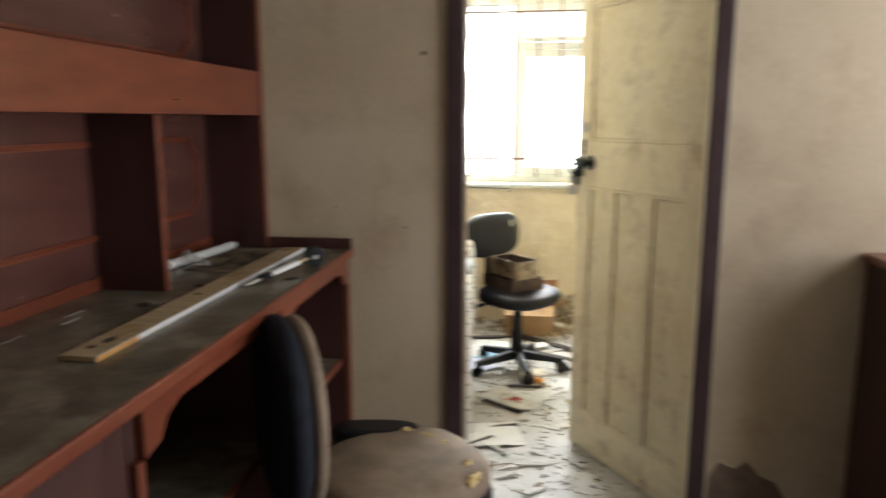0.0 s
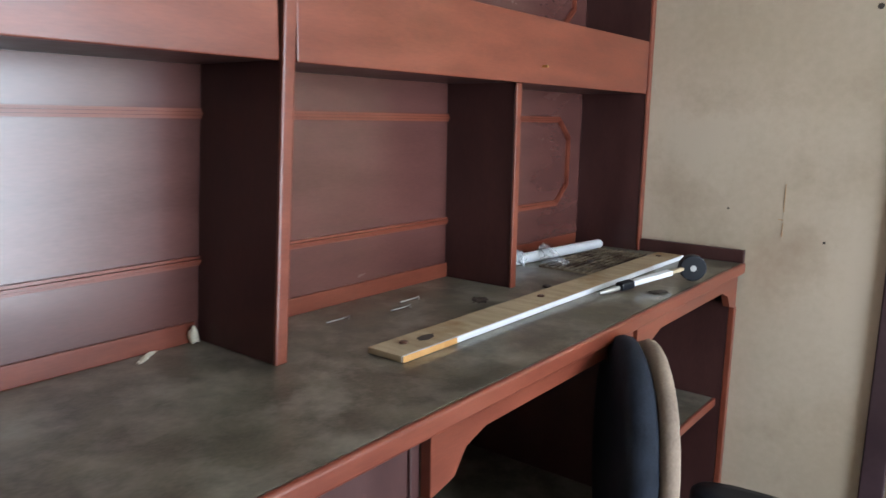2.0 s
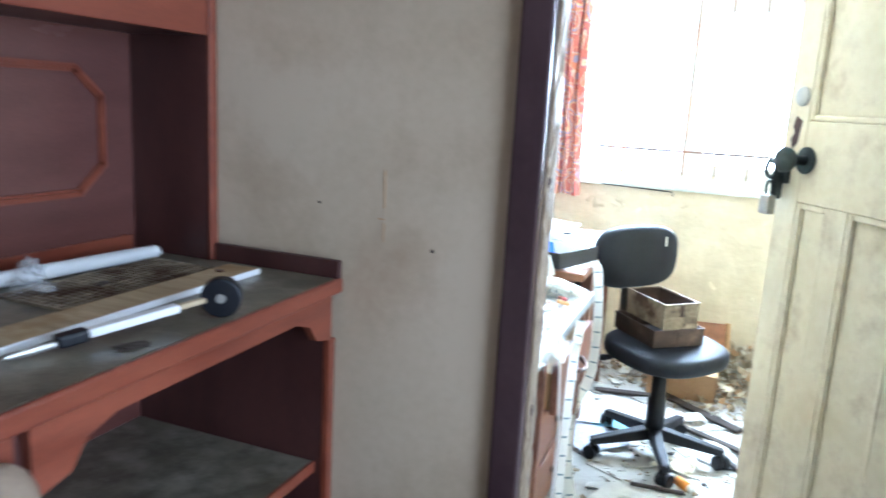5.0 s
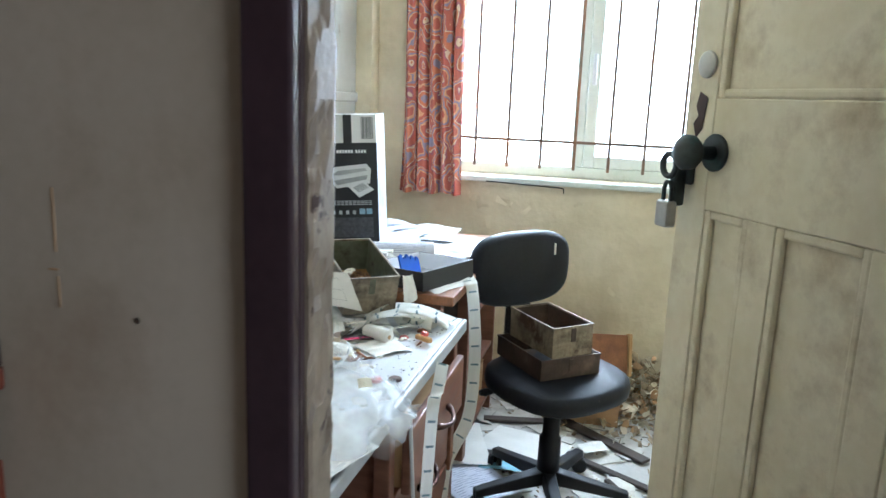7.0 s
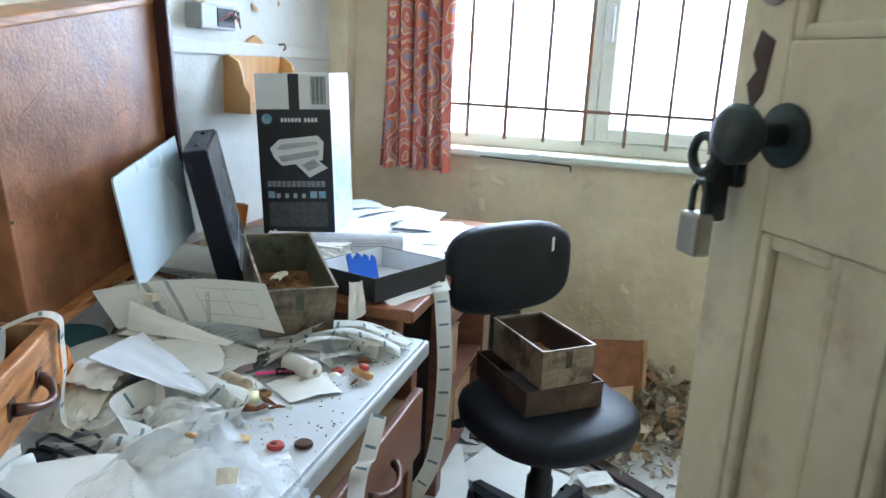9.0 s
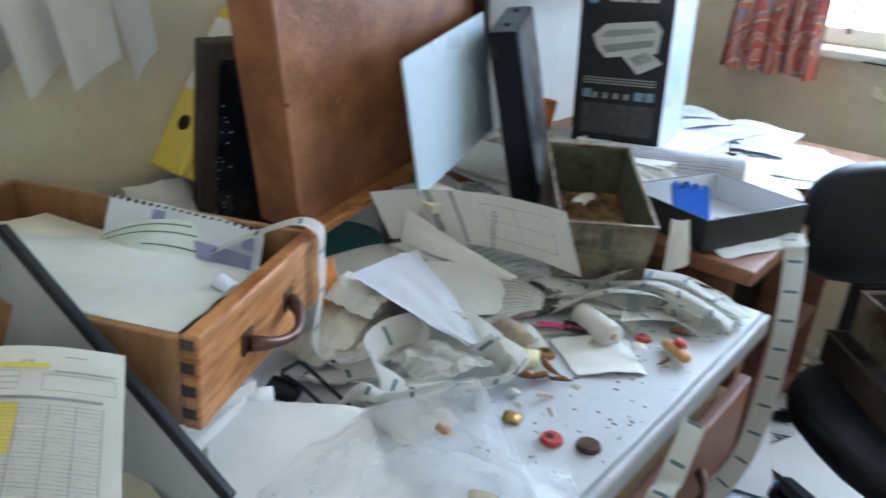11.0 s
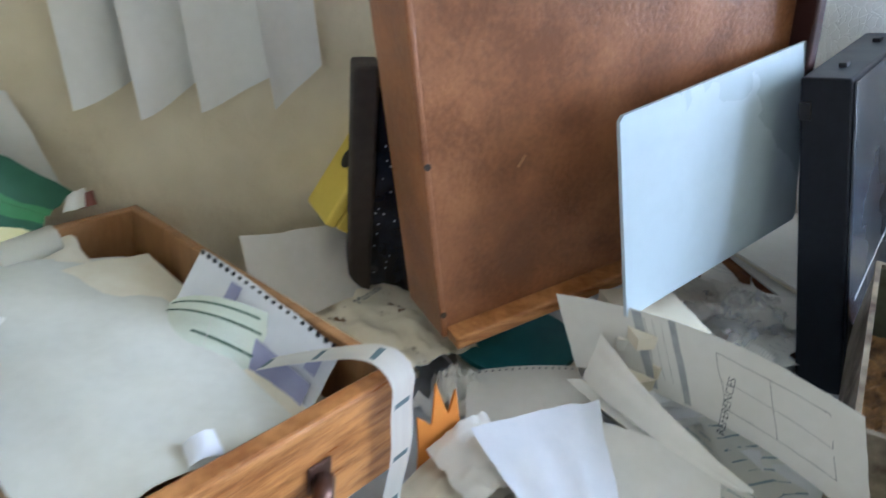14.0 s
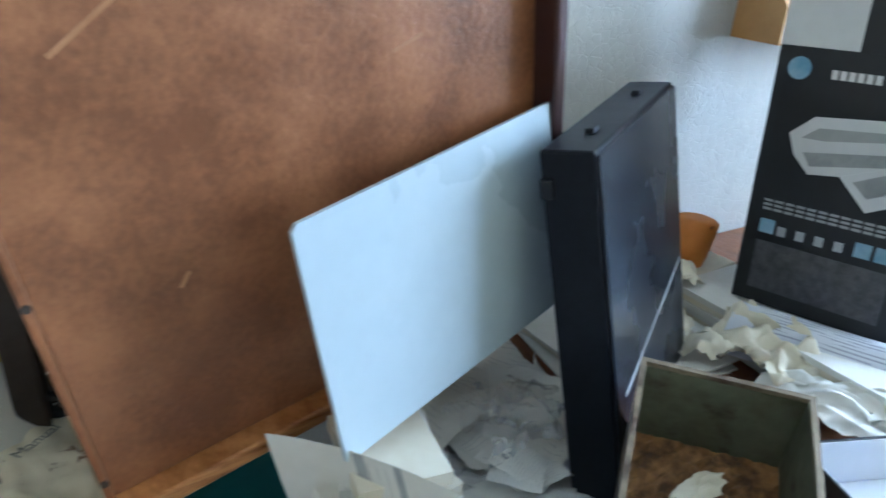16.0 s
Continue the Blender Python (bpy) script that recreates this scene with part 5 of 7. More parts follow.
part("case_lid", skew_box(co + ca * 0.945 + cbv * 0.01 + cc * 0.01, ca * 0.055, cbv * 0.98, cc * 0.98, 0.0012), M_black_gloss, case, "glossy scuffed black lid with painted bluish sheen")
part("ridge", skew_box(co + ca * 1.0 + cbv * 0.1 + cc * 0.30, ca * 0.02, cbv * 0.85 + cc * 0.12, cc * 0.012, 0.0005), M_grey_conduit, case)
for k in (0.2, 0.75):
    part("hinge", skew_box(co + ca * 0.42 + cbv * k + cc * 0.995, ca * 0.16, cbv * 0.06, cc * 0.018, 0.001), M_black, case)
part("catch", skew_box(co + ca * 0.0 - cbv * 0.015 + cc * 0.88, ca * 0.22, cbv * 0.02, cc * 0.05, 0.001), M_black, case)

# ---- printer carton ----
mc = pose(-0.632, 4.503, 0.770, 0, -3.0, 14)
CW, CD, CH = 0.190, 0.28, 0.412
cart = thing("printer_carton", label="black and white printer carton standing on end on papers", category="carton")
M_carton_black = surf("matt_black_print", (0.014, 0.015, 0.018), (0.022, 0.023, 0.027), 8, 0.42, 0.05, 60)
M_carton_white = surf("glossy_white_card", (0.66, 0.67, 0.68), (0.74, 0.75, 0.76), 4, 0.4, 0.06, 60)
part("front", slab((0, 0, 0), (CW, 0.004, 0.324), 0.001, mc), M_carton_black, cart, "matt black printed front")
part("front_band", slab((0, 0.0, 0.324), (CW, 0.004, CH), 0.001, mc), M_carton_white, cart, "white band with a barcode")
part("side", slab((CW - 0.004, 0.004, 0), (CW, CD, CH), 0.001, mc), surf("pale_blue_glossy_card", (0.40, 0.45, 0.54), (0.56, 0.60, 0.66), 14, 0.4, 0.06, 60), cart, "pale glossy printed side")
part("side", slab((0, 0.004, 0), (0.004, CD, CH), 0.001, mc), M_carton_black, cart)
part("back", slab((0.004, CD - 0.004, 0), (CW - 0.004, CD, CH), 0.001, mc), M_carton_white, cart)
part("top_flap", slab((0.004, 0.004, CH - 0.006), (CW - 0.004, CD - 0.004, CH - 0.002), 0.001, mc), M_carton_white, cart)
part("bottom", slab((0.004, 0.004, 0), (CW - 0.004, CD - 0.004, 0.004), 0, mc), M_card, cart)


def print_bar(nm, x0, x1, z0, z1, mat, y=-0.0006, lab=""):
    part(nm, slab((x0, y, z0), (x1, 0.0002, z1), 0, mc), mat, cart, lab)


print_bar("stripe", 0.085, 0.112, 0.324, CH, M_carton_black)
for k in range(11):
    x = 0.142 + 0.0035 * k
    print_bar("barcode_line", x, x + (0.0022 if k % 3 else 0.0012), 0.336, 0.404, M_carton_black)
M_pale_blue = surf("pale_blue_picture", (0.14, 0.30, 0.46), (0.34, 0.48, 0.60), 40, 0.4, 0.02, 60)
part("badge", moved(disc((0.026, 0.0, 0.300), 0.013, -0.0008, "y", 24), mc), M_pale_blue, cart, "round blue badge")
for k, (x0, x1) in enumerate(((0.062, 0.116), (0.122, 0.158))):
    for j in range(6 if k == 0 else 4):
        w = (x1 - x0) / (6 if k == 0 else 4)
        print_bar("title_mark", x0 + w * j, x0 + w * (j + 0.72), 0.292, 0.302, M_carton_white)
bm = bmesh.new()
for pts, mat_ in (([(0.03, 0.225), (0.055, 0.248), (0.155, 0.258), (0.17, 0.24), (0.165, 0.195), (0.06, 0.18), (0.04, 0.20)], M_carton_white), ([(0.045, 0.222), (0.062, 0.236), (0.15, 0.244), (0.158, 0.236), (0.07, 0.222)], M_grey_conduit), ([(0.05, 0.205), (0.158, 0.222), (0.155, 0.208), (0.06, 0.19)], M_grey_band), ([(0.095, 0.185), (0.14, 0.205), (0.178, 0.175), (0.13, 0.150)], M_carton_white), ([(0.11, 0.182), (0.142, 0.198), (0.160, 0.182), (0.128, 0.166)], M_grey_conduit)):
    off = -0.0006 - 0.0003 * (8 - len(pts))
    part("printer_picture", moved(prism(pts, off, 0.0002, "y"), mc), mat_, cart)
bm.free()
for r in range(3):
    for k in range(12):
        print_bar("text_bar", 0.018 + 0.0128 * k, 0.018 + 0.0128 * k + 0.0102, 0.137 - 0.0055 * r, 0.140 - 0.0055 * r, M_grey_conduit)
for k in range(7):
    x = 0.018 + 0.0222 * k
    print_bar("feature_icon", x, x + (0.018 if k in (0, 5, 6) else 0.010), 0.096, 0.114 if k in (0, 5, 6) else 0.108, (M_pale_blue if k in (0, 5, 6) else M_grey_conduit))
print_bar("notice_panel", 0.018, 0.172, 0.02, 0.085, surf("grey_small_print", (0.05, 0.05, 0.055), (0.10, 0.10, 0.11), 90, 0.6, 0.02, 300))
for z in (0.08, 0.16, 0.22, 0.29, 0.36):
    part("side_mark", slab((CW - 0.0002, 0.04, z), (CW + 0.0006, 0.04 + 0.15 * random.random() + 0.04, z + 0.012), 0, mc), M_grey_conduit, cart)
part("side_picture", slab((CW - 0.0002, 0.05, 0.10), (CW + 0.0008, 0.22, 0.19), 0, mc), surf("washed_blue_picture", (0.30, 0.42, 0.60), (0.55, 0.62, 0.72), 9, 0.4, 0.02, 60), cart)

# ---- clutter on the office desk ----
# piles that lift the drawer, the carton and the leaning panel off the desktops
def pile(label, lo, hi, n, seed, material=None, jitter=0.012, turn=8):
    """A loose stack of sheets, each lying a little askew."""
    o = thing("paper_pile", label=label, category="paper pile")
    rnd = random.Random(seed)
    for k in range(n):
        z0 = lo[2] + (hi[2] - lo[2]) * k / n
        z1 = lo[2] + (hi[2] - lo[2]) * (k + 0.93) / n
        cx, cy = (lo[0] + hi[0]) / 2 + rnd.uniform(-jitter, jitter), (lo[1] + hi[1]) / 2 + rnd.uniform(-jitter, jitter)
        w, d = (hi[0] - lo[0]) / 2, (hi[1] - lo[1]) / 2
        part("sheaf", slab((-w, -d, z0), (w, d, z1), 0, pose(cx, cy, 0, 0, 0, rnd.uniform(-turn, turn))), material or rnd.choice((M_paper, M_paper_cream, M_paper)), o)
    return o


mdr = frame_of((-0.343, 3.389, 0.748), (-0.47, 0.883, -0.03), (-0.883, -0.47, 0.032))


def dl(x, y, z):
    return tuple(mdr @ Vector((x, y, z)))


for k, (x, y, s) in enumerate(((0.06, 0.10, 0.07), (0.20, 0.14, 0.06), (0.12, 0.30, 0.08))):
    q = dl(x, y, 0)
    pile("loose stack of old papers holding up the wooden drawer", (q[0] - s, q[1] - s, TZ + 0.001), (q[0] + s, q[1] + s, q[2] - 0.006), 5, k, turn=25)
DL, DD, DHt = 0.285, 0.428, 0.098
drw = thing("loose_oak_drawer", label="loose varnished oak drawer full of papers on the desk", category="drawer")
fr = part("drawer_front", slab((0, 0, 0), (DL, 0.018, DHt), 0.003, mdr), M_oak, drw, "varnished oak front with worn grain")
pull(dl(0.140, -0.001, 0.046), (-0.47, 0.883, -0.03), 0.102, M_bronze, fr)
for x in (0.090, 0.190):
    part("pull_plate", slab((x - 0.011, -0.003, 0.034), (x + 0.011, 0.0, 0.060), 0.003, mdr), M_bronze, fr)
part("side", slab((0, 0.018, 0.002), (0.011, DD, DHt - 0.004), 0.002, mdr), M_drawer_side, drw)
part("side", slab((DL - 0.011, 0.018, 0.002), (DL, DD, DHt - 0.004), 0.002, mdr), M_drawer_side, drw)
part("back", slab((0.011, DD - 0.011, 0.002), (DL - 0.011, DD, DHt - 0.004), 0.002, mdr), M_drawer_side, drw)
part("drawer_bottom", slab((0.011, 0.018, 0.008), (DL - 0.011, DD - 0.011, 0.013), 0, mdr), M_bare_wood, drw)
for k in range(4):
    z = 0.012 + 0.024 * k
    part("dovetail", slab((-0.0006, 0.004, z), (0.004, 0.018, z + 0.011), 0, mdr), M_darkwood, drw)


def dpaper(label, a, b, c, d, bulge=(0, 0, 0), material=None, **kw):
    return paper(label, dl(*a), dl(*b), dl(*c), dl(*d), bulge, material, **kw)


dpaper("large blank off-white envelope lying in the oak drawer", (0.013, 0.028, 0.090), (0.200, 0.026, 0.066), (0.243, 0.386, 0.058), (0.018, 0.395, 0.088), (0, 0, 0.010), M_envelope, rough_amp=0.004, name="envelope", category="envelope")
dpaper("sheet of paper tucked under the envelope in the drawer", (0.02, 0.06, 0.06), (0.25, 0.05, 0.05), (0.26, 0.36, 0.065), (0.03, 0.36, 0.075), (0, 0, 0.006), M_paper_cream, rough_amp=0.006)
GL = (dl(0.230, 0.265, 0.062), dl(0.258, 0.150, 0.090), dl(0.215, 0.100, 0.035), dl(0.165, 0.225, 0.060))
gl = paper("green-ruled computer listing curling in the drawer", *GL, (0.004, -0.004, 0.014), M_green_paper, rough_amp=0.0)
for rr in ((0.06, 0.10, 0.94, 0.125), (0.06, 0.26, 0.96, 0.285), (0.42, 0.54, 0.97, 0.57), (0.50, 0.84, 0.97, 0.87)):
    part("green_rule", patch_bm(*GL, (0.004, -0.004, 0.014), 10, 2, 0.0, rng=rr, lift=0.0008), M_ink_green, gl)
for rr in ((0.55, 0.30, 0.56, 0.95), (0.08, 0.40, 0.9, 0.404), (0.3, 0.47, 0.9, 0.474), (0.5, 0.66, 0.95, 0.664), (0.5, 0.74, 0.95, 0.744)):
    part("thin_rule", patch_bm(*GL, (0.004, -0.004, 0.014), 8, 4, 0.0, rng=rr, lift=0.0008), M_faint, gl)
pf = dpaper("blue-white listing with perforated edge standing in the drawer", (0.200, 0.045, 0.030), (0.205, 0.25, 0.040), (0.271, 0.275, 0.102), (0.269, 0.065, 0.090), (0.0, 0.0, 0.004), M_letter, rough_amp=0.003)
PFQ = (dl(0.200, 0.045, 0.030), dl(0.205, 0.25, 0.040), dl(0.271, 0.275, 0.102), dl(0.269, 0.065, 0.090))
M_violet = surf("violet_print", (0.26, 0.27, 0.46), (0.36, 0.37, 0.56), 20, 0.8, 0.05, 60)
for rr in ((0.05, 0.10, 0.42, 0.55), (0.62, 0.62, 0.70, 0.86), (0.05, 0.62, 0.12, 0.80)):
    part("violet_panel", patch_bm(*PFQ, (0.0, 0.0, 0.004), 6, 6, 0.0, rng=rr, lift=0.0035), M_violet, pf)
for k in range(20):
    y = 0.072 + 0.195 * k / 19
    ob = make("sprocket_hole", slab((0.2665, y - 0.0018, 0.088 + 0.012 * k / 19), (0.2685, y + 0.0018, 0.092 + 0.012 * k / 19), 0, mdr), M_black)
    ob.parent = pf
dpaper("crumpled tissue-like paper in the back of the drawer", (0.12, 0.375, 0.062), (0.205, 0.375, 0.064), (0.205, 0.42, 0.084), (0.12, 0.42, 0.084), (0.0, 0.0, 0.006), M_paper_cream, rough_amp=0.006)
tagged(make("rolled_paper", tube([dl(0.125, 0.402, 0.084), dl(0.185, 0.408, 0.088)], 0.015, 14, False), M_receipt, True), "small roll of printed paper lying in the drawer", "paper roll")
dpaper("small blue-white scrap of tissue in the drawer", (0.105, 0.030, 0.088), (0.130, 0.026, 0.086), (0.134, 0.045, 0.094), (0.112, 0.050, 0.090), (0, 0, 0.004), M_letter, rough_amp=0.0008, nu=8, nv=8)
strip("till roll strip spilling over the front of the oak drawer", [dl(0.225, 0.11, 0.072), dl(0.245, 0.06, 0.098), dl(0.262, 0.018, 0.1135), dl(0.266, -0.008, 0.104), dl(0.267, -0.010, 0.07), dl(0.268, -0.012, 0.03), (-0.462, 3.625, 0.700), (-0.440, 3.628, 0.680), (-0.411, 3.640, 0.676), (-0.385, 3.672, 0.690)], 0.027, (-0.5, 0.8, 0.0))
# papers beyond the drawer
paper("curved blank sheet standing behind the drawer", (-0.730, 3.560, 0.725), (-0.800, 3.700, 0.725), (-0.845, 3.695, 0.796), (-0.764, 3.545, 0.834), (0.008, 0.006, 0.006), M_paper)
pile("loose old papers under the wrapping paper", (-0.79, 3.60, TZ + 0.001), (-0.67, 3.72, 0.706), 4, 61, turn=12)
o = paper("stained cream wrapping paper spread beside the drawer", (-0.600, 3.650, 0.722), (-0.640, 3.782, 0.722), (-0.800, 3.765, 0.716), (-0.845, 3.565, 0.718), (0, 0, 0.012), M_wrap, rough_amp=0.012, freq=13, nu=30, nv=30, name="wrapping_paper")
words("Manual", 0.017, frame_of((-0.735, 3.672, 0.7445), (-0.62, 0.78, 0.0), (-0.78, -0.62, 0.0)), M_ink, o)
wad("torn end of cream wrapping paper beside the tray", (-0.612, 3.752, TZ), (0.030, 0.036, 0.046), M_paper, 2.3, "torn_paper", amp=0.6)
oc = [(0, 0), (0.035, 0), (0.052, 0.028), (0.044, 0.022), (0.045, 0.066), (0.036, 0.050), (0.030, 0.078), (0.022, 0.048), (0.012, 0.060), (0.008, 0.03)]
tagged(make("torn_card", moved(prism(oc, -0.001, 0.001, "z"), frame_of((-0.500, 3.662, 0.672), (-0.25, 0.95, 0.12), (-0.15, 0.05, 1)) @ Matrix.Scale(1.35, 4)), M_orange), "torn bright orange card sticking up", "card")
tl_ = [(0.075 * math.cos(a), 0.075 * math.sin(a)) for a in np.linspace(0, math.tau, 28)[:-1]]
tagged(make("teal_plate", moved(prism(tl_, 0, 0.006, "z"), pose(-0.668, 3.845, 0.7005, 0, 0, 0)), M_teal), "round teal plastic plate lying under papers", "plate")
pile("loose sheets of stationery under the teal plate", (-0.73, 3.78, TZ + 0.001), (-0.60, 3.91, 0.699), 5, 8, turn=10)
wad("crumpled clear and white packaging under the leaning board", (-0.585, 4.03, TZ + 0.001), (0.05, 0.09, 0.045), M_film, 2.7, "plastic_packaging", category="packaging", sub=4, amp=0.5)
wad("crumpled grey paper under the leaning board", (-0.60, 4.00, TZ + 0.001), (0.04, 0.08, 0.045), M_faint, 4.4, sub=4, amp=0.4)
pile("stack of old papers propping the white board", (-0.60, 3.90, TZ + 0.001), (-0.50, 3.98, 0.797), 9, 21, turn=30)
for k in range(9):
    a = random.uniform(0, 180)
    x, y = -0.55 + random.uniform(-0.05, 0.05), 4.11 + random.uniform(-0.03, 0.03)
    m = pose(x, y, 0.672 + 0.006 * k, random.uniform(-14, 14), random.uniform(-14, 14), a)
    paper("torn scrap of printed paper beside the black case", *[tuple(m @ Vector(q)) for q in ((-0.022, -0.03, 0), (0.022, -0.026, 0), (0.02, 0.03, 0), (-0.024, 0.024, 0))], (0, 0, 0.004), M_faint, nu=5, nv=5, name="paper_scrap", group="scraps by the black case")
PQ = ((-0.620, 3.763, 0.708), (-0.586, 3.880, 0.714), (-0.43, 3.85, 0.702), (-0.50, 3.71, 0.700))
pfs = paper("sheet with a perforated edge lying on the desk", *PQ, (0, 0, 0.004), M_paper, rough_amp=0.0)
for k in range(16):
    u0 = 0.04 + 0.06 * k
    part("sprocket_hole", patch_bm(*PQ, (0, 0, 0.004), 2, 2, 0.0, rng=(u0, 0.03, u0 + 0.02, 0.045), lift=0.0008), M_ink, pfs)
rnd = random.Random(31)
for k in range(11):
    x, y = rnd.uniform(-0.69, -0.54), rnd.uniform(4.04, 4.26)
    m = pose(x, y, 0.690 + 0.0035 * k, rnd.uniform(-7, 7), rnd.uniform(-7, 7), rnd.uniform(0, 180))
    w, h = rnd.uniform(0.035, 0.06), rnd.uniform(0.045, 0.075)
    paper("old sheet heaped between the tray and the black case", *[tuple(m @ Vector(q)) for q in ((-w, -h, 0), (w, -h * 0.9, 0), (w * 0.9, h, 0), (-w, h * 0.95, 0))], (0, 0, rnd.uniform(-0.006, 0.012)), rnd.choice((M_paper, M_faint, M_print_blue, M_paper_cream, M_faint)), nu=10, nv=10, rough_amp=0.007, group="sheets heaped under the white board")
wad("crumpled clear film lying under the white board", (-0.60, 4.12, 0.715), (0.05, 0.06, 0.035), M_film, 3.3, "plastic_packaging", category="packaging", amp=0.6)
paper("folded blue-white letter lying on top of the papers", (-0.484, 3.706, 0.752), (-0.494, 3.848, 0.744), (-0.306, 3.772, 0.700), (-0.312, 3.748, 0.697), (0, 0, 0.003), M_letter, rough_amp=0.004)
paper("plain white sheet under the folded letter", (-0.52, 3.80, 0.732), (-0.400, 3.925, 0.716), (-0.325, 3.862, 0.698), (-0.380, 3.755, 0.698), (0, 0, 0.006), M_paper)
# the big printed form leaning up from the desk, and its folded half
fa = ((-0.560, 3.862, 0.735), (-0.294, 3.990, 0.722), (-0.330, 3.984, 0.816), (-0.601, 3.851, 0.803))
fm = paper("large printed form bent upwards on the desk", *fa, (-0.012, 0.016, 0.010), M_paper, nu=22, rough_amp=0.002, seed=3.0, name="printed_form", category="form")
for rr, mm in (((0.40, 0.02, 0.425, 0.97), M_grey_band), ((0.27, 0.04, 0.305, 0.97), M_grey_band), ((0.55, 0.2, 0.552, 0.8), M_ink), ((0.55, 0.2, 0.9, 0.206), M_ink), ((0.55, 0.8, 0.9, 0.806), M_ink), ((0.9, 0.2, 0.902, 0.8), M_ink), ((0.72, 0.2, 0.722, 0.8), M_ink), ((0.55, 0.5, 0.9, 0.505), M_ink), ((0.31, 0.2, 0.312, 0.9), M_ink), ((0.34, 0.2, 0.341, 0.9), M_ink), ((0.37, 0.2, 0.371, 0.9), M_ink)):
    part("ruled_line", patch_bm(*fa, (-0.012, 0.016, 0.010), 4, 10, 0.002, 3.0, rng=rr, lift=0.0012), mm, fm)
words("REFERENCES", 0.0105, frame_of((-0.408, 3.926, 0.748), (-0.10, 0.05, 0.95), (-0.88, -0.42, 0.0)), M_ink, fm)
fb = ((-0.532, 3.852, 0.742), (-0.368, 3.935, 0.704), (-0.372, 3.938, 0.712), (-0.535, 3.868, 0.792))
part("folded_corner", patch_bm(*fb, (0.006, -0.014, 0.004), 16, 12, 0.002, 4.0), M_paper, fm, "lower corner of the form folded over", True)
part("folded_edge", patch_bm((-0.540, 3.838, 0.738), (-0.366, 3.930, 0.700), (-0.368, 3.934, 0.703), (-0.532, 3.851, 0.741), (0.004, -0.006, -0.002), 14, 3, 0.001, 2.0), M_faint, fm, "printed underside of the folded corner", True)
# till rolls and small things
paper("yellowed folded page lying by the drawer", (-0.470, 3.612, 0.690), (-0.545, 3.745, 0.708), (-0.445, 3.756, 0.712), (-0.425, 3.640, 0.684), (0, 0, 0.008), M_paper_cream, rough_amp=0.005, freq=12, nu=26, nv=26)
paper("creased white page folded over the yellowed one", (-0.500, 3.672, 0.722), (-0.525, 3.742, 0.730), (-0.440, 3.752, 0.722), (-0.430, 3.690, 0.712), (0, 0, 0.010), M_paper, rough_amp=0.005, freq=12, nu=24, nv=24)
paper("wrinkled cream scrap under the drawer's end", (-0.495, 3.600, 0.680), (-0.478, 3.655, 0.684), (-0.425, 3.665, 0.676), (-0.432, 3.604, 0.672), (0, 0, 0.012), M_paper_cream, rough_amp=0.006, freq=13, nu=22, nv=22)
paper("torn cream page lying beside the drawer", (-0.50, 3.66, 0.685), (-0.46, 3.75, 0.695), (-0.375, 3.745, 0.675), (-0.41, 3.64, 0.672), (0, 0, 0.010), M_paper_cream, rough_amp=0.009, freq=11, nu=24, nv=24)
paper("torn white page with ragged edge by the drawer", (-0.455, 3.64, 0.678), (-0.43, 3.72, 0.68), (-0.37, 3.72, 0.672), (-0.40, 3.63, 0.67), (0, 0, 0.008), M_paper, rough_amp=0.008, freq=10, nu=24, nv=24)
paper("thin translucent till paper crumpled in a hollow heap", (-0.375, 3.672, 0.684), (-0.340, 3.770, 0.686), (-0.268, 3.760, 0.682), (-0.300, 3.660, 0.680), (0, 0, 0.012), M_wrap_thin, rough_amp=0.008, freq=14, nu=34, nv=34, name="till_paper")
for pts, w, sd in (([(-0.345, 3.548, 0.676), (-0.346, 3.590, 0.694), (-0.318, 3.612, 0.684), (-0.288, 3.655, 0.690), (-0.268, 3.700, 0.686), (-0.238, 3.742, 0.690), (-0.252, 3.778, 0.690), (-0.292, 3.784, 0.692)], 0.036, (0.35, -0.25, 0.9)),
                   ([(-0.292, 3.784, 0.692), (-0.344, 3.780, 0.700), (-0.392, 3.722, 0.702), (-0.394, 3.662, 0.700), (-0.356, 3.630, 0.694), (-0.318, 3.632, 0.682)], 0.040, (-0.45, 0.15, 0.9)),
                   ([(-0.440, 3.585, 0.672), (-0.412, 3.606, 0.673), (-0.388, 3.640, 0.678), (-0.370, 3.652, 0.682)], 0.036, (0.6, -0.5, 0.2)),
                   ([(-0.296, 3.925, 0.690), (-0.268, 4.005, 0.700), (-0.232, 4.072, 0.704), (-0.172, 4.088, 0.700), (-0.095, 4.083, 0.682)], 0.038, (0.55, -0.25, 0.75)),
                   ([(-0.300, 4.020, 0.690), (-0.255, 4.092, 0.708), (-0.190, 4.126, 0.706), (-0.140, 4.118, 0.698), (-0.092, 4.140, 0.678)], 0.036, (0.2, -0.5, 0.8)),
                   ([(-0.285, 3.955, 0.678), (-0.232, 3.982, 0.682), (-0.180, 4.040, 0.684), (-0.130, 4.048, 0.676)], 0.040, (0.6, -0.5, 0.35))):
    strip("wide creased loop of printed till roll on the desk", pts, w, sd, M_till, twist=0.35)
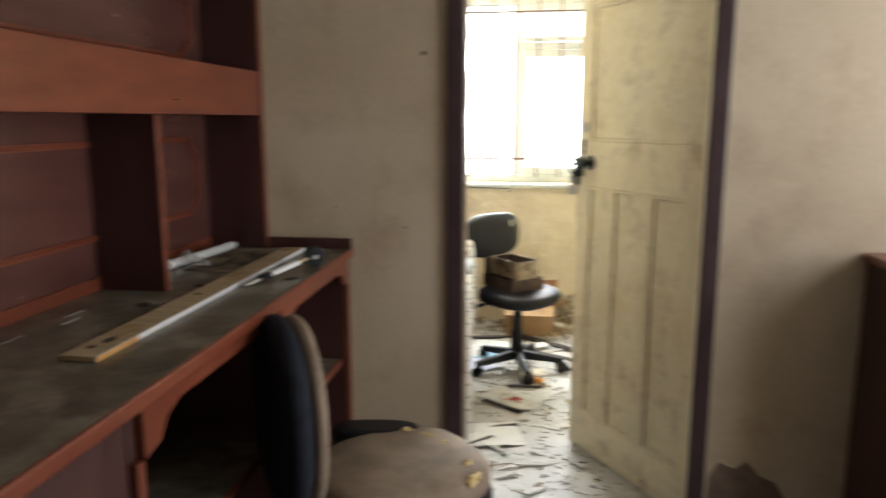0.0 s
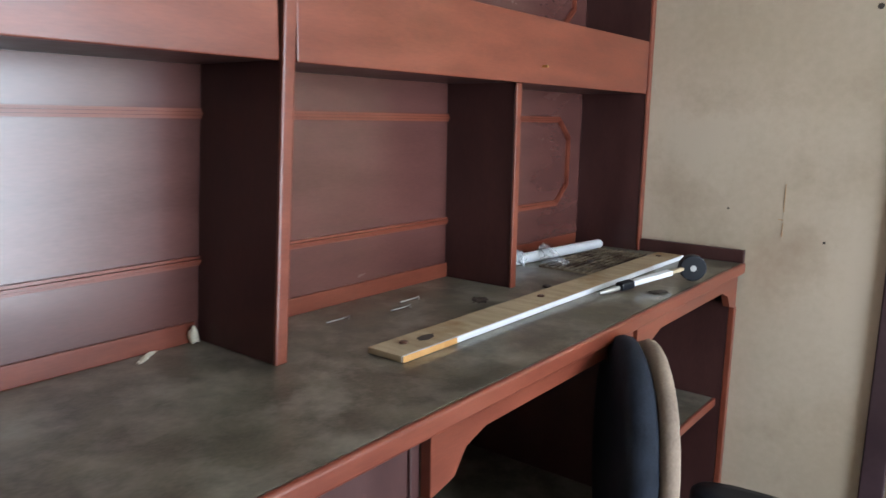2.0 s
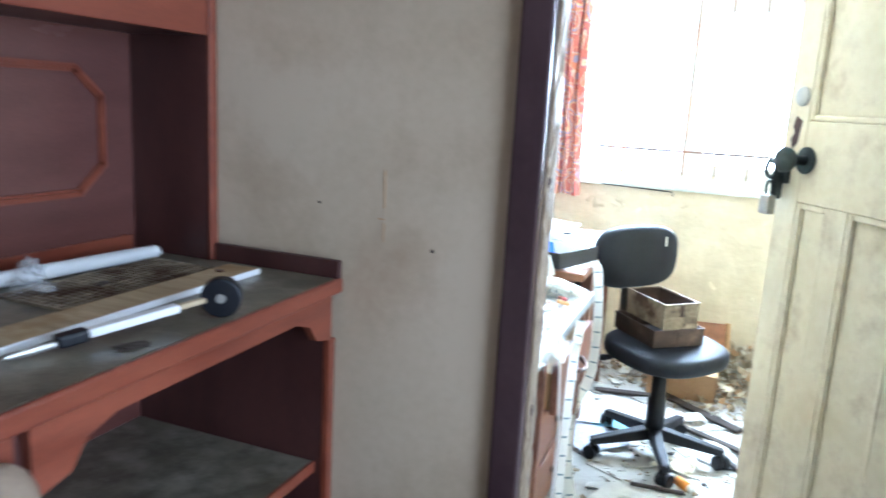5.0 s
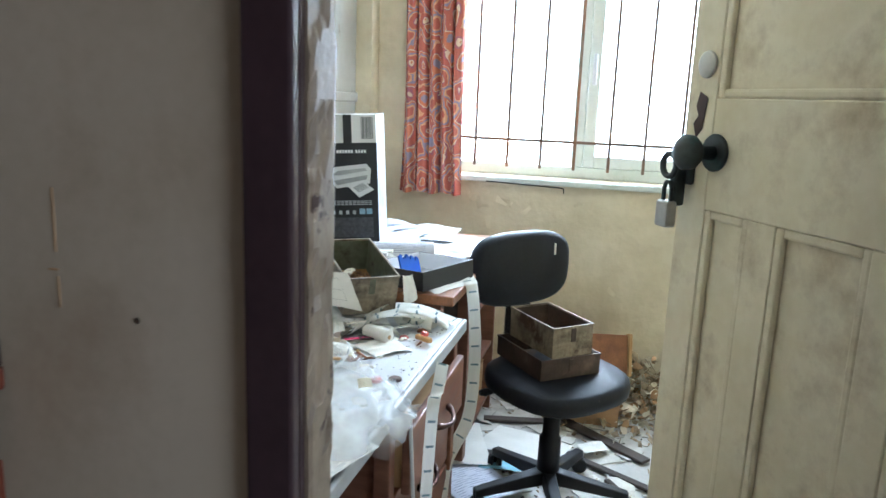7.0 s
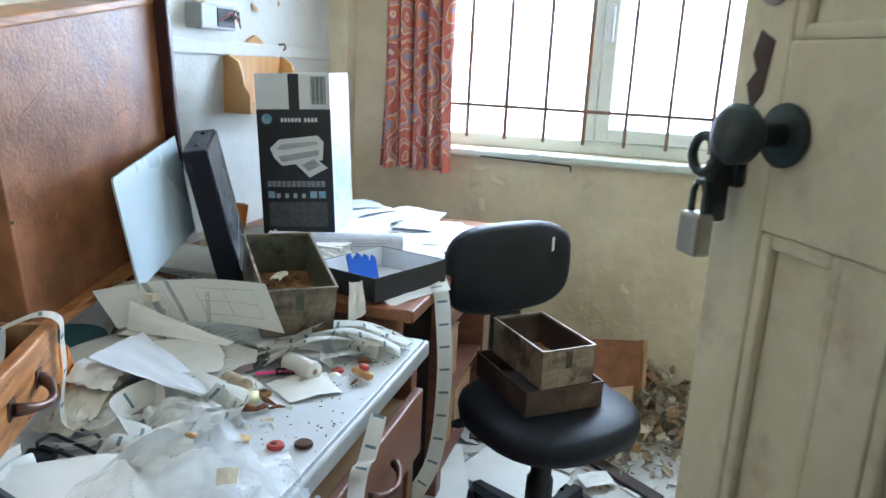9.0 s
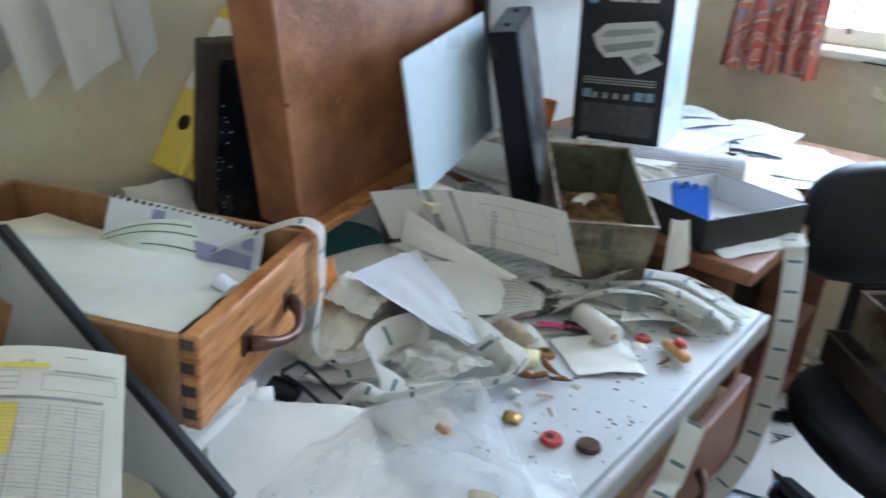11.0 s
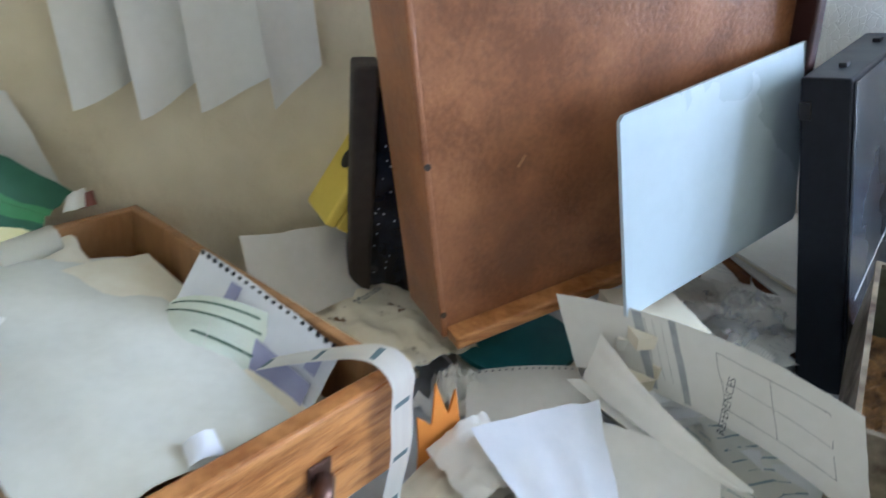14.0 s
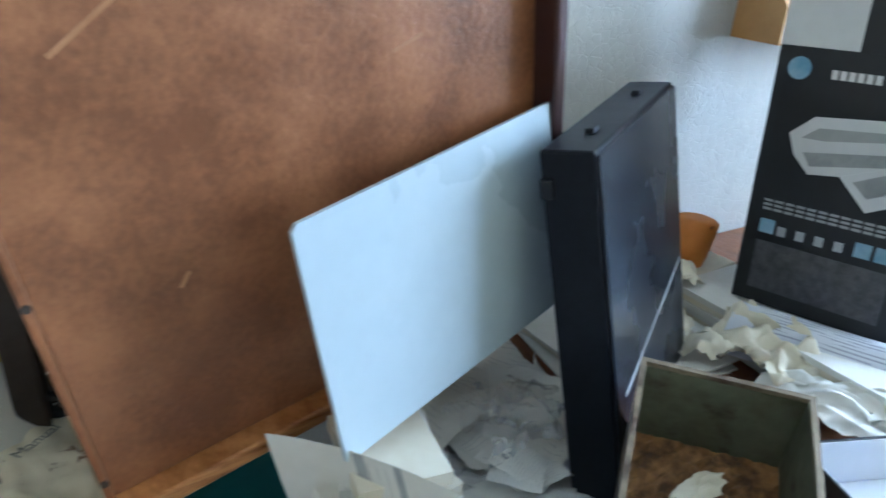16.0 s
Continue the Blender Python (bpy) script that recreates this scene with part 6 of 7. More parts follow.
for pts, w in (([(-0.43, 3.58, 0.672), (-0.39, 3.60, 0.676), (-0.36, 3.66, 0.675), (-0.37, 3.72, 0.69), (-0.40, 3.74, 0.70)], 0.04), ([(-0.34, 3.60, 0.672), (-0.30, 3.63, 0.70), (-0.265, 3.68, 0.705), (-0.25, 3.74, 0.69), (-0.28, 3.78, 0.674), (-0.31, 3.77, 0.70)], 0.036), ([(-0.33, 4.03, 0.685), (-0.27, 4.05, 0.70), (-0.22, 4.10, 0.705), (-0.16, 4.12, 0.70), (-0.11, 4.11, 0.676)], 0.032), ([(-0.30, 3.98, 0.68), (-0.25, 4.0, 0.712), (-0.20, 4.06, 0.70), (-0.14, 4.07, 0.69), (-0.10, 4.14, 0.674)], 0.032), ([(-0.36, 3.93, 0.675), (-0.29, 3.99, 0.69), (-0.23, 4.02, 0.682), (-0.20, 3.98, 0.676)], 0.04), ([(-0.28, 4.10, 0.68), (-0.22, 4.15, 0.70), (-0.15, 4.17, 0.69), (-0.11, 4.16, 0.674)], 0.04)):
    strip("creased strip of printed till roll on the desk", pts, w, (0.3, -0.5, 0.75), twist=0.9)
tangle("flattened clump of till roll near the desk edge", (-0.175, 4.10, TZ), (0.065, 0.07, 0.026), 3, 0.042, 8)
wad("dull grey-green cloth scrap under the tin", (-0.325, 3.985, TZ), (0.03, 0.05, 0.026), M_desk_top, 9.1, "cloth_scrap", category="cloth", amp=0.5)
bk_ = thing("receipt_book", label="small pink-edged receipt book with printed top sheet", category="book")
mbk = frame_of((-0.375, 3.835, 0.667), (0.47, 0.88, 0), (-0.88, 0.47, 0.08))
part("pages", slab((0, 0, 0), (0.105, 0.05, 0.022), 0.001, mbk), surf("pink_paper_edges", (0.58, 0.46, 0.44), (0.68, 0.57, 0.55), 40, 0.8, 0.1, 200), bk_)
part("top_sheet", moved(patch_bm((-0.002, -0.006, 0.0225), (0.11, -0.01, 0.0228), (0.10, 0.052, 0.030), (0, 0.052, 0.0235), (0, 0, 0.004), 8, 8, 0.002), mbk), M_receipt, bk_)
for nm, lab, p, ax, r, h, mt_ in (("cork_spool", "weathered tan cork-like spool lying on the desk", (-0.322, 3.838, TZ + 0.019), (0.55, -0.2, 0), 0.019, 0.048, surf("weathered_cork", (0.30, 0.24, 0.16), (0.42, 0.35, 0.25), 30, 0.9, 0.6, 120)), ("paper_roll", "small white till roll lying on the desk", (-0.270, 3.958, TZ + 0.018), (0.94, -0.36, 0.0), 0.018, 0.072, M_paper)):
    d = Vector(ax).normalized()
    o = thing(nm, label=lab, category="roll")
    q0 = Vector(p)
    bm = tube([q0, q0 + d * 0.002, q0 + d * (h - 0.002), q0 + d * h], r, 20, True, [r * 0.93, r, r, r * 0.93])
    part("roll_body", bm, mt_, o, "", True)
    part("core", tube([q0 + d * (h - 0.0005), q0 + d * (h + 0.0008)], r * 0.3, 12), M_card, o)
paper("printed slip lying over the receipt book", (-0.405, 3.930, 0.704), (-0.322, 3.940, 0.700), (-0.305, 3.905, 0.694), (-0.335, 3.800, 0.692), (0, 0, 0.008), M_till, rough_amp=0.004, nu=18, nv=18, name="printed_slip")
paper("small white card lying on the desk", (-0.275, 3.885, 0.669), (-0.205, 3.965, 0.670), (-0.135, 3.905, 0.668), (-0.20, 3.835, 0.668), (0, 0, 0.004), M_paper, name="card", category="card")
paper("cream price label lying on the desk", (-0.325, 3.885, 0.668), (-0.26, 3.96, 0.670), (-0.235, 3.94, 0.669), (-0.30, 3.87, 0.668), (0, 0, 0.003), M_receipt, name="card", category="card")
paper("green card scrap under the receipt book", (-0.372, 3.80, 0.667), (-0.33, 3.86, 0.668), (-0.31, 3.845, 0.668), (-0.345, 3.795, 0.667), (0, 0, 0.004), M_green_l, name="card", category="card")
pn = thing("pink_tag", label="pink and black printed tag lying on the desk", category="tag")
part("ribbon", slab((0, 0, 0), (0.045, 0.010, 0.0015), 0, pose(-0.300, 3.892, TZ + 0.012, 0, 0, 33)), M_pink, pn)
part("tag_card", slab((0, 0, 0), (0.034, 0.026, 0.0018), 0, pose(-0.268, 3.908, TZ + 0.012, 0, 3, 30)), M_black, pn)
words("HEN", 0.013, pose(-0.262, 3.914, TZ + 0.0155, 0, 3, 30), M_pink, pn)
for lab, cat, p, r, mt_ in (("brown-red wax cap lying on the desk", "cap", (-0.288, 3.80), 0.013, M_red), ("tarnished brass bottle cap on the desk", "bottle cap", (-0.258, 3.848), 0.014, M_brass), ("red bottle cap lying on the desk", "bottle cap", (-0.154, 3.703), 0.013, M_red), ("tarnished bottle cap near the desk edge", "bottle cap", (-0.118, 3.722), 0.014, M_bronze), ("red plastic ring on the desk", "cap", (-0.182, 3.985), 0.011, M_red)):
    cap = thing("bottle_cap", (p[0], p[1], TZ + 0.0008), p[0] * 900, lab, cat)
    ring = [(r * (1.0 if q % 2 else 0.90) * math.cos(q * math.tau / 42), r * (1.0 if q % 2 else 0.90) * math.sin(q * math.tau / 42)) for q in range(42)]
    part("skirt", prism(ring, 0.0, 0.0045, "z"), mt_, cap)
    part("crown", disc((0, 0, 0.0045), r * 0.86, 0.0016, "z", 20, 0.0006), mt_, cap)
    part("rust_spot", disc((r * 0.2, -r * 0.1, 0.0061), r * 0.4, 0.0003, "z", 9), M_bronze, cap)
lg = thing("yellow_lighter", label="worn yellow and orange plastic lighter on the desk", category="lighter")
part("body", slab((0, 0, 0), (0.05, 0.016, 0.013), 0.005, pose(-0.155, 3.980, TZ + 0.004, 0, 0, -28)), M_pine, lg)
part("cap", slab((0.0, 0.002, 0), (0.018, 0.014, 0.011), 0.003, pose(-0.140, 3.978, TZ + 0.015, 0, 0, -28)), M_red, lg)
wad("yellow waxy scrap lying on the desk", (-0.262, 3.812, TZ), (0.014, 0.018, 0.012), M_lemon, 3.1, "wax_scrap", category="scrap", sub=2)
M_pod = surf("glossy_red_brown_husk", (0.085, 0.025, 0.010), (0.30, 0.115, 0.035), 60, 0.32, 0.3, 160)


def pod(label, x, y, turn, length, r, rise=0.008):
    """A dried curved husk, tapered at both ends, with a thin stalk."""
    o = thing("dried_husk", (x, y, TZ + 0.0005), turn, label, "husk", "dried husks on the desk")
    pts = [(length * (u - 0.5), 0.35 * length * (u - 0.5) ** 2 * 4, r * 0.8 + rise * math.sin(math.pi * u)) for u in np.linspace(0, 1, 9)]
    part("husk_body", tube(pts, r, 10, True, [r * 0.25, r * 0.7, r, r * 0.95, r * 1.05, r, r * 0.85, r * 0.6, r * 0.2]), M_pod, o, "", True)
    part("stalk", tube([pts[-1], (length * 0.62, 0.5 * length, 0.004), (length * 0.8, 0.52 * length, 0.003)], 0.0009, 5), M_darkwood, o)


for x, y, a, ln, r in ((-0.246, 3.775, 20, 0.042, 0.0065), (-0.226, 3.792, 65, 0.038, 0.0045), (-0.236, 3.815, -30, 0.036, 0.005), (-0.148, 4.028, 10, 0.030, 0.0055), (-0.268, 3.800, 110, 0.028, 0.006), (-0.205, 3.803, 35, 0.030, 0.003), (-0.128, 3.945, 80, 0.020, 0.0025)):
    pod("curled red-brown dried husk lying on the desk", x, y, a, ln, r)
wad("crinkled gold foil scrap on the desk", (-0.209, 3.704, TZ), (0.010, 0.012, 0.003), M_brass, 4.1, "foil_scrap", category="foil", sub=2, amp=0.7)
st = thing("wire_stand", label="black wire frame stand lying on the desk", category="wire stand")
part("head", slab((-0.02, -0.014, 0), (0.02, 0.014, 0.016), 0.005, pose(-0.425, 3.542, TZ + 0.006, 0, 10, 30)), M_black, st)
part("wire", tube([(-0.428, 3.545, 0.690), (-0.439, 3.554, 0.692), (-0.442, 3.580, 0.691), (-0.434, 3.583, 0.690), (-0.343, 3.577, 0.676)], 0.0028, 6), M_black, st)
part("wire", tube([(-0.430, 3.552, 0.690), (-0.40, 3.554, 0.686), (-0.340, 3.554, 0.674)], 0.0028, 6), M_black, st)
tagged(make("tape_roll", tube([(-0.432, 3.468, TZ + 0.02), (-0.404, 3.514, TZ + 0.02)], 0.019, 18), M_paper, True), "short white paper roll beside the drawer", "roll")
paper("large white sheet on the near desk edge", (-0.44, 3.448, 0.70), (-0.318, 3.575, 0.690), (-0.20, 3.505, 0.675), (-0.30, 3.37, 0.69), (0, 0, 0.006), M_paper, rough_amp=0.002)
paper("white sheet with faint pink print under the plastic bag", (-0.33, 3.37, 0.68), (-0.22, 3.53, 0.676), (-0.08, 3.46, 0.672), (-0.20, 3.28, 0.674), (0, 0, 0.004), printed("faint_pink_print", (0.62, 0.46, 0.46), 22, 0.3, 5), rough_amp=0.002)
paper("printed listing hanging over the desk edge", (-0.26, 3.26, 0.673), (-0.15, 3.47, 0.676), (-0.045, 3.42, 0.672), (-0.10, 3.20, 0.672), (0, 0, 0.006), M_print, rough_amp=0.002)
rnd = random.Random(5)
for k in range(26):
    x, y = rnd.uniform(-0.5, -0.16), rnd.uniform(3.62, 4.12)
    m = pose(x, y, TZ + 0.002 + 0.0009 * k, rnd.uniform(-3, 3), rnd.uniform(-3, 3), rnd.uniform(0, 180))
    w, h = rnd.uniform(0.02, 0.06), rnd.uniform(0.03, 0.09)
    flatness = 0.005
    if x > -0.27:
        w, h, flatness = w * 0.16, h * 0.12, 0.0008
    paper("loose scrap of paper lying on the desk", *[tuple(m @ Vector(q)) for q in ((-w, -h, 0), (w, -h, 0), (w, h, 0), (-w, h, 0))], (0, 0, 0.004), rnd.choice((M_paper, M_paper_cream, M_receipt, M_faint, M_paper)), nu=8, nv=8, rough_amp=flatness, name="paper_scrap", group="loose scraps on the desk")
bm = bmesh.new()
for k in range(230):
    x, y = TX - 0.02 - abs(rnd.gauss(0, 0.16)), rnd.uniform(3.3, 4.19)
    s = rnd.uniform(0.0007, 0.0024)
    bm_box(bm, (-s, -s * 0.4, 0), (s, s * 0.4, 0.0012), pose(x, y, TZ, 0, 0, rnd.uniform(0, 180)))
tagged(make("desk_crumbs", bm, M_darkwood), "dark crumbs and droppings scattered over the desktop", "crumbs", "", "stuff")


def bag_bm(apex, base, size, seed, rings=34, spokes=88):
    """A polythene bag standing up to a soft point, with flat creased facets."""
    bm = bmesh.new()
    ax, bx = Vector(apex), Vector(base)
    top = bm.verts.new(ax)
    rows = []
    for j in range(1, rings + 1):
        s, row = j / rings, []
        for i in range(spokes):
            a = math.tau * i / spokes
            q = Vector((math.cos(a) * 1.2, math.sin(a) * 1.2, seed))
            foot = bx + Vector((math.cos(a) * size[0], math.sin(a) * size[1], 0)) * (1 + 0.25 * noise.noise(q * 1.5))
            p = ax.lerp(foot, s)
            p.z = bx.z + (ax.z - bx.z) * (1 - s) ** (0.92 + 0.25 * noise.noise(q))
            flat = Vector((p.x, p.y, seed))
            fold = 1 - 2.6 * abs(noise.noise(flat * 11)) + 0.45 * (1 - 2.6 * abs(noise.noise(flat * 24 + Vector((3, 7, 1)))))
            p.z += 0.007 * fold * math.sin(math.pi * min(1, s * 1.05)) + 0.003 * noise.noise(p * 45)
            p.x += 0.012 * noise.noise(flat * 9 + Vector((5, 2, 8)))
            p.y += 0.012 * noise.noise(flat * 9 + Vector((1, 6, 3)))
            p.z = max(bx.z - 0.008, p.z)
            row.append(bm.verts.new(p))
        rows.append(row)
    for i in range(spokes):
        k = (i + 1) % spokes
        bm.faces.new((top, rows[0][i], rows[0][k]))
        for j in range(rings - 1):
            bm.faces.new((rows[j][i], rows[j + 1][i], rows[j + 1][k], rows[j][k]))
    return bm


bag = thing("plastic_bag", label="crumpled clear polythene bag slumped on the desk corner", category="plastic bag")
part("bag_body", bag_bm((-0.185, 3.590, 0.790), (-0.175, 3.475, TZ + 0.012), (0.155, 0.135), 2.0), M_film, bag, "", True)
part("bag_skirt", patch_bm((-0.20, 3.42, 0.70), (-0.10, 3.64, 0.70), (-0.035, 3.60, 0.645), (-0.02, 3.40, 0.655), (0.02, 0, 0.05), rough_amp=0.02, seed=3.0, freq=16), M_film, bag, "loose skirt of the bag over the desk edge", True)
part("tape_patch", patch_bm((-0.118, 3.500, 0.752), (-0.096, 3.512, 0.752), (-0.086, 3.494, 0.742), (-0.108, 3.482, 0.742), (0, 0, 0.002), 4, 4, 0.001), M_paper_cream, bag, "small square of yellowed tape")
wad("small brown dried leaf on the plastic bag", (-0.165, 3.520, 0.775), (0.005, 0.008, 0.003), M_card, 1.4, "dried_leaf", category="leaf", sub=2)

# ---- box file, form, poster and pinned sheets at the desk's near end ----
bf = thing("box_file", label="open black and grey box file lying on papers", category="box file")
w0, w1 = Vector((-0.505, 3.318, 0.905)), Vector((-0.262, 3.352, 0.765))
wd = (w1 - w0).normalized()
wdown = Vector((-0.10, -0.16, -0.98))
mwf = frame_of(w0, wd, wdown)
part("side_wall", slab((-0.02, 0, -0.003), (0.30, 0.115, 0.004), 0.001, mwf), M_grey_conduit, bf, "grey paper-lined side wall")
part("edge_trim", slab((-0.021, -0.004, -0.004), (0.301, 0.006, 0.006), 0.002, mwf), M_black, bf, "black bound edge")
bq = [(-0.64, 3.10, 0.792), (-0.600, 3.315, 0.798), (-0.452, 3.312, 0.800), (-0.430, 3.12, 0.796)]
part("bed", patch_bm(*bq, (0, 0, 0.004), 8, 8, 0.001), M_black, bf, "black inner panel")
lt0, lt1 = Vector((-0.588, 3.108, 0.815)), Vector((-0.519, 3.289, 0.913))
lb0, lb1 = Vector((-0.540, 3.110, 0.800)), Vector((-0.527, 3.307, 0.858))
part("lid_lining", patch_bm(lt0, lt1, lb1, lb0, (0.010, 0.002, -0.004), 12, 8, 0.002, 1.0), M_paper, bf, "white paper lining of the lid", True)
part("lid", skew_box(lt0 + Vector((-0.010, 0.004, -0.004)), lt1 - lt0, (0.009, -0.002, 0.006), (-0.003, 0.002, -0.012), 0.001), M_black, bf, "black lid edge")
part("lid_end", skew_box(lt1, lb1 - lt1, (0.004, 0.004, 0.001), (-0.003, 0.006, 0.001), 0.001), M_black, bf)
part("lid_back", patch_bm(lt0 + Vector((-0.012, 0.004, -0.006)), lt1 + Vector((-0.012, 0.006, -0.006)), lb1 + Vector((-0.020, 0.012, -0.01)), lb0 + Vector((-0.03, 0.01, -0.01)), (0, 0, 0), 4, 4, 0.0), M_black, bf)
pile("pile of papers under the open box file", (-0.63, 3.13, TZ + 0.001), (-0.43, 3.30, 0.788), 8, 4, turn=6)
pile("pile of papers at the near end of the desk", (-0.36, 3.15, TZ + 0.001), (-0.20, 3.32, 0.735), 7, 14, turn=10)
FQ = ((-0.368, 3.150, 0.790), (-0.252, 3.270, 0.788), (-0.345, 3.331, 0.855), (-0.430, 3.223, 0.854))
form = paper("printed order form with yellow highlighter bands on the box file", *FQ, (-0.012, -0.012, 0.014), M_paper, nu=18, nv=18, rough_amp=0.0, name="order_form", category="form")


def on_form(nm, rr, mt_, lift=0.0009):
    part(nm, patch_bm(*FQ, (-0.012, -0.012, 0.014), max(2, int(18 * (rr[2] - rr[0]))), max(2, int(18 * (rr[3] - rr[1]))), 0.0, rng=rr, lift=lift), mt_, form)


on_form("highlight_band", (0.02, 0.845, 0.72, 0.88), M_highlight)
on_form("highlight_band", (0.50, 0.30, 0.62, 0.62), M_highlight)
on_form("highlight_band", (0.44, 0.02, 0.56, 0.24), M_highlight)
for k in range(24):
    v = 0.04 + 0.0245 * k
    on_form("ruled_line", (0.02, v, 0.93, v + 0.003), M_grey_band, 0.0013)
for x in (0.02, 0.2, 0.34, 0.48, 0.62, 0.74, 0.84, 0.93):
    on_form("ruled_line", (x, 0.02, x + 0.004, 0.615), M_grey_band, 0.0013)
for rr in ((0.02, 0.64, 0.93, 0.66), (0.02, 0.70, 0.60, 0.705), (0.02, 0.74, 0.60, 0.745), (0.02, 0.78, 0.60, 0.785), (0.02, 0.82, 0.60, 0.824), (0.60, 0.70, 0.603, 0.824), (0.70, 0.70, 0.703, 0.80), (0.97, 0.70, 0.973, 0.80), (0.70, 0.70, 0.97, 0.704), (0.70, 0.80, 0.97, 0.804), (0.78, 0.92, 0.86, 0.928), (0.74, 0.82, 0.97, 0.832)):
    on_form("ruled_line", rr, M_grey_band, 0.0013)
rnd = random.Random(9)
for r in range(16):
    for c0, c1 in ((0.63, 0.73), (0.75, 0.83), (0.85, 0.92)):
        v = 0.046 + 0.034 * r
        on_form("text_bar", (c0, v + 0.006, c0 + (c1 - c0) * rnd.uniform(0.5, 1.0), v + 0.022), M_faint, 0.0013)
a_, b_, d_ = Vector(FQ[3]), Vector(FQ[2]), Vector(FQ[0])
words("FOR ESS USE ONLY", 0.0078, frame_of(a_.lerp(b_, 0.16).lerp(d_.lerp(Vector(FQ[1]), 0.16), 0.145) + Vector((-0.008, -0.008, 0.0135)), b_ - a_, a_ - d_), M_ink, form)
paper("bent white sheet standing beside the order form", (-0.455, 3.125, 0.76), (-0.40, 3.15, 0.76), (-0.435, 3.215, 0.885), (-0.50, 3.15, 0.88), (0.02, -0.01, 0), M_paper)
paper("white sheet lying across the drawer's back corner", (-0.575, 3.10, 0.855), (-0.545, 3.325, 0.860), (-0.590, 3.350, 0.867), (-0.660, 3.10, 0.890), (0, 0, 0.006), M_paper)
GQ = ((-0.660, 3.105, 0.800), (-0.770, 3.322, 0.830), (-0.805, 3.386, 0.883), (-0.830, 3.120, 0.928))
po = thing("green_poster", label="green and lemon printed plastic sack slumped against the wall", category="plastic sack")
for rr, mt_ in (((0, 0, 1, 0.44), M_lemon), ((0, 0.44, 1, 0.54), M_green_d), ((0, 0.54, 1, 0.74), M_green_l), ((0, 0.74, 1, 1), M_green_d)):
    part("colour_band", patch_bm(*GQ, (0.03, 0.0, 0.062), 22, 8, 0.014, 2.0, rng=rr), mt_, po, "", True)
part("corner_tip", patch_bm((-0.800, 3.375, 0.866), (-0.808, 3.400, 0.868), (-0.818, 3.398, 0.884), (-0.810, 3.382, 0.884), (0.004, 0, 0.002), 6, 6, 0.002), M_paper, po, "white printed corner of the sack", True)
part("corner_print", patch_bm((-0.806, 3.392, 0.866), (-0.810, 3.408, 0.868), (-0.820, 3.405, 0.880), (-0.815, 3.396, 0.880), (0.003, 0, 0.002), 5, 5, 0.001), M_mahog, po, "dark red printed corner", True)
paper("white sheet propped between the sack and the wall", (-0.855, 3.315, 0.87), (-0.845, 3.378, 0.868), (-0.862, 3.338, 0.980), (-0.862, 3.312, 0.985), (0, 0, 0), M_paper)
# sheets pinned on the wall, curling off it at the bottom
for k, (y, w, zb) in enumerate(((3.372, 0.085, 0.972), (3.432, 0.080, 0.958), (3.492, 0.085, 0.960), (3.565, 0.062, 0.966))):
    bm = bmesh.new()
    uvl = bm.loops.layers.uv.new("UVMap")
    rows = []
    for j in range(15):
        q = j / 14
        z = 1.30 - (1.30 - zb) * q
        row = []
        for i in range(9):
            u_ = i / 8
            out = 0.006 + 0.007 * k + q ** 2 * (0.066, 0.050, 0.034, 0.056)[k] * (1 - u_) ** 1.4 + 0.006 * q * math.sin(u_ * 5 + k)
            row.append(bm.verts.new((WX + out, y + w * u_ + 0.030 * q, z + (0.030, 0.038, 0.030, 0.034)[k] * q * u_ ** 1.5)))
        rows.append(row)
    for j in range(14):
        for i in range(8):
            f = bm.faces.new((rows[j][i], rows[j][i + 1], rows[j + 1][i + 1], rows[j + 1][i]))
            for lp, (s_, t_) in zip(f.loops, ((i, j), (i + 1, j), (i + 1, j + 1), (i, j + 1))):
                lp[uvl].uv = (s_ / 8, t_ / 14)
    sh_ = tagged(make("pinned_sheet", bm, M_paper, True), "white sheet pinned on the wall, curling at the bottom", "paper", "sheets pinned on the wall")
    part("pin", tube([(WX, y + w / 2, 1.29), (WX + 0.016 + 0.006 * k, y + w / 2, 1.29)], 0.003, 6), M_steel, sh_)

# ---- on the side desk ----
pile("pile of papers under the printer carton", (-0.70, 4.46, SZ + 0.001), (-0.40, 4.82, 0.768), 6, 30, jitter=0.006, turn=3)
rnd = random.Random(18)
for k in range(9):
    m = pose(-0.24 + rnd.uniform(-0.06, 0.04), 4.78 + rnd.uniform(-0.14, 0.22), SZ + 0.002 + 0.002 * k, rnd.uniform(-1, 1), rnd.uniform(-1, 1), rnd.uniform(0, 180))
    paper("loose printed sheet lying on the side desk", *[tuple(m @ Vector(q)) for q in ((-0.075, -0.1, 0), (0.075, -0.1, 0), (0.075, 0.1, 0), (-0.075, 0.1, 0))], (0, 0, 0.003), rnd.choice((M_print_blue, M_faint, M_paper)), nu=8, nv=8, rough_amp=0.004, group="loose sheets on the side desk")
rnd = random.Random(12)
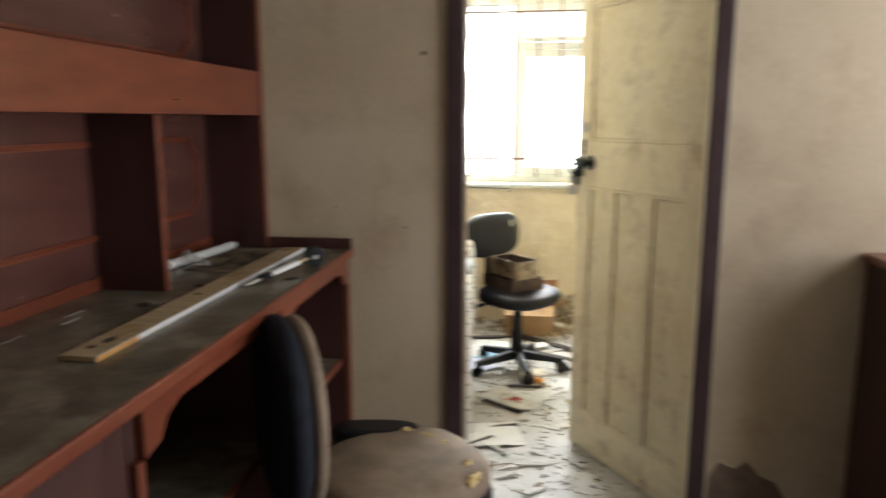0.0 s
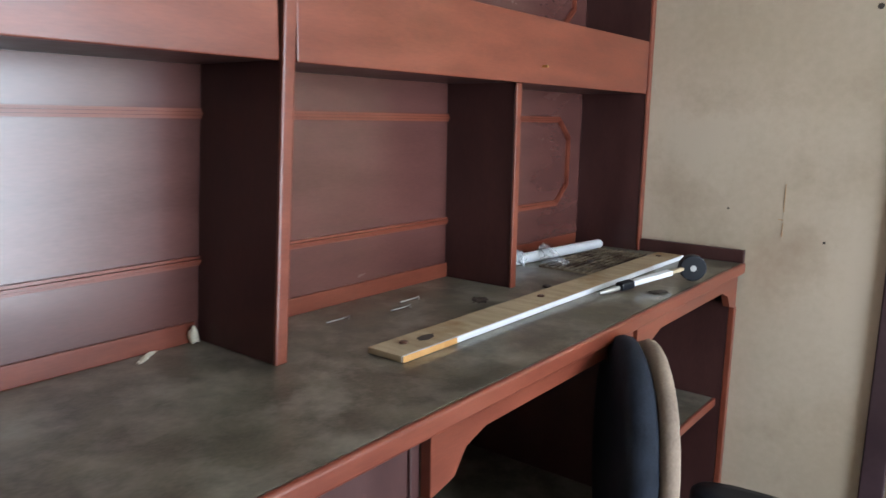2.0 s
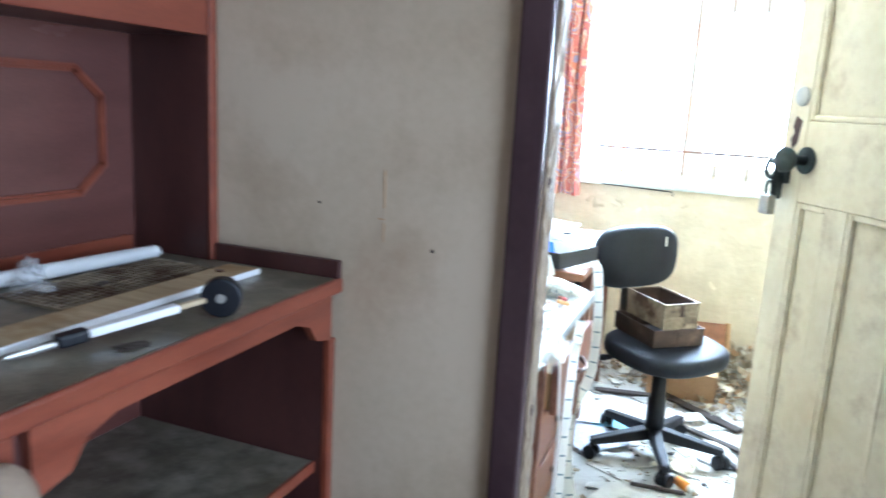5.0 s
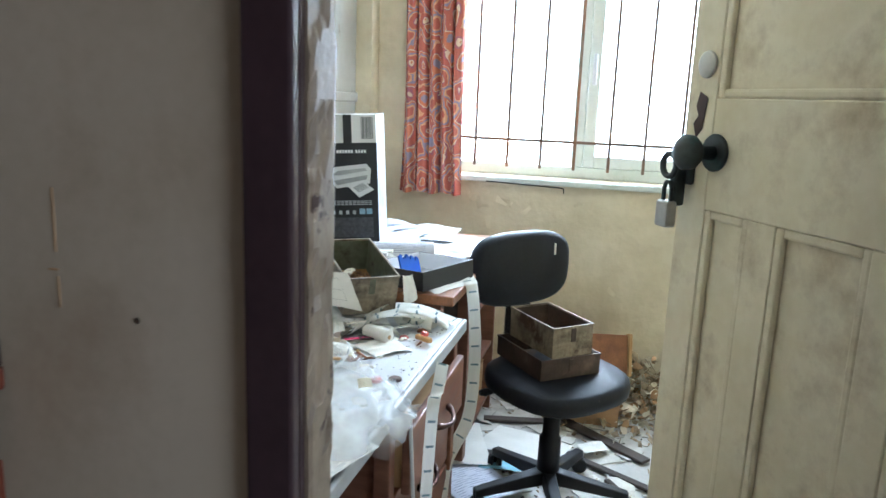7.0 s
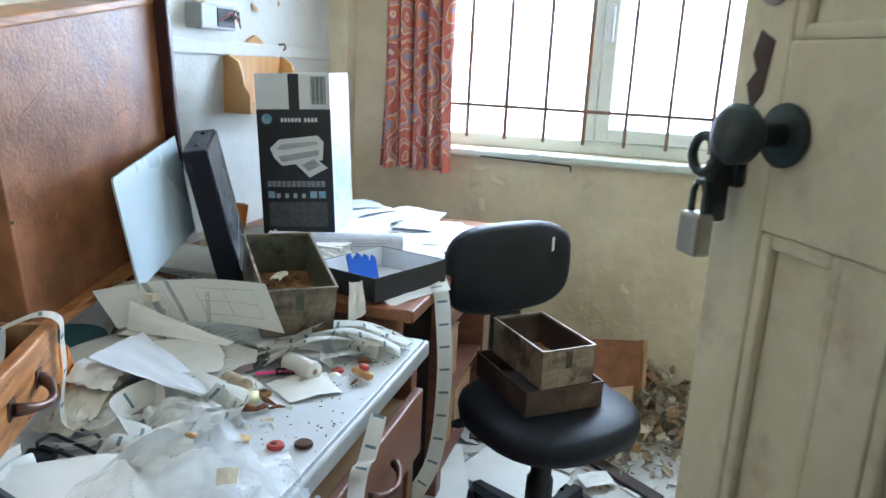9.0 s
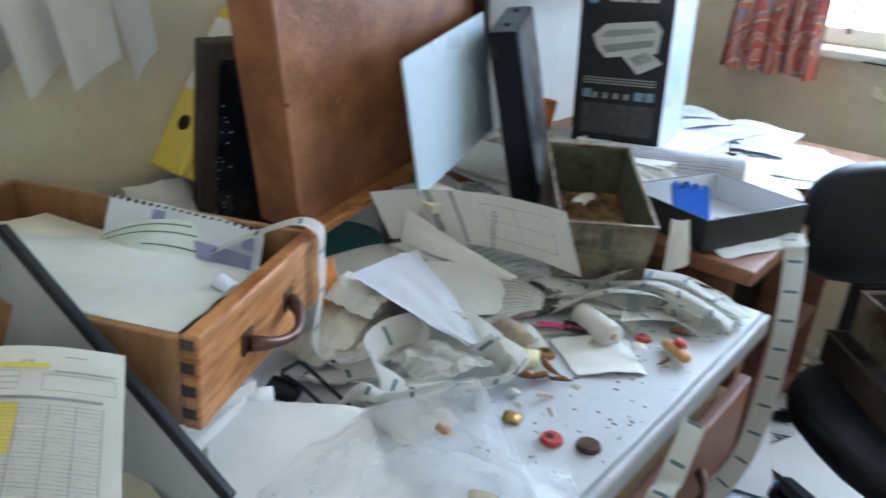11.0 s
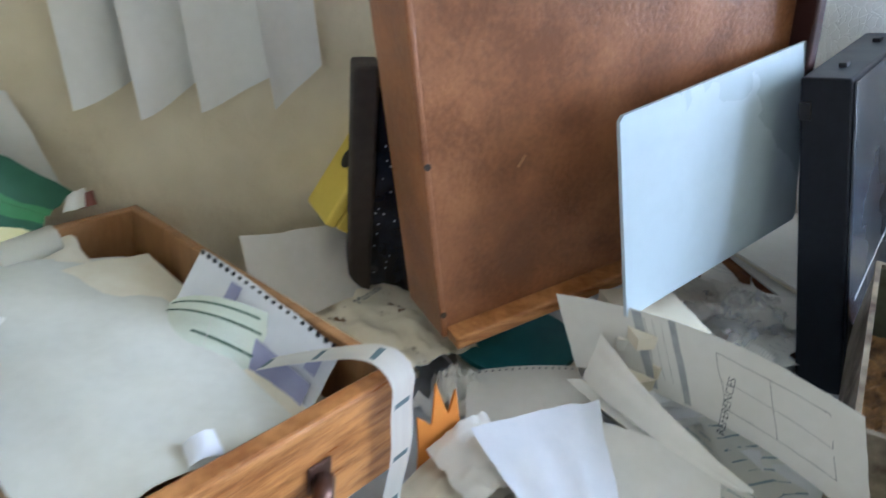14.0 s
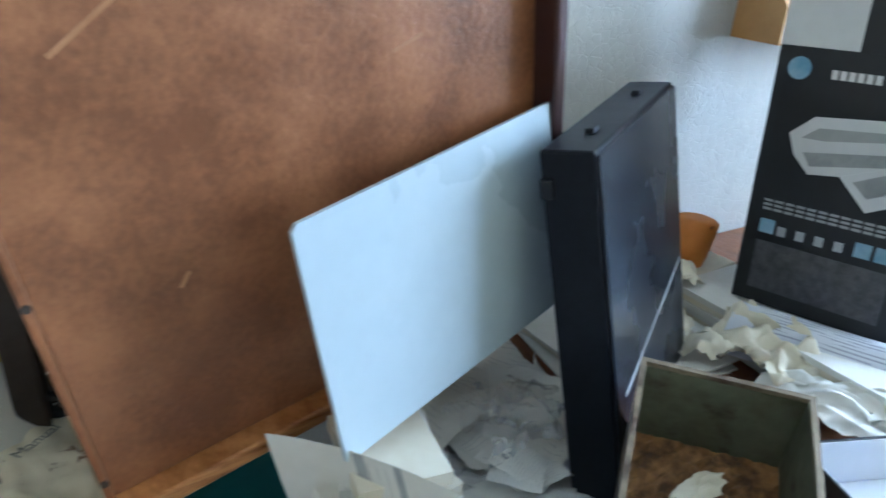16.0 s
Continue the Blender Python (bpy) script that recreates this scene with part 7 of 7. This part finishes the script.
for k in range(16):
    x, y = -0.62 + 0.40 * (k / 15) + rnd.uniform(-0.03, 0.03), 5.02 - 0.10 * abs(k / 15 - 0.4) + rnd.uniform(-0.05, 0.03)
    m = pose(x, y, SZ + 0.004 + 0.0032 * (15 - k), rnd.uniform(-2, 2), rnd.uniform(-3, 3), -35 + 75 * k / 15 + rnd.uniform(-6, 6))
    paper("printed sheet in a fan of papers on the side desk", *[tuple(m @ Vector(q)) for q in ((-0.075, -0.105, 0), (0.075, -0.105, 0), (0.075, 0.105, 0), (-0.075, 0.105, 0))], (0, 0, 0.004), rnd.choice((M_print_blue, M_print, M_print_blue, M_paper)), nu=8, nv=8, rough_amp=0.004, group="fan of papers on the side desk")
paper("rolled-up listing lying in front of the carton", (-0.58, 4.42, 0.735), (-0.27, 4.58, 0.735), (-0.30, 4.66, 0.735), (-0.60, 4.50, 0.745), (0, 0, 0.05), M_print_blue, fold=1.0)
paper("white sheet hanging over the side desk edge", (-0.26, 4.28, 0.728), (-0.13, 4.50, 0.726), (-0.09, 4.42, 0.712), (-0.17, 4.24, 0.716), (0, 0, 0.004), M_paper)
paper("white sheet wedged between tin and box lid", (-0.262, 4.215, 0.765), (-0.24, 4.235, 0.765), (-0.205, 4.175, 0.718), (-0.235, 4.15, 0.690), (0, 0, 0.0), M_paper)
paper("dried yellowed sheet crumpled behind the rusty tin", (-0.60, 4.36, 0.74), (-0.47, 4.42, 0.735), (-0.46, 4.52, 0.75), (-0.60, 4.46, 0.775), (0, 0, 0.02), M_paper_cream, rough_amp=0.026, freq=14, nu=26, nv=26, name="dried_paper")
paper("torn white sheet crumpled behind the rusty tin", (-0.52, 4.34, 0.73), (-0.36, 4.42, 0.73), (-0.35, 4.50, 0.74), (-0.50, 4.44, 0.745), (0, 0, 0.02), M_paper, rough_amp=0.018, freq=14, nu=22, nv=22, name="dried_paper")
pile("spread of old papers behind the black case", (-0.84, 4.24, SZ + 0.001), (-0.56, 4.45, 0.732), 5, 55, turn=14)
wad("brown stained tissue beside the black case", (-0.66, 4.40, 0.733), (0.05, 0.04, 0.018), M_paper_cream, 8.8, amp=0.7)
oc_ = thing("orange_cup", label="small orange pottery cup beside the wall", category="cup")
part("cup_body", tube([(-0.735, 4.535, 0.765), (-0.735, 4.535, 0.78), (-0.735, 4.535, 0.83), (-0.735, 4.535, 0.832), (-0.735, 4.535, 0.80)], 0.03, 18, True, [0.022, 0.026, 0.033, 0.029, 0.024]), M_orange, oc_, "", True)
pile("small heap of old envelopes by the wall", (-0.80, 4.46, SZ + 0.001), (-0.69, 4.60, 0.764), 5, 40, M_paper_cream, turn=20)
wad("crumpled cream packet beside the carton", (-0.70, 4.47, 0.765), (0.03, 0.03, 0.03), M_paper_cream, 2.9, sub=4)
lid = thing("shallow_black_box", label="shallow black box lid with white inside on the desk", category="box lid")
mlid = pose(-0.205, 4.225, SZ + 0.006, 0, 0, 68) @ pose(0, 0, 0, -2, 0, 0)
for lo, hi in (((0, 0, 0), (0.245, 0.003, 0.055)), ((0, 0.207, 0), (0.245, 0.21, 0.055)), ((0, 0.003, 0), (0.003, 0.207, 0.055)), ((0.242, 0.003, 0), (0.245, 0.207, 0.055))):
    part("lid_side", slab(lo, hi, 0.0008, mlid), M_carton_black, lid)
for lo, hi in (((0.0035, 0.0035, 0.004), (0.2415, 0.0045, 0.054)), ((0.0035, 0.2055, 0.004), (0.2415, 0.2065, 0.054)), ((0.0035, 0.0045, 0.004), (0.0045, 0.2055, 0.054)), ((0.2405, 0.0045, 0.004), (0.2415, 0.2055, 0.054))):
    part("lid_lining", slab(lo, hi, 0, mlid), M_carton_white, lid)
part("lid_base", slab((0.003, 0.003, 0.0), (0.242, 0.207, 0.003), 0, mlid), M_carton_white, lid)
part("finger_hole", moved(disc((0.15, 0.2053, 0.038), 0.007, -0.0004, "y", 14), mlid), M_black, lid)
for k in range(5):
    q = mlid @ Vector((0.08 + 0.03 * k, 0.05 + 0.025 * ((k * 7) % 4), 0.0035))
    wad("dark crumb lying in the box lid", tuple(q), (0.005, 0.007, 0.004), M_darkwood, k * 1.7, "crumb", category="crumb", sub=1)
bh = thing("blue_holder", label="bright blue plastic card holder standing in the box lid", category="card holder")
mbh = frame_of(tuple(mlid @ Vector((0.012, 0.075, 0.004))), (0.55, 0.83, 0), (-0.3, 0.2, 0.93))
for k in range(3):
    ol_ = [(0.0, 0.0), (0.032, 0.0), (0.034, 0.082), (0.026, 0.090), (0.022, 0.078), (0.010, 0.078), (0.006, 0.092), (-0.002, 0.086)]
    part("pocket", moved(prism(ol_, -0.004 - 0.014 * k, 0.004 - 0.014 * k, "z"), mbh @ pose(0.028 * k, -0.004 * k, 0)), M_blue, bh)
part("base", slab((-0.004, 0, -0.036), (0.09, 0.006, 0.008), 0.001, mbh), M_blue, bh)
wad("small pink-red scrap lying on the side desk", (-0.20, 4.61, SZ + 0.001), (0.022, 0.012, 0.004), M_red, 1.9, "card_scrap", category="scrap", sub=2)
paper("white index card on the side desk", (-0.25, 4.62, 0.724), (-0.17, 4.66, 0.724), (-0.15, 4.59, 0.72), (-0.23, 4.56, 0.722), (0, 0, 0.003), M_paper, name="card", category="card")
strip("long till roll strip hanging from the side desk", [(-0.15, 4.44, 0.724), (-0.115, 4.39, 0.722), (-0.093, 4.36, 0.699), (-0.073, 4.34, 0.524), (-0.072, 4.28, 0.347), (-0.105, 4.16, 0.25), (-0.085, 4.05, 0.12), (-0.05, 3.99, 0.01)], 0.036, (0.85, 0.5, 0.1))
strip("strip of till roll hanging below the desk drawer", [(-0.05, 3.856, 0.665), (-0.045, 3.798, 0.622), (-0.04, 3.741, 0.593), (-0.040, 3.701, 0.30), (-0.030, 3.661, 0.10), (-0.010, 3.621, 0.01)], 0.027, (0.8, 0.6, 0.1))
tagged(make("cable", tube([(-0.065, 3.66, 0.63), (-0.05, 3.66, 0.40), (-0.05, 3.65, 0.15), (-0.02, 3.62, 0.01)], 0.004, 6), M_white_plastic), "white cable hanging beside the desk leg", "cable")

# ---- peeling paint on the office walls ----
rnd = random.Random(3)
for k in range(34):
    if k < 22:
        x, z = (rnd.uniform(-0.36, -0.05), rnd.uniform(0.72, 0.86)) if k < 10 else (rnd.uniform(-0.1, 0.9), rnd.uniform(0.25, 0.85))
        m = frame_of((x, WY - 0.0015, z), (math.cos(k), 0.0, math.sin(k)), (-math.sin(k), 0.0, math.cos(k)))
        s_, out = rnd.uniform(0.01, 0.032), Vector((0, -1, 0))
    else:
        m = frame_of((WX + 0.0015, rnd.uniform(4.72, 5.2), rnd.uniform(1.34, 1.66)), (0.0, math.cos(k), math.sin(k)), (0.0, -math.sin(k), math.cos(k)))
        s_, out = rnd.uniform(0.008, 0.026), Vector((1, 0, 0))
    c4 = [m @ Vector((a * s_, b * s_ * 0.5, 0)) for a, b in ((-1, -0.6), (1, -1), (0.8, 0.9), (-0.9, 0.6))]
    c4[2] = c4[2] + out * s_ * 0.35
    c4[3] = c4[3] + out * s_ * 0.25
    paper("curled flake of paint peeling off the wall", *[tuple(q) for q in c4], tuple(out * 0.002), M_wall_cream if k < 22 else M_card, nu=5, nv=5, rough_amp=0.002, name="paint_flake", category="paint flake", group="peeling paint on the office walls")

# ---- office floor ----
rnd = random.Random(77)
for lab, c, rz, w, h, mt_ in (("white sheet lying on the littered floor", (-0.20, 4.72, 0.03), 20, 0.21, 0.29, M_paper), ("large white sheet lying on the littered floor", (0.03, 4.80, 0.022), -18, 0.30, 0.21, M_paper), ("pale blue folder lying on the floor", (-0.02, 4.66, 0.016), 10, 0.22, 0.10, surf("pale_blue_card", (0.20, 0.42, 0.55), (0.26, 0.50, 0.62), 5, 0.6, 0.1, 60)), ("printed sheet lying on the floor", (-0.10, 4.52, 0.014), 48, 0.21, 0.28, M_print_blue), ("white sheet by the doorway on the floor", (0.15, 4.05, 0.008), 70, 0.21, 0.29, M_flake), ("grey sheet lying on the floor", (0.05, 3.62, 0.008), 15, 0.30, 0.21, M_paper), ("small white card lying on the floor", (0.28, 4.88, 0.018), 30, 0.10, 0.07, M_paper)):
    m = pose(*c, rnd.uniform(-2, 2), rnd.uniform(-2, 2), rz)
    paper(lab, *[tuple(m @ Vector(q)) for q in ((-w / 2, -h / 2, 0), (w / 2, -h / 2, 0), (w / 2, h / 2, 0.01), (-w / 2, h / 2, 0))], (0, 0, 0.006), mt_, rough_amp=0.004, name="floor_paper")


def shard(bm, x, y, z, s, rz, tilt, thick):
    n_ = rnd.randint(4, 7)
    ang = sorted(rnd.uniform(0, math.tau) for _ in range(n_))
    m = pose(x, y, z, rnd.uniform(-tilt, tilt), rnd.uniform(-tilt, tilt), rz)
    up = [bm.verts.new(m @ Vector((math.cos(a) * s * rnd.uniform(0.6, 1.3), math.sin(a) * s * rnd.uniform(0.4, 1.0), thick))) for a in ang]
    dn = [bm.verts.new(v_.co - Vector((0, 0, thick))) for v_ in up]
    bm.faces.new(up)
    for i in range(n_):
        bm.faces.new((up[i], dn[i], dn[(i + 1) % n_], up[(i + 1) % n_]))


for nm, lab, n_, mt_, s0, s1, t_, tl in (("floor_flakes", "cracked pale flakes of old flooring and paint", 900, M_flake, 0.01, 0.085, 0.004, 5), ("floor_litter", "dry brown scraps and crumbs littering the floor", 1000, M_debris, 0.003, 0.02, 0.004, 25), ("floor_grit", "dark grit and splinters littering the floor", 500, M_darkwood, 0.002, 0.016, 0.003, 12)):
    bm = bmesh.new()
    for k in range(n_):
        x, y = rnd.uniform(-0.85, 1.45), rnd.uniform(3.15, 5.45)
        shard(bm, x, y, rnd.uniform(0, 0.006), s0 + (s1 - s0) * rnd.random() ** 2.2, rnd.uniform(0, 360), tl, t_)
    tagged(make(nm, bm, mt_), lab, "debris", "", "stuff")
for mt_, nm, lab, n_ in ((M_debris, "rubbish_heap", "heap of dry torn paper and husks below the window", 800), (M_paper_cream, "torn_paper_heap", "heap of torn yellowed paper below the window", 420), (M_card, "torn_card_heap", "brown torn card and bark in the rubbish heap", 260)):
    bm = bmesh.new()
    for k in range(n_):
        x = rnd.gauss(0.42, 0.24)
        y = WY - 0.03 - abs(rnd.gauss(0, 0.16))
        hgt = 0.20 * math.exp(-((x - 0.45) / 0.26) ** 2) * math.exp(-((WY - y) / 0.26) ** 2)
        shard(bm, x, y, rnd.uniform(0.0, hgt + 0.01), rnd.uniform(0.008, 0.036), rnd.uniform(0, 360), 70, 0.002)
    tagged(make(nm, bm, mt_), lab, "rubbish", "", "stuff")
for x, y, ln, w, rz in ((0.30, 4.98, 0.42, 0.05, -38), (0.36, 4.72, 0.50, 0.03, -30), (0.02, 5.05, 0.36, 0.04, 12), (0.10, 3.95, 0.22, 0.02, -35), (0.12, 3.72, 0.13, 0.022, 20), (0.02, 3.55, 0.16, 0.018, 45), (0.42, 4.55, 0.30, 0.02, -55), (0.20, 4.22, 0.18, 0.012, 5)):
    tagged(make("broken_lath", slab((-ln / 2, -w / 2, 0.001), (ln / 2, w / 2, 0.014), 0.003, pose(x, y, 0.004, 0, 0, rz)), M_darkwood), "blackened broken strip of wood on the floor", "wood strip", "broken strips on the floor")
cbx = thing("low_carton", label="low brown cardboard carton on the floor below the window", category="cardboard box")
part("carton_body", slab((0.06, 5.12, 0.0), (0.36, 5.34, 0.17), 0.004, pose(0, 0, 0)), M_card, cbx)
part("flap", slab((0, 0, 0), (0.30, 0.09, 0.004), 0.001, pose(0.06, 5.03, 0.155, 10, 0, 0)), M_card, cbx)
wp = thing("drawer_panel", label="broken brown wooden drawer leaning below the window", category="broken drawer")
mwp = frame_of((0.22, 5.20, 0.175), (0.82, 0.5, -0.1), (-0.1, 0.25, 0.95))
part("board", slab((0, 0, -0.008), (0.19, 0.17, 0.0), 0.002, mwp), M_board, wp)
part("edge", slab((0.19, 0, -0.02), (0.205, 0.175, 0.012), 0.002, mwp), M_bare_wood, wp)
bkb = thing("black_box", label="small black plastic box lying on the floor", category="box")
part("case", slab((-0.05, -0.03, 0), (0.05, 0.03, 0.045), 0.005, pose(-0.17, 4.24, 0.004, 0, 0, 12)), M_black, bkb)
part("cover", slab((-0.05, -0.03, 0.045), (0.05, 0.03, 0.052), 0.003, pose(-0.17, 4.24, 0.004, 0, 0, 12)), M_black_gloss, bkb)
bt_ = thing("pill_bottle", label="small amber bottle lying on the floor by the chair", category="bottle")
part("bottle", tube([(0.26, 4.30, 0.018), (0.30, 4.26, 0.018)], 0.017, 14), M_orange, bt_, "", True)
part("cap", tube([(0.30, 4.26, 0.018), (0.31, 4.25, 0.018)], 0.015, 14), M_white_plastic, bt_, "", True)
for lab, p in (("pale rag lying under the office chair", (0.24, 4.42)),):
    wad(lab, (p[0], p[1], 0.004), (0.07, 0.05, 0.03), M_paper_cream, 3.0, "rag", category="rag")
wad("cluster of red berries and leaves on the floor", (0.16, 4.02, 0.004), (0.05, 0.03, 0.02), M_red, 6.0, "dried_berries", category="dried plant", sub=4, amp=0.8)
# front room floor litter near the doorway
wad("crumpled yellowed paper on the floor by the doorway", (0.06, 2.86, 0.0), (0.10, 0.07, 0.04), M_paper_cream, 2.0, amp=0.5)

# ---- marks on the front room wall ----
for lab, x, z, w, h in (("thin dark scuff running down the plaster wall", -0.278, 1.10, 0.0018, 0.07), ("short scuff on the plaster wall", -0.288, 1.045, 0.012, 0.002), ("thin dark scuff running down the plaster wall", -0.277, 1.02, 0.0015, 0.035)):
    tagged(make("wall_scuff", slab((x, DY - 0.0012, z - h / 2), (x + w, DY + 0.0005, z + h / 2), 0), M_card), lab, "scuff", "scuffs on the plaster wall")
for lab, x, z, r in (("small dark nail hole in the plaster wall", -0.179, 0.998, 0.0035), ("rusty nail hole in the plaster wall", -0.116, 1.547, 0.007), ("small chip in the plaster wall", -0.412, 1.063, 0.003)):
    tagged(make("nail_hole", disc((x, DY + 0.0005, z), r, -0.0016, "y", 9), M_darkwood), lab, "nail hole")

dp = prism([(0.815, 0.0), (0.820, 0.19), (0.85, 0.245), (0.90, 0.225), (0.935, 0.255), (0.98, 0.205), (1.03, 0.185), (1.07, 0.12), (1.10, 0.05), (1.11, 0.0)], DY - 0.0012, DY + 0.0004, "y")
tagged(make("damp_patch", dp, surf("dark_damp_plaster", (0.12, 0.085, 0.065), (0.20, 0.15, 0.115), 12, 0.8, 0.5, 60)), "dark damp patch of bare plaster at the wall's foot", "damp patch")

# ---- outside ----
def shrub(label, at, r, h, n, mat):
    o = thing("shrub", label=label, category="shrub")
    rn = random.Random(int(at[0] * 10 + 50))
    bm = bmesh.new()
    for k in range(n):
        a, b = rn.uniform(0, math.tau), rn.uniform(0.15, 1.0)
        rad = r * b * (0.6 + 0.5 * noise.noise(Vector((math.cos(a) * 2, math.sin(a) * 2, at[0]))))
        p = Vector((at[0] + math.cos(a) * rad, at[1] + math.sin(a) * rad, at[2] + h * rn.random() ** 0.7 * (1.15 - 0.6 * b)))
        s = rn.uniform(0.04, 0.10)
        m = pose(*p, rn.uniform(0, 360), rn.uniform(0, 360), rn.uniform(0, 360))
        bm.faces.new([bm.verts.new(m @ Vector(q)) for q in ((-s, 0, 0), (0, -s * 0.45, 0), (s, 0, 0.01), (0, s * 0.45, 0))])
    part("crown", bm, mat, o)
    for k in range(4):
        a = k * 1.7
        part("stem", tube([(at[0], at[1], at[2]), (at[0] + 0.4 * r * math.cos(a), at[1] + 0.4 * r * math.sin(a), at[2] + h * 0.7)], 0.02, 6, True, [0.03, 0.01]), M_darkwood, o)
    return o


M_leaf = surf("pale_foliage", (0.06, 0.09, 0.035), (0.12, 0.16, 0.07), 6, 0.7, 0.2, 40)
shrub("pale green leafy shrub beyond the window", (0.9, 9.2, -0.5), 1.1, 2.1, 2600, M_leaf)
shrub("low leafy hedge clump beyond the window", (-1.6, 11.0, -0.5), 1.4, 1.6, 2400, M_leaf)
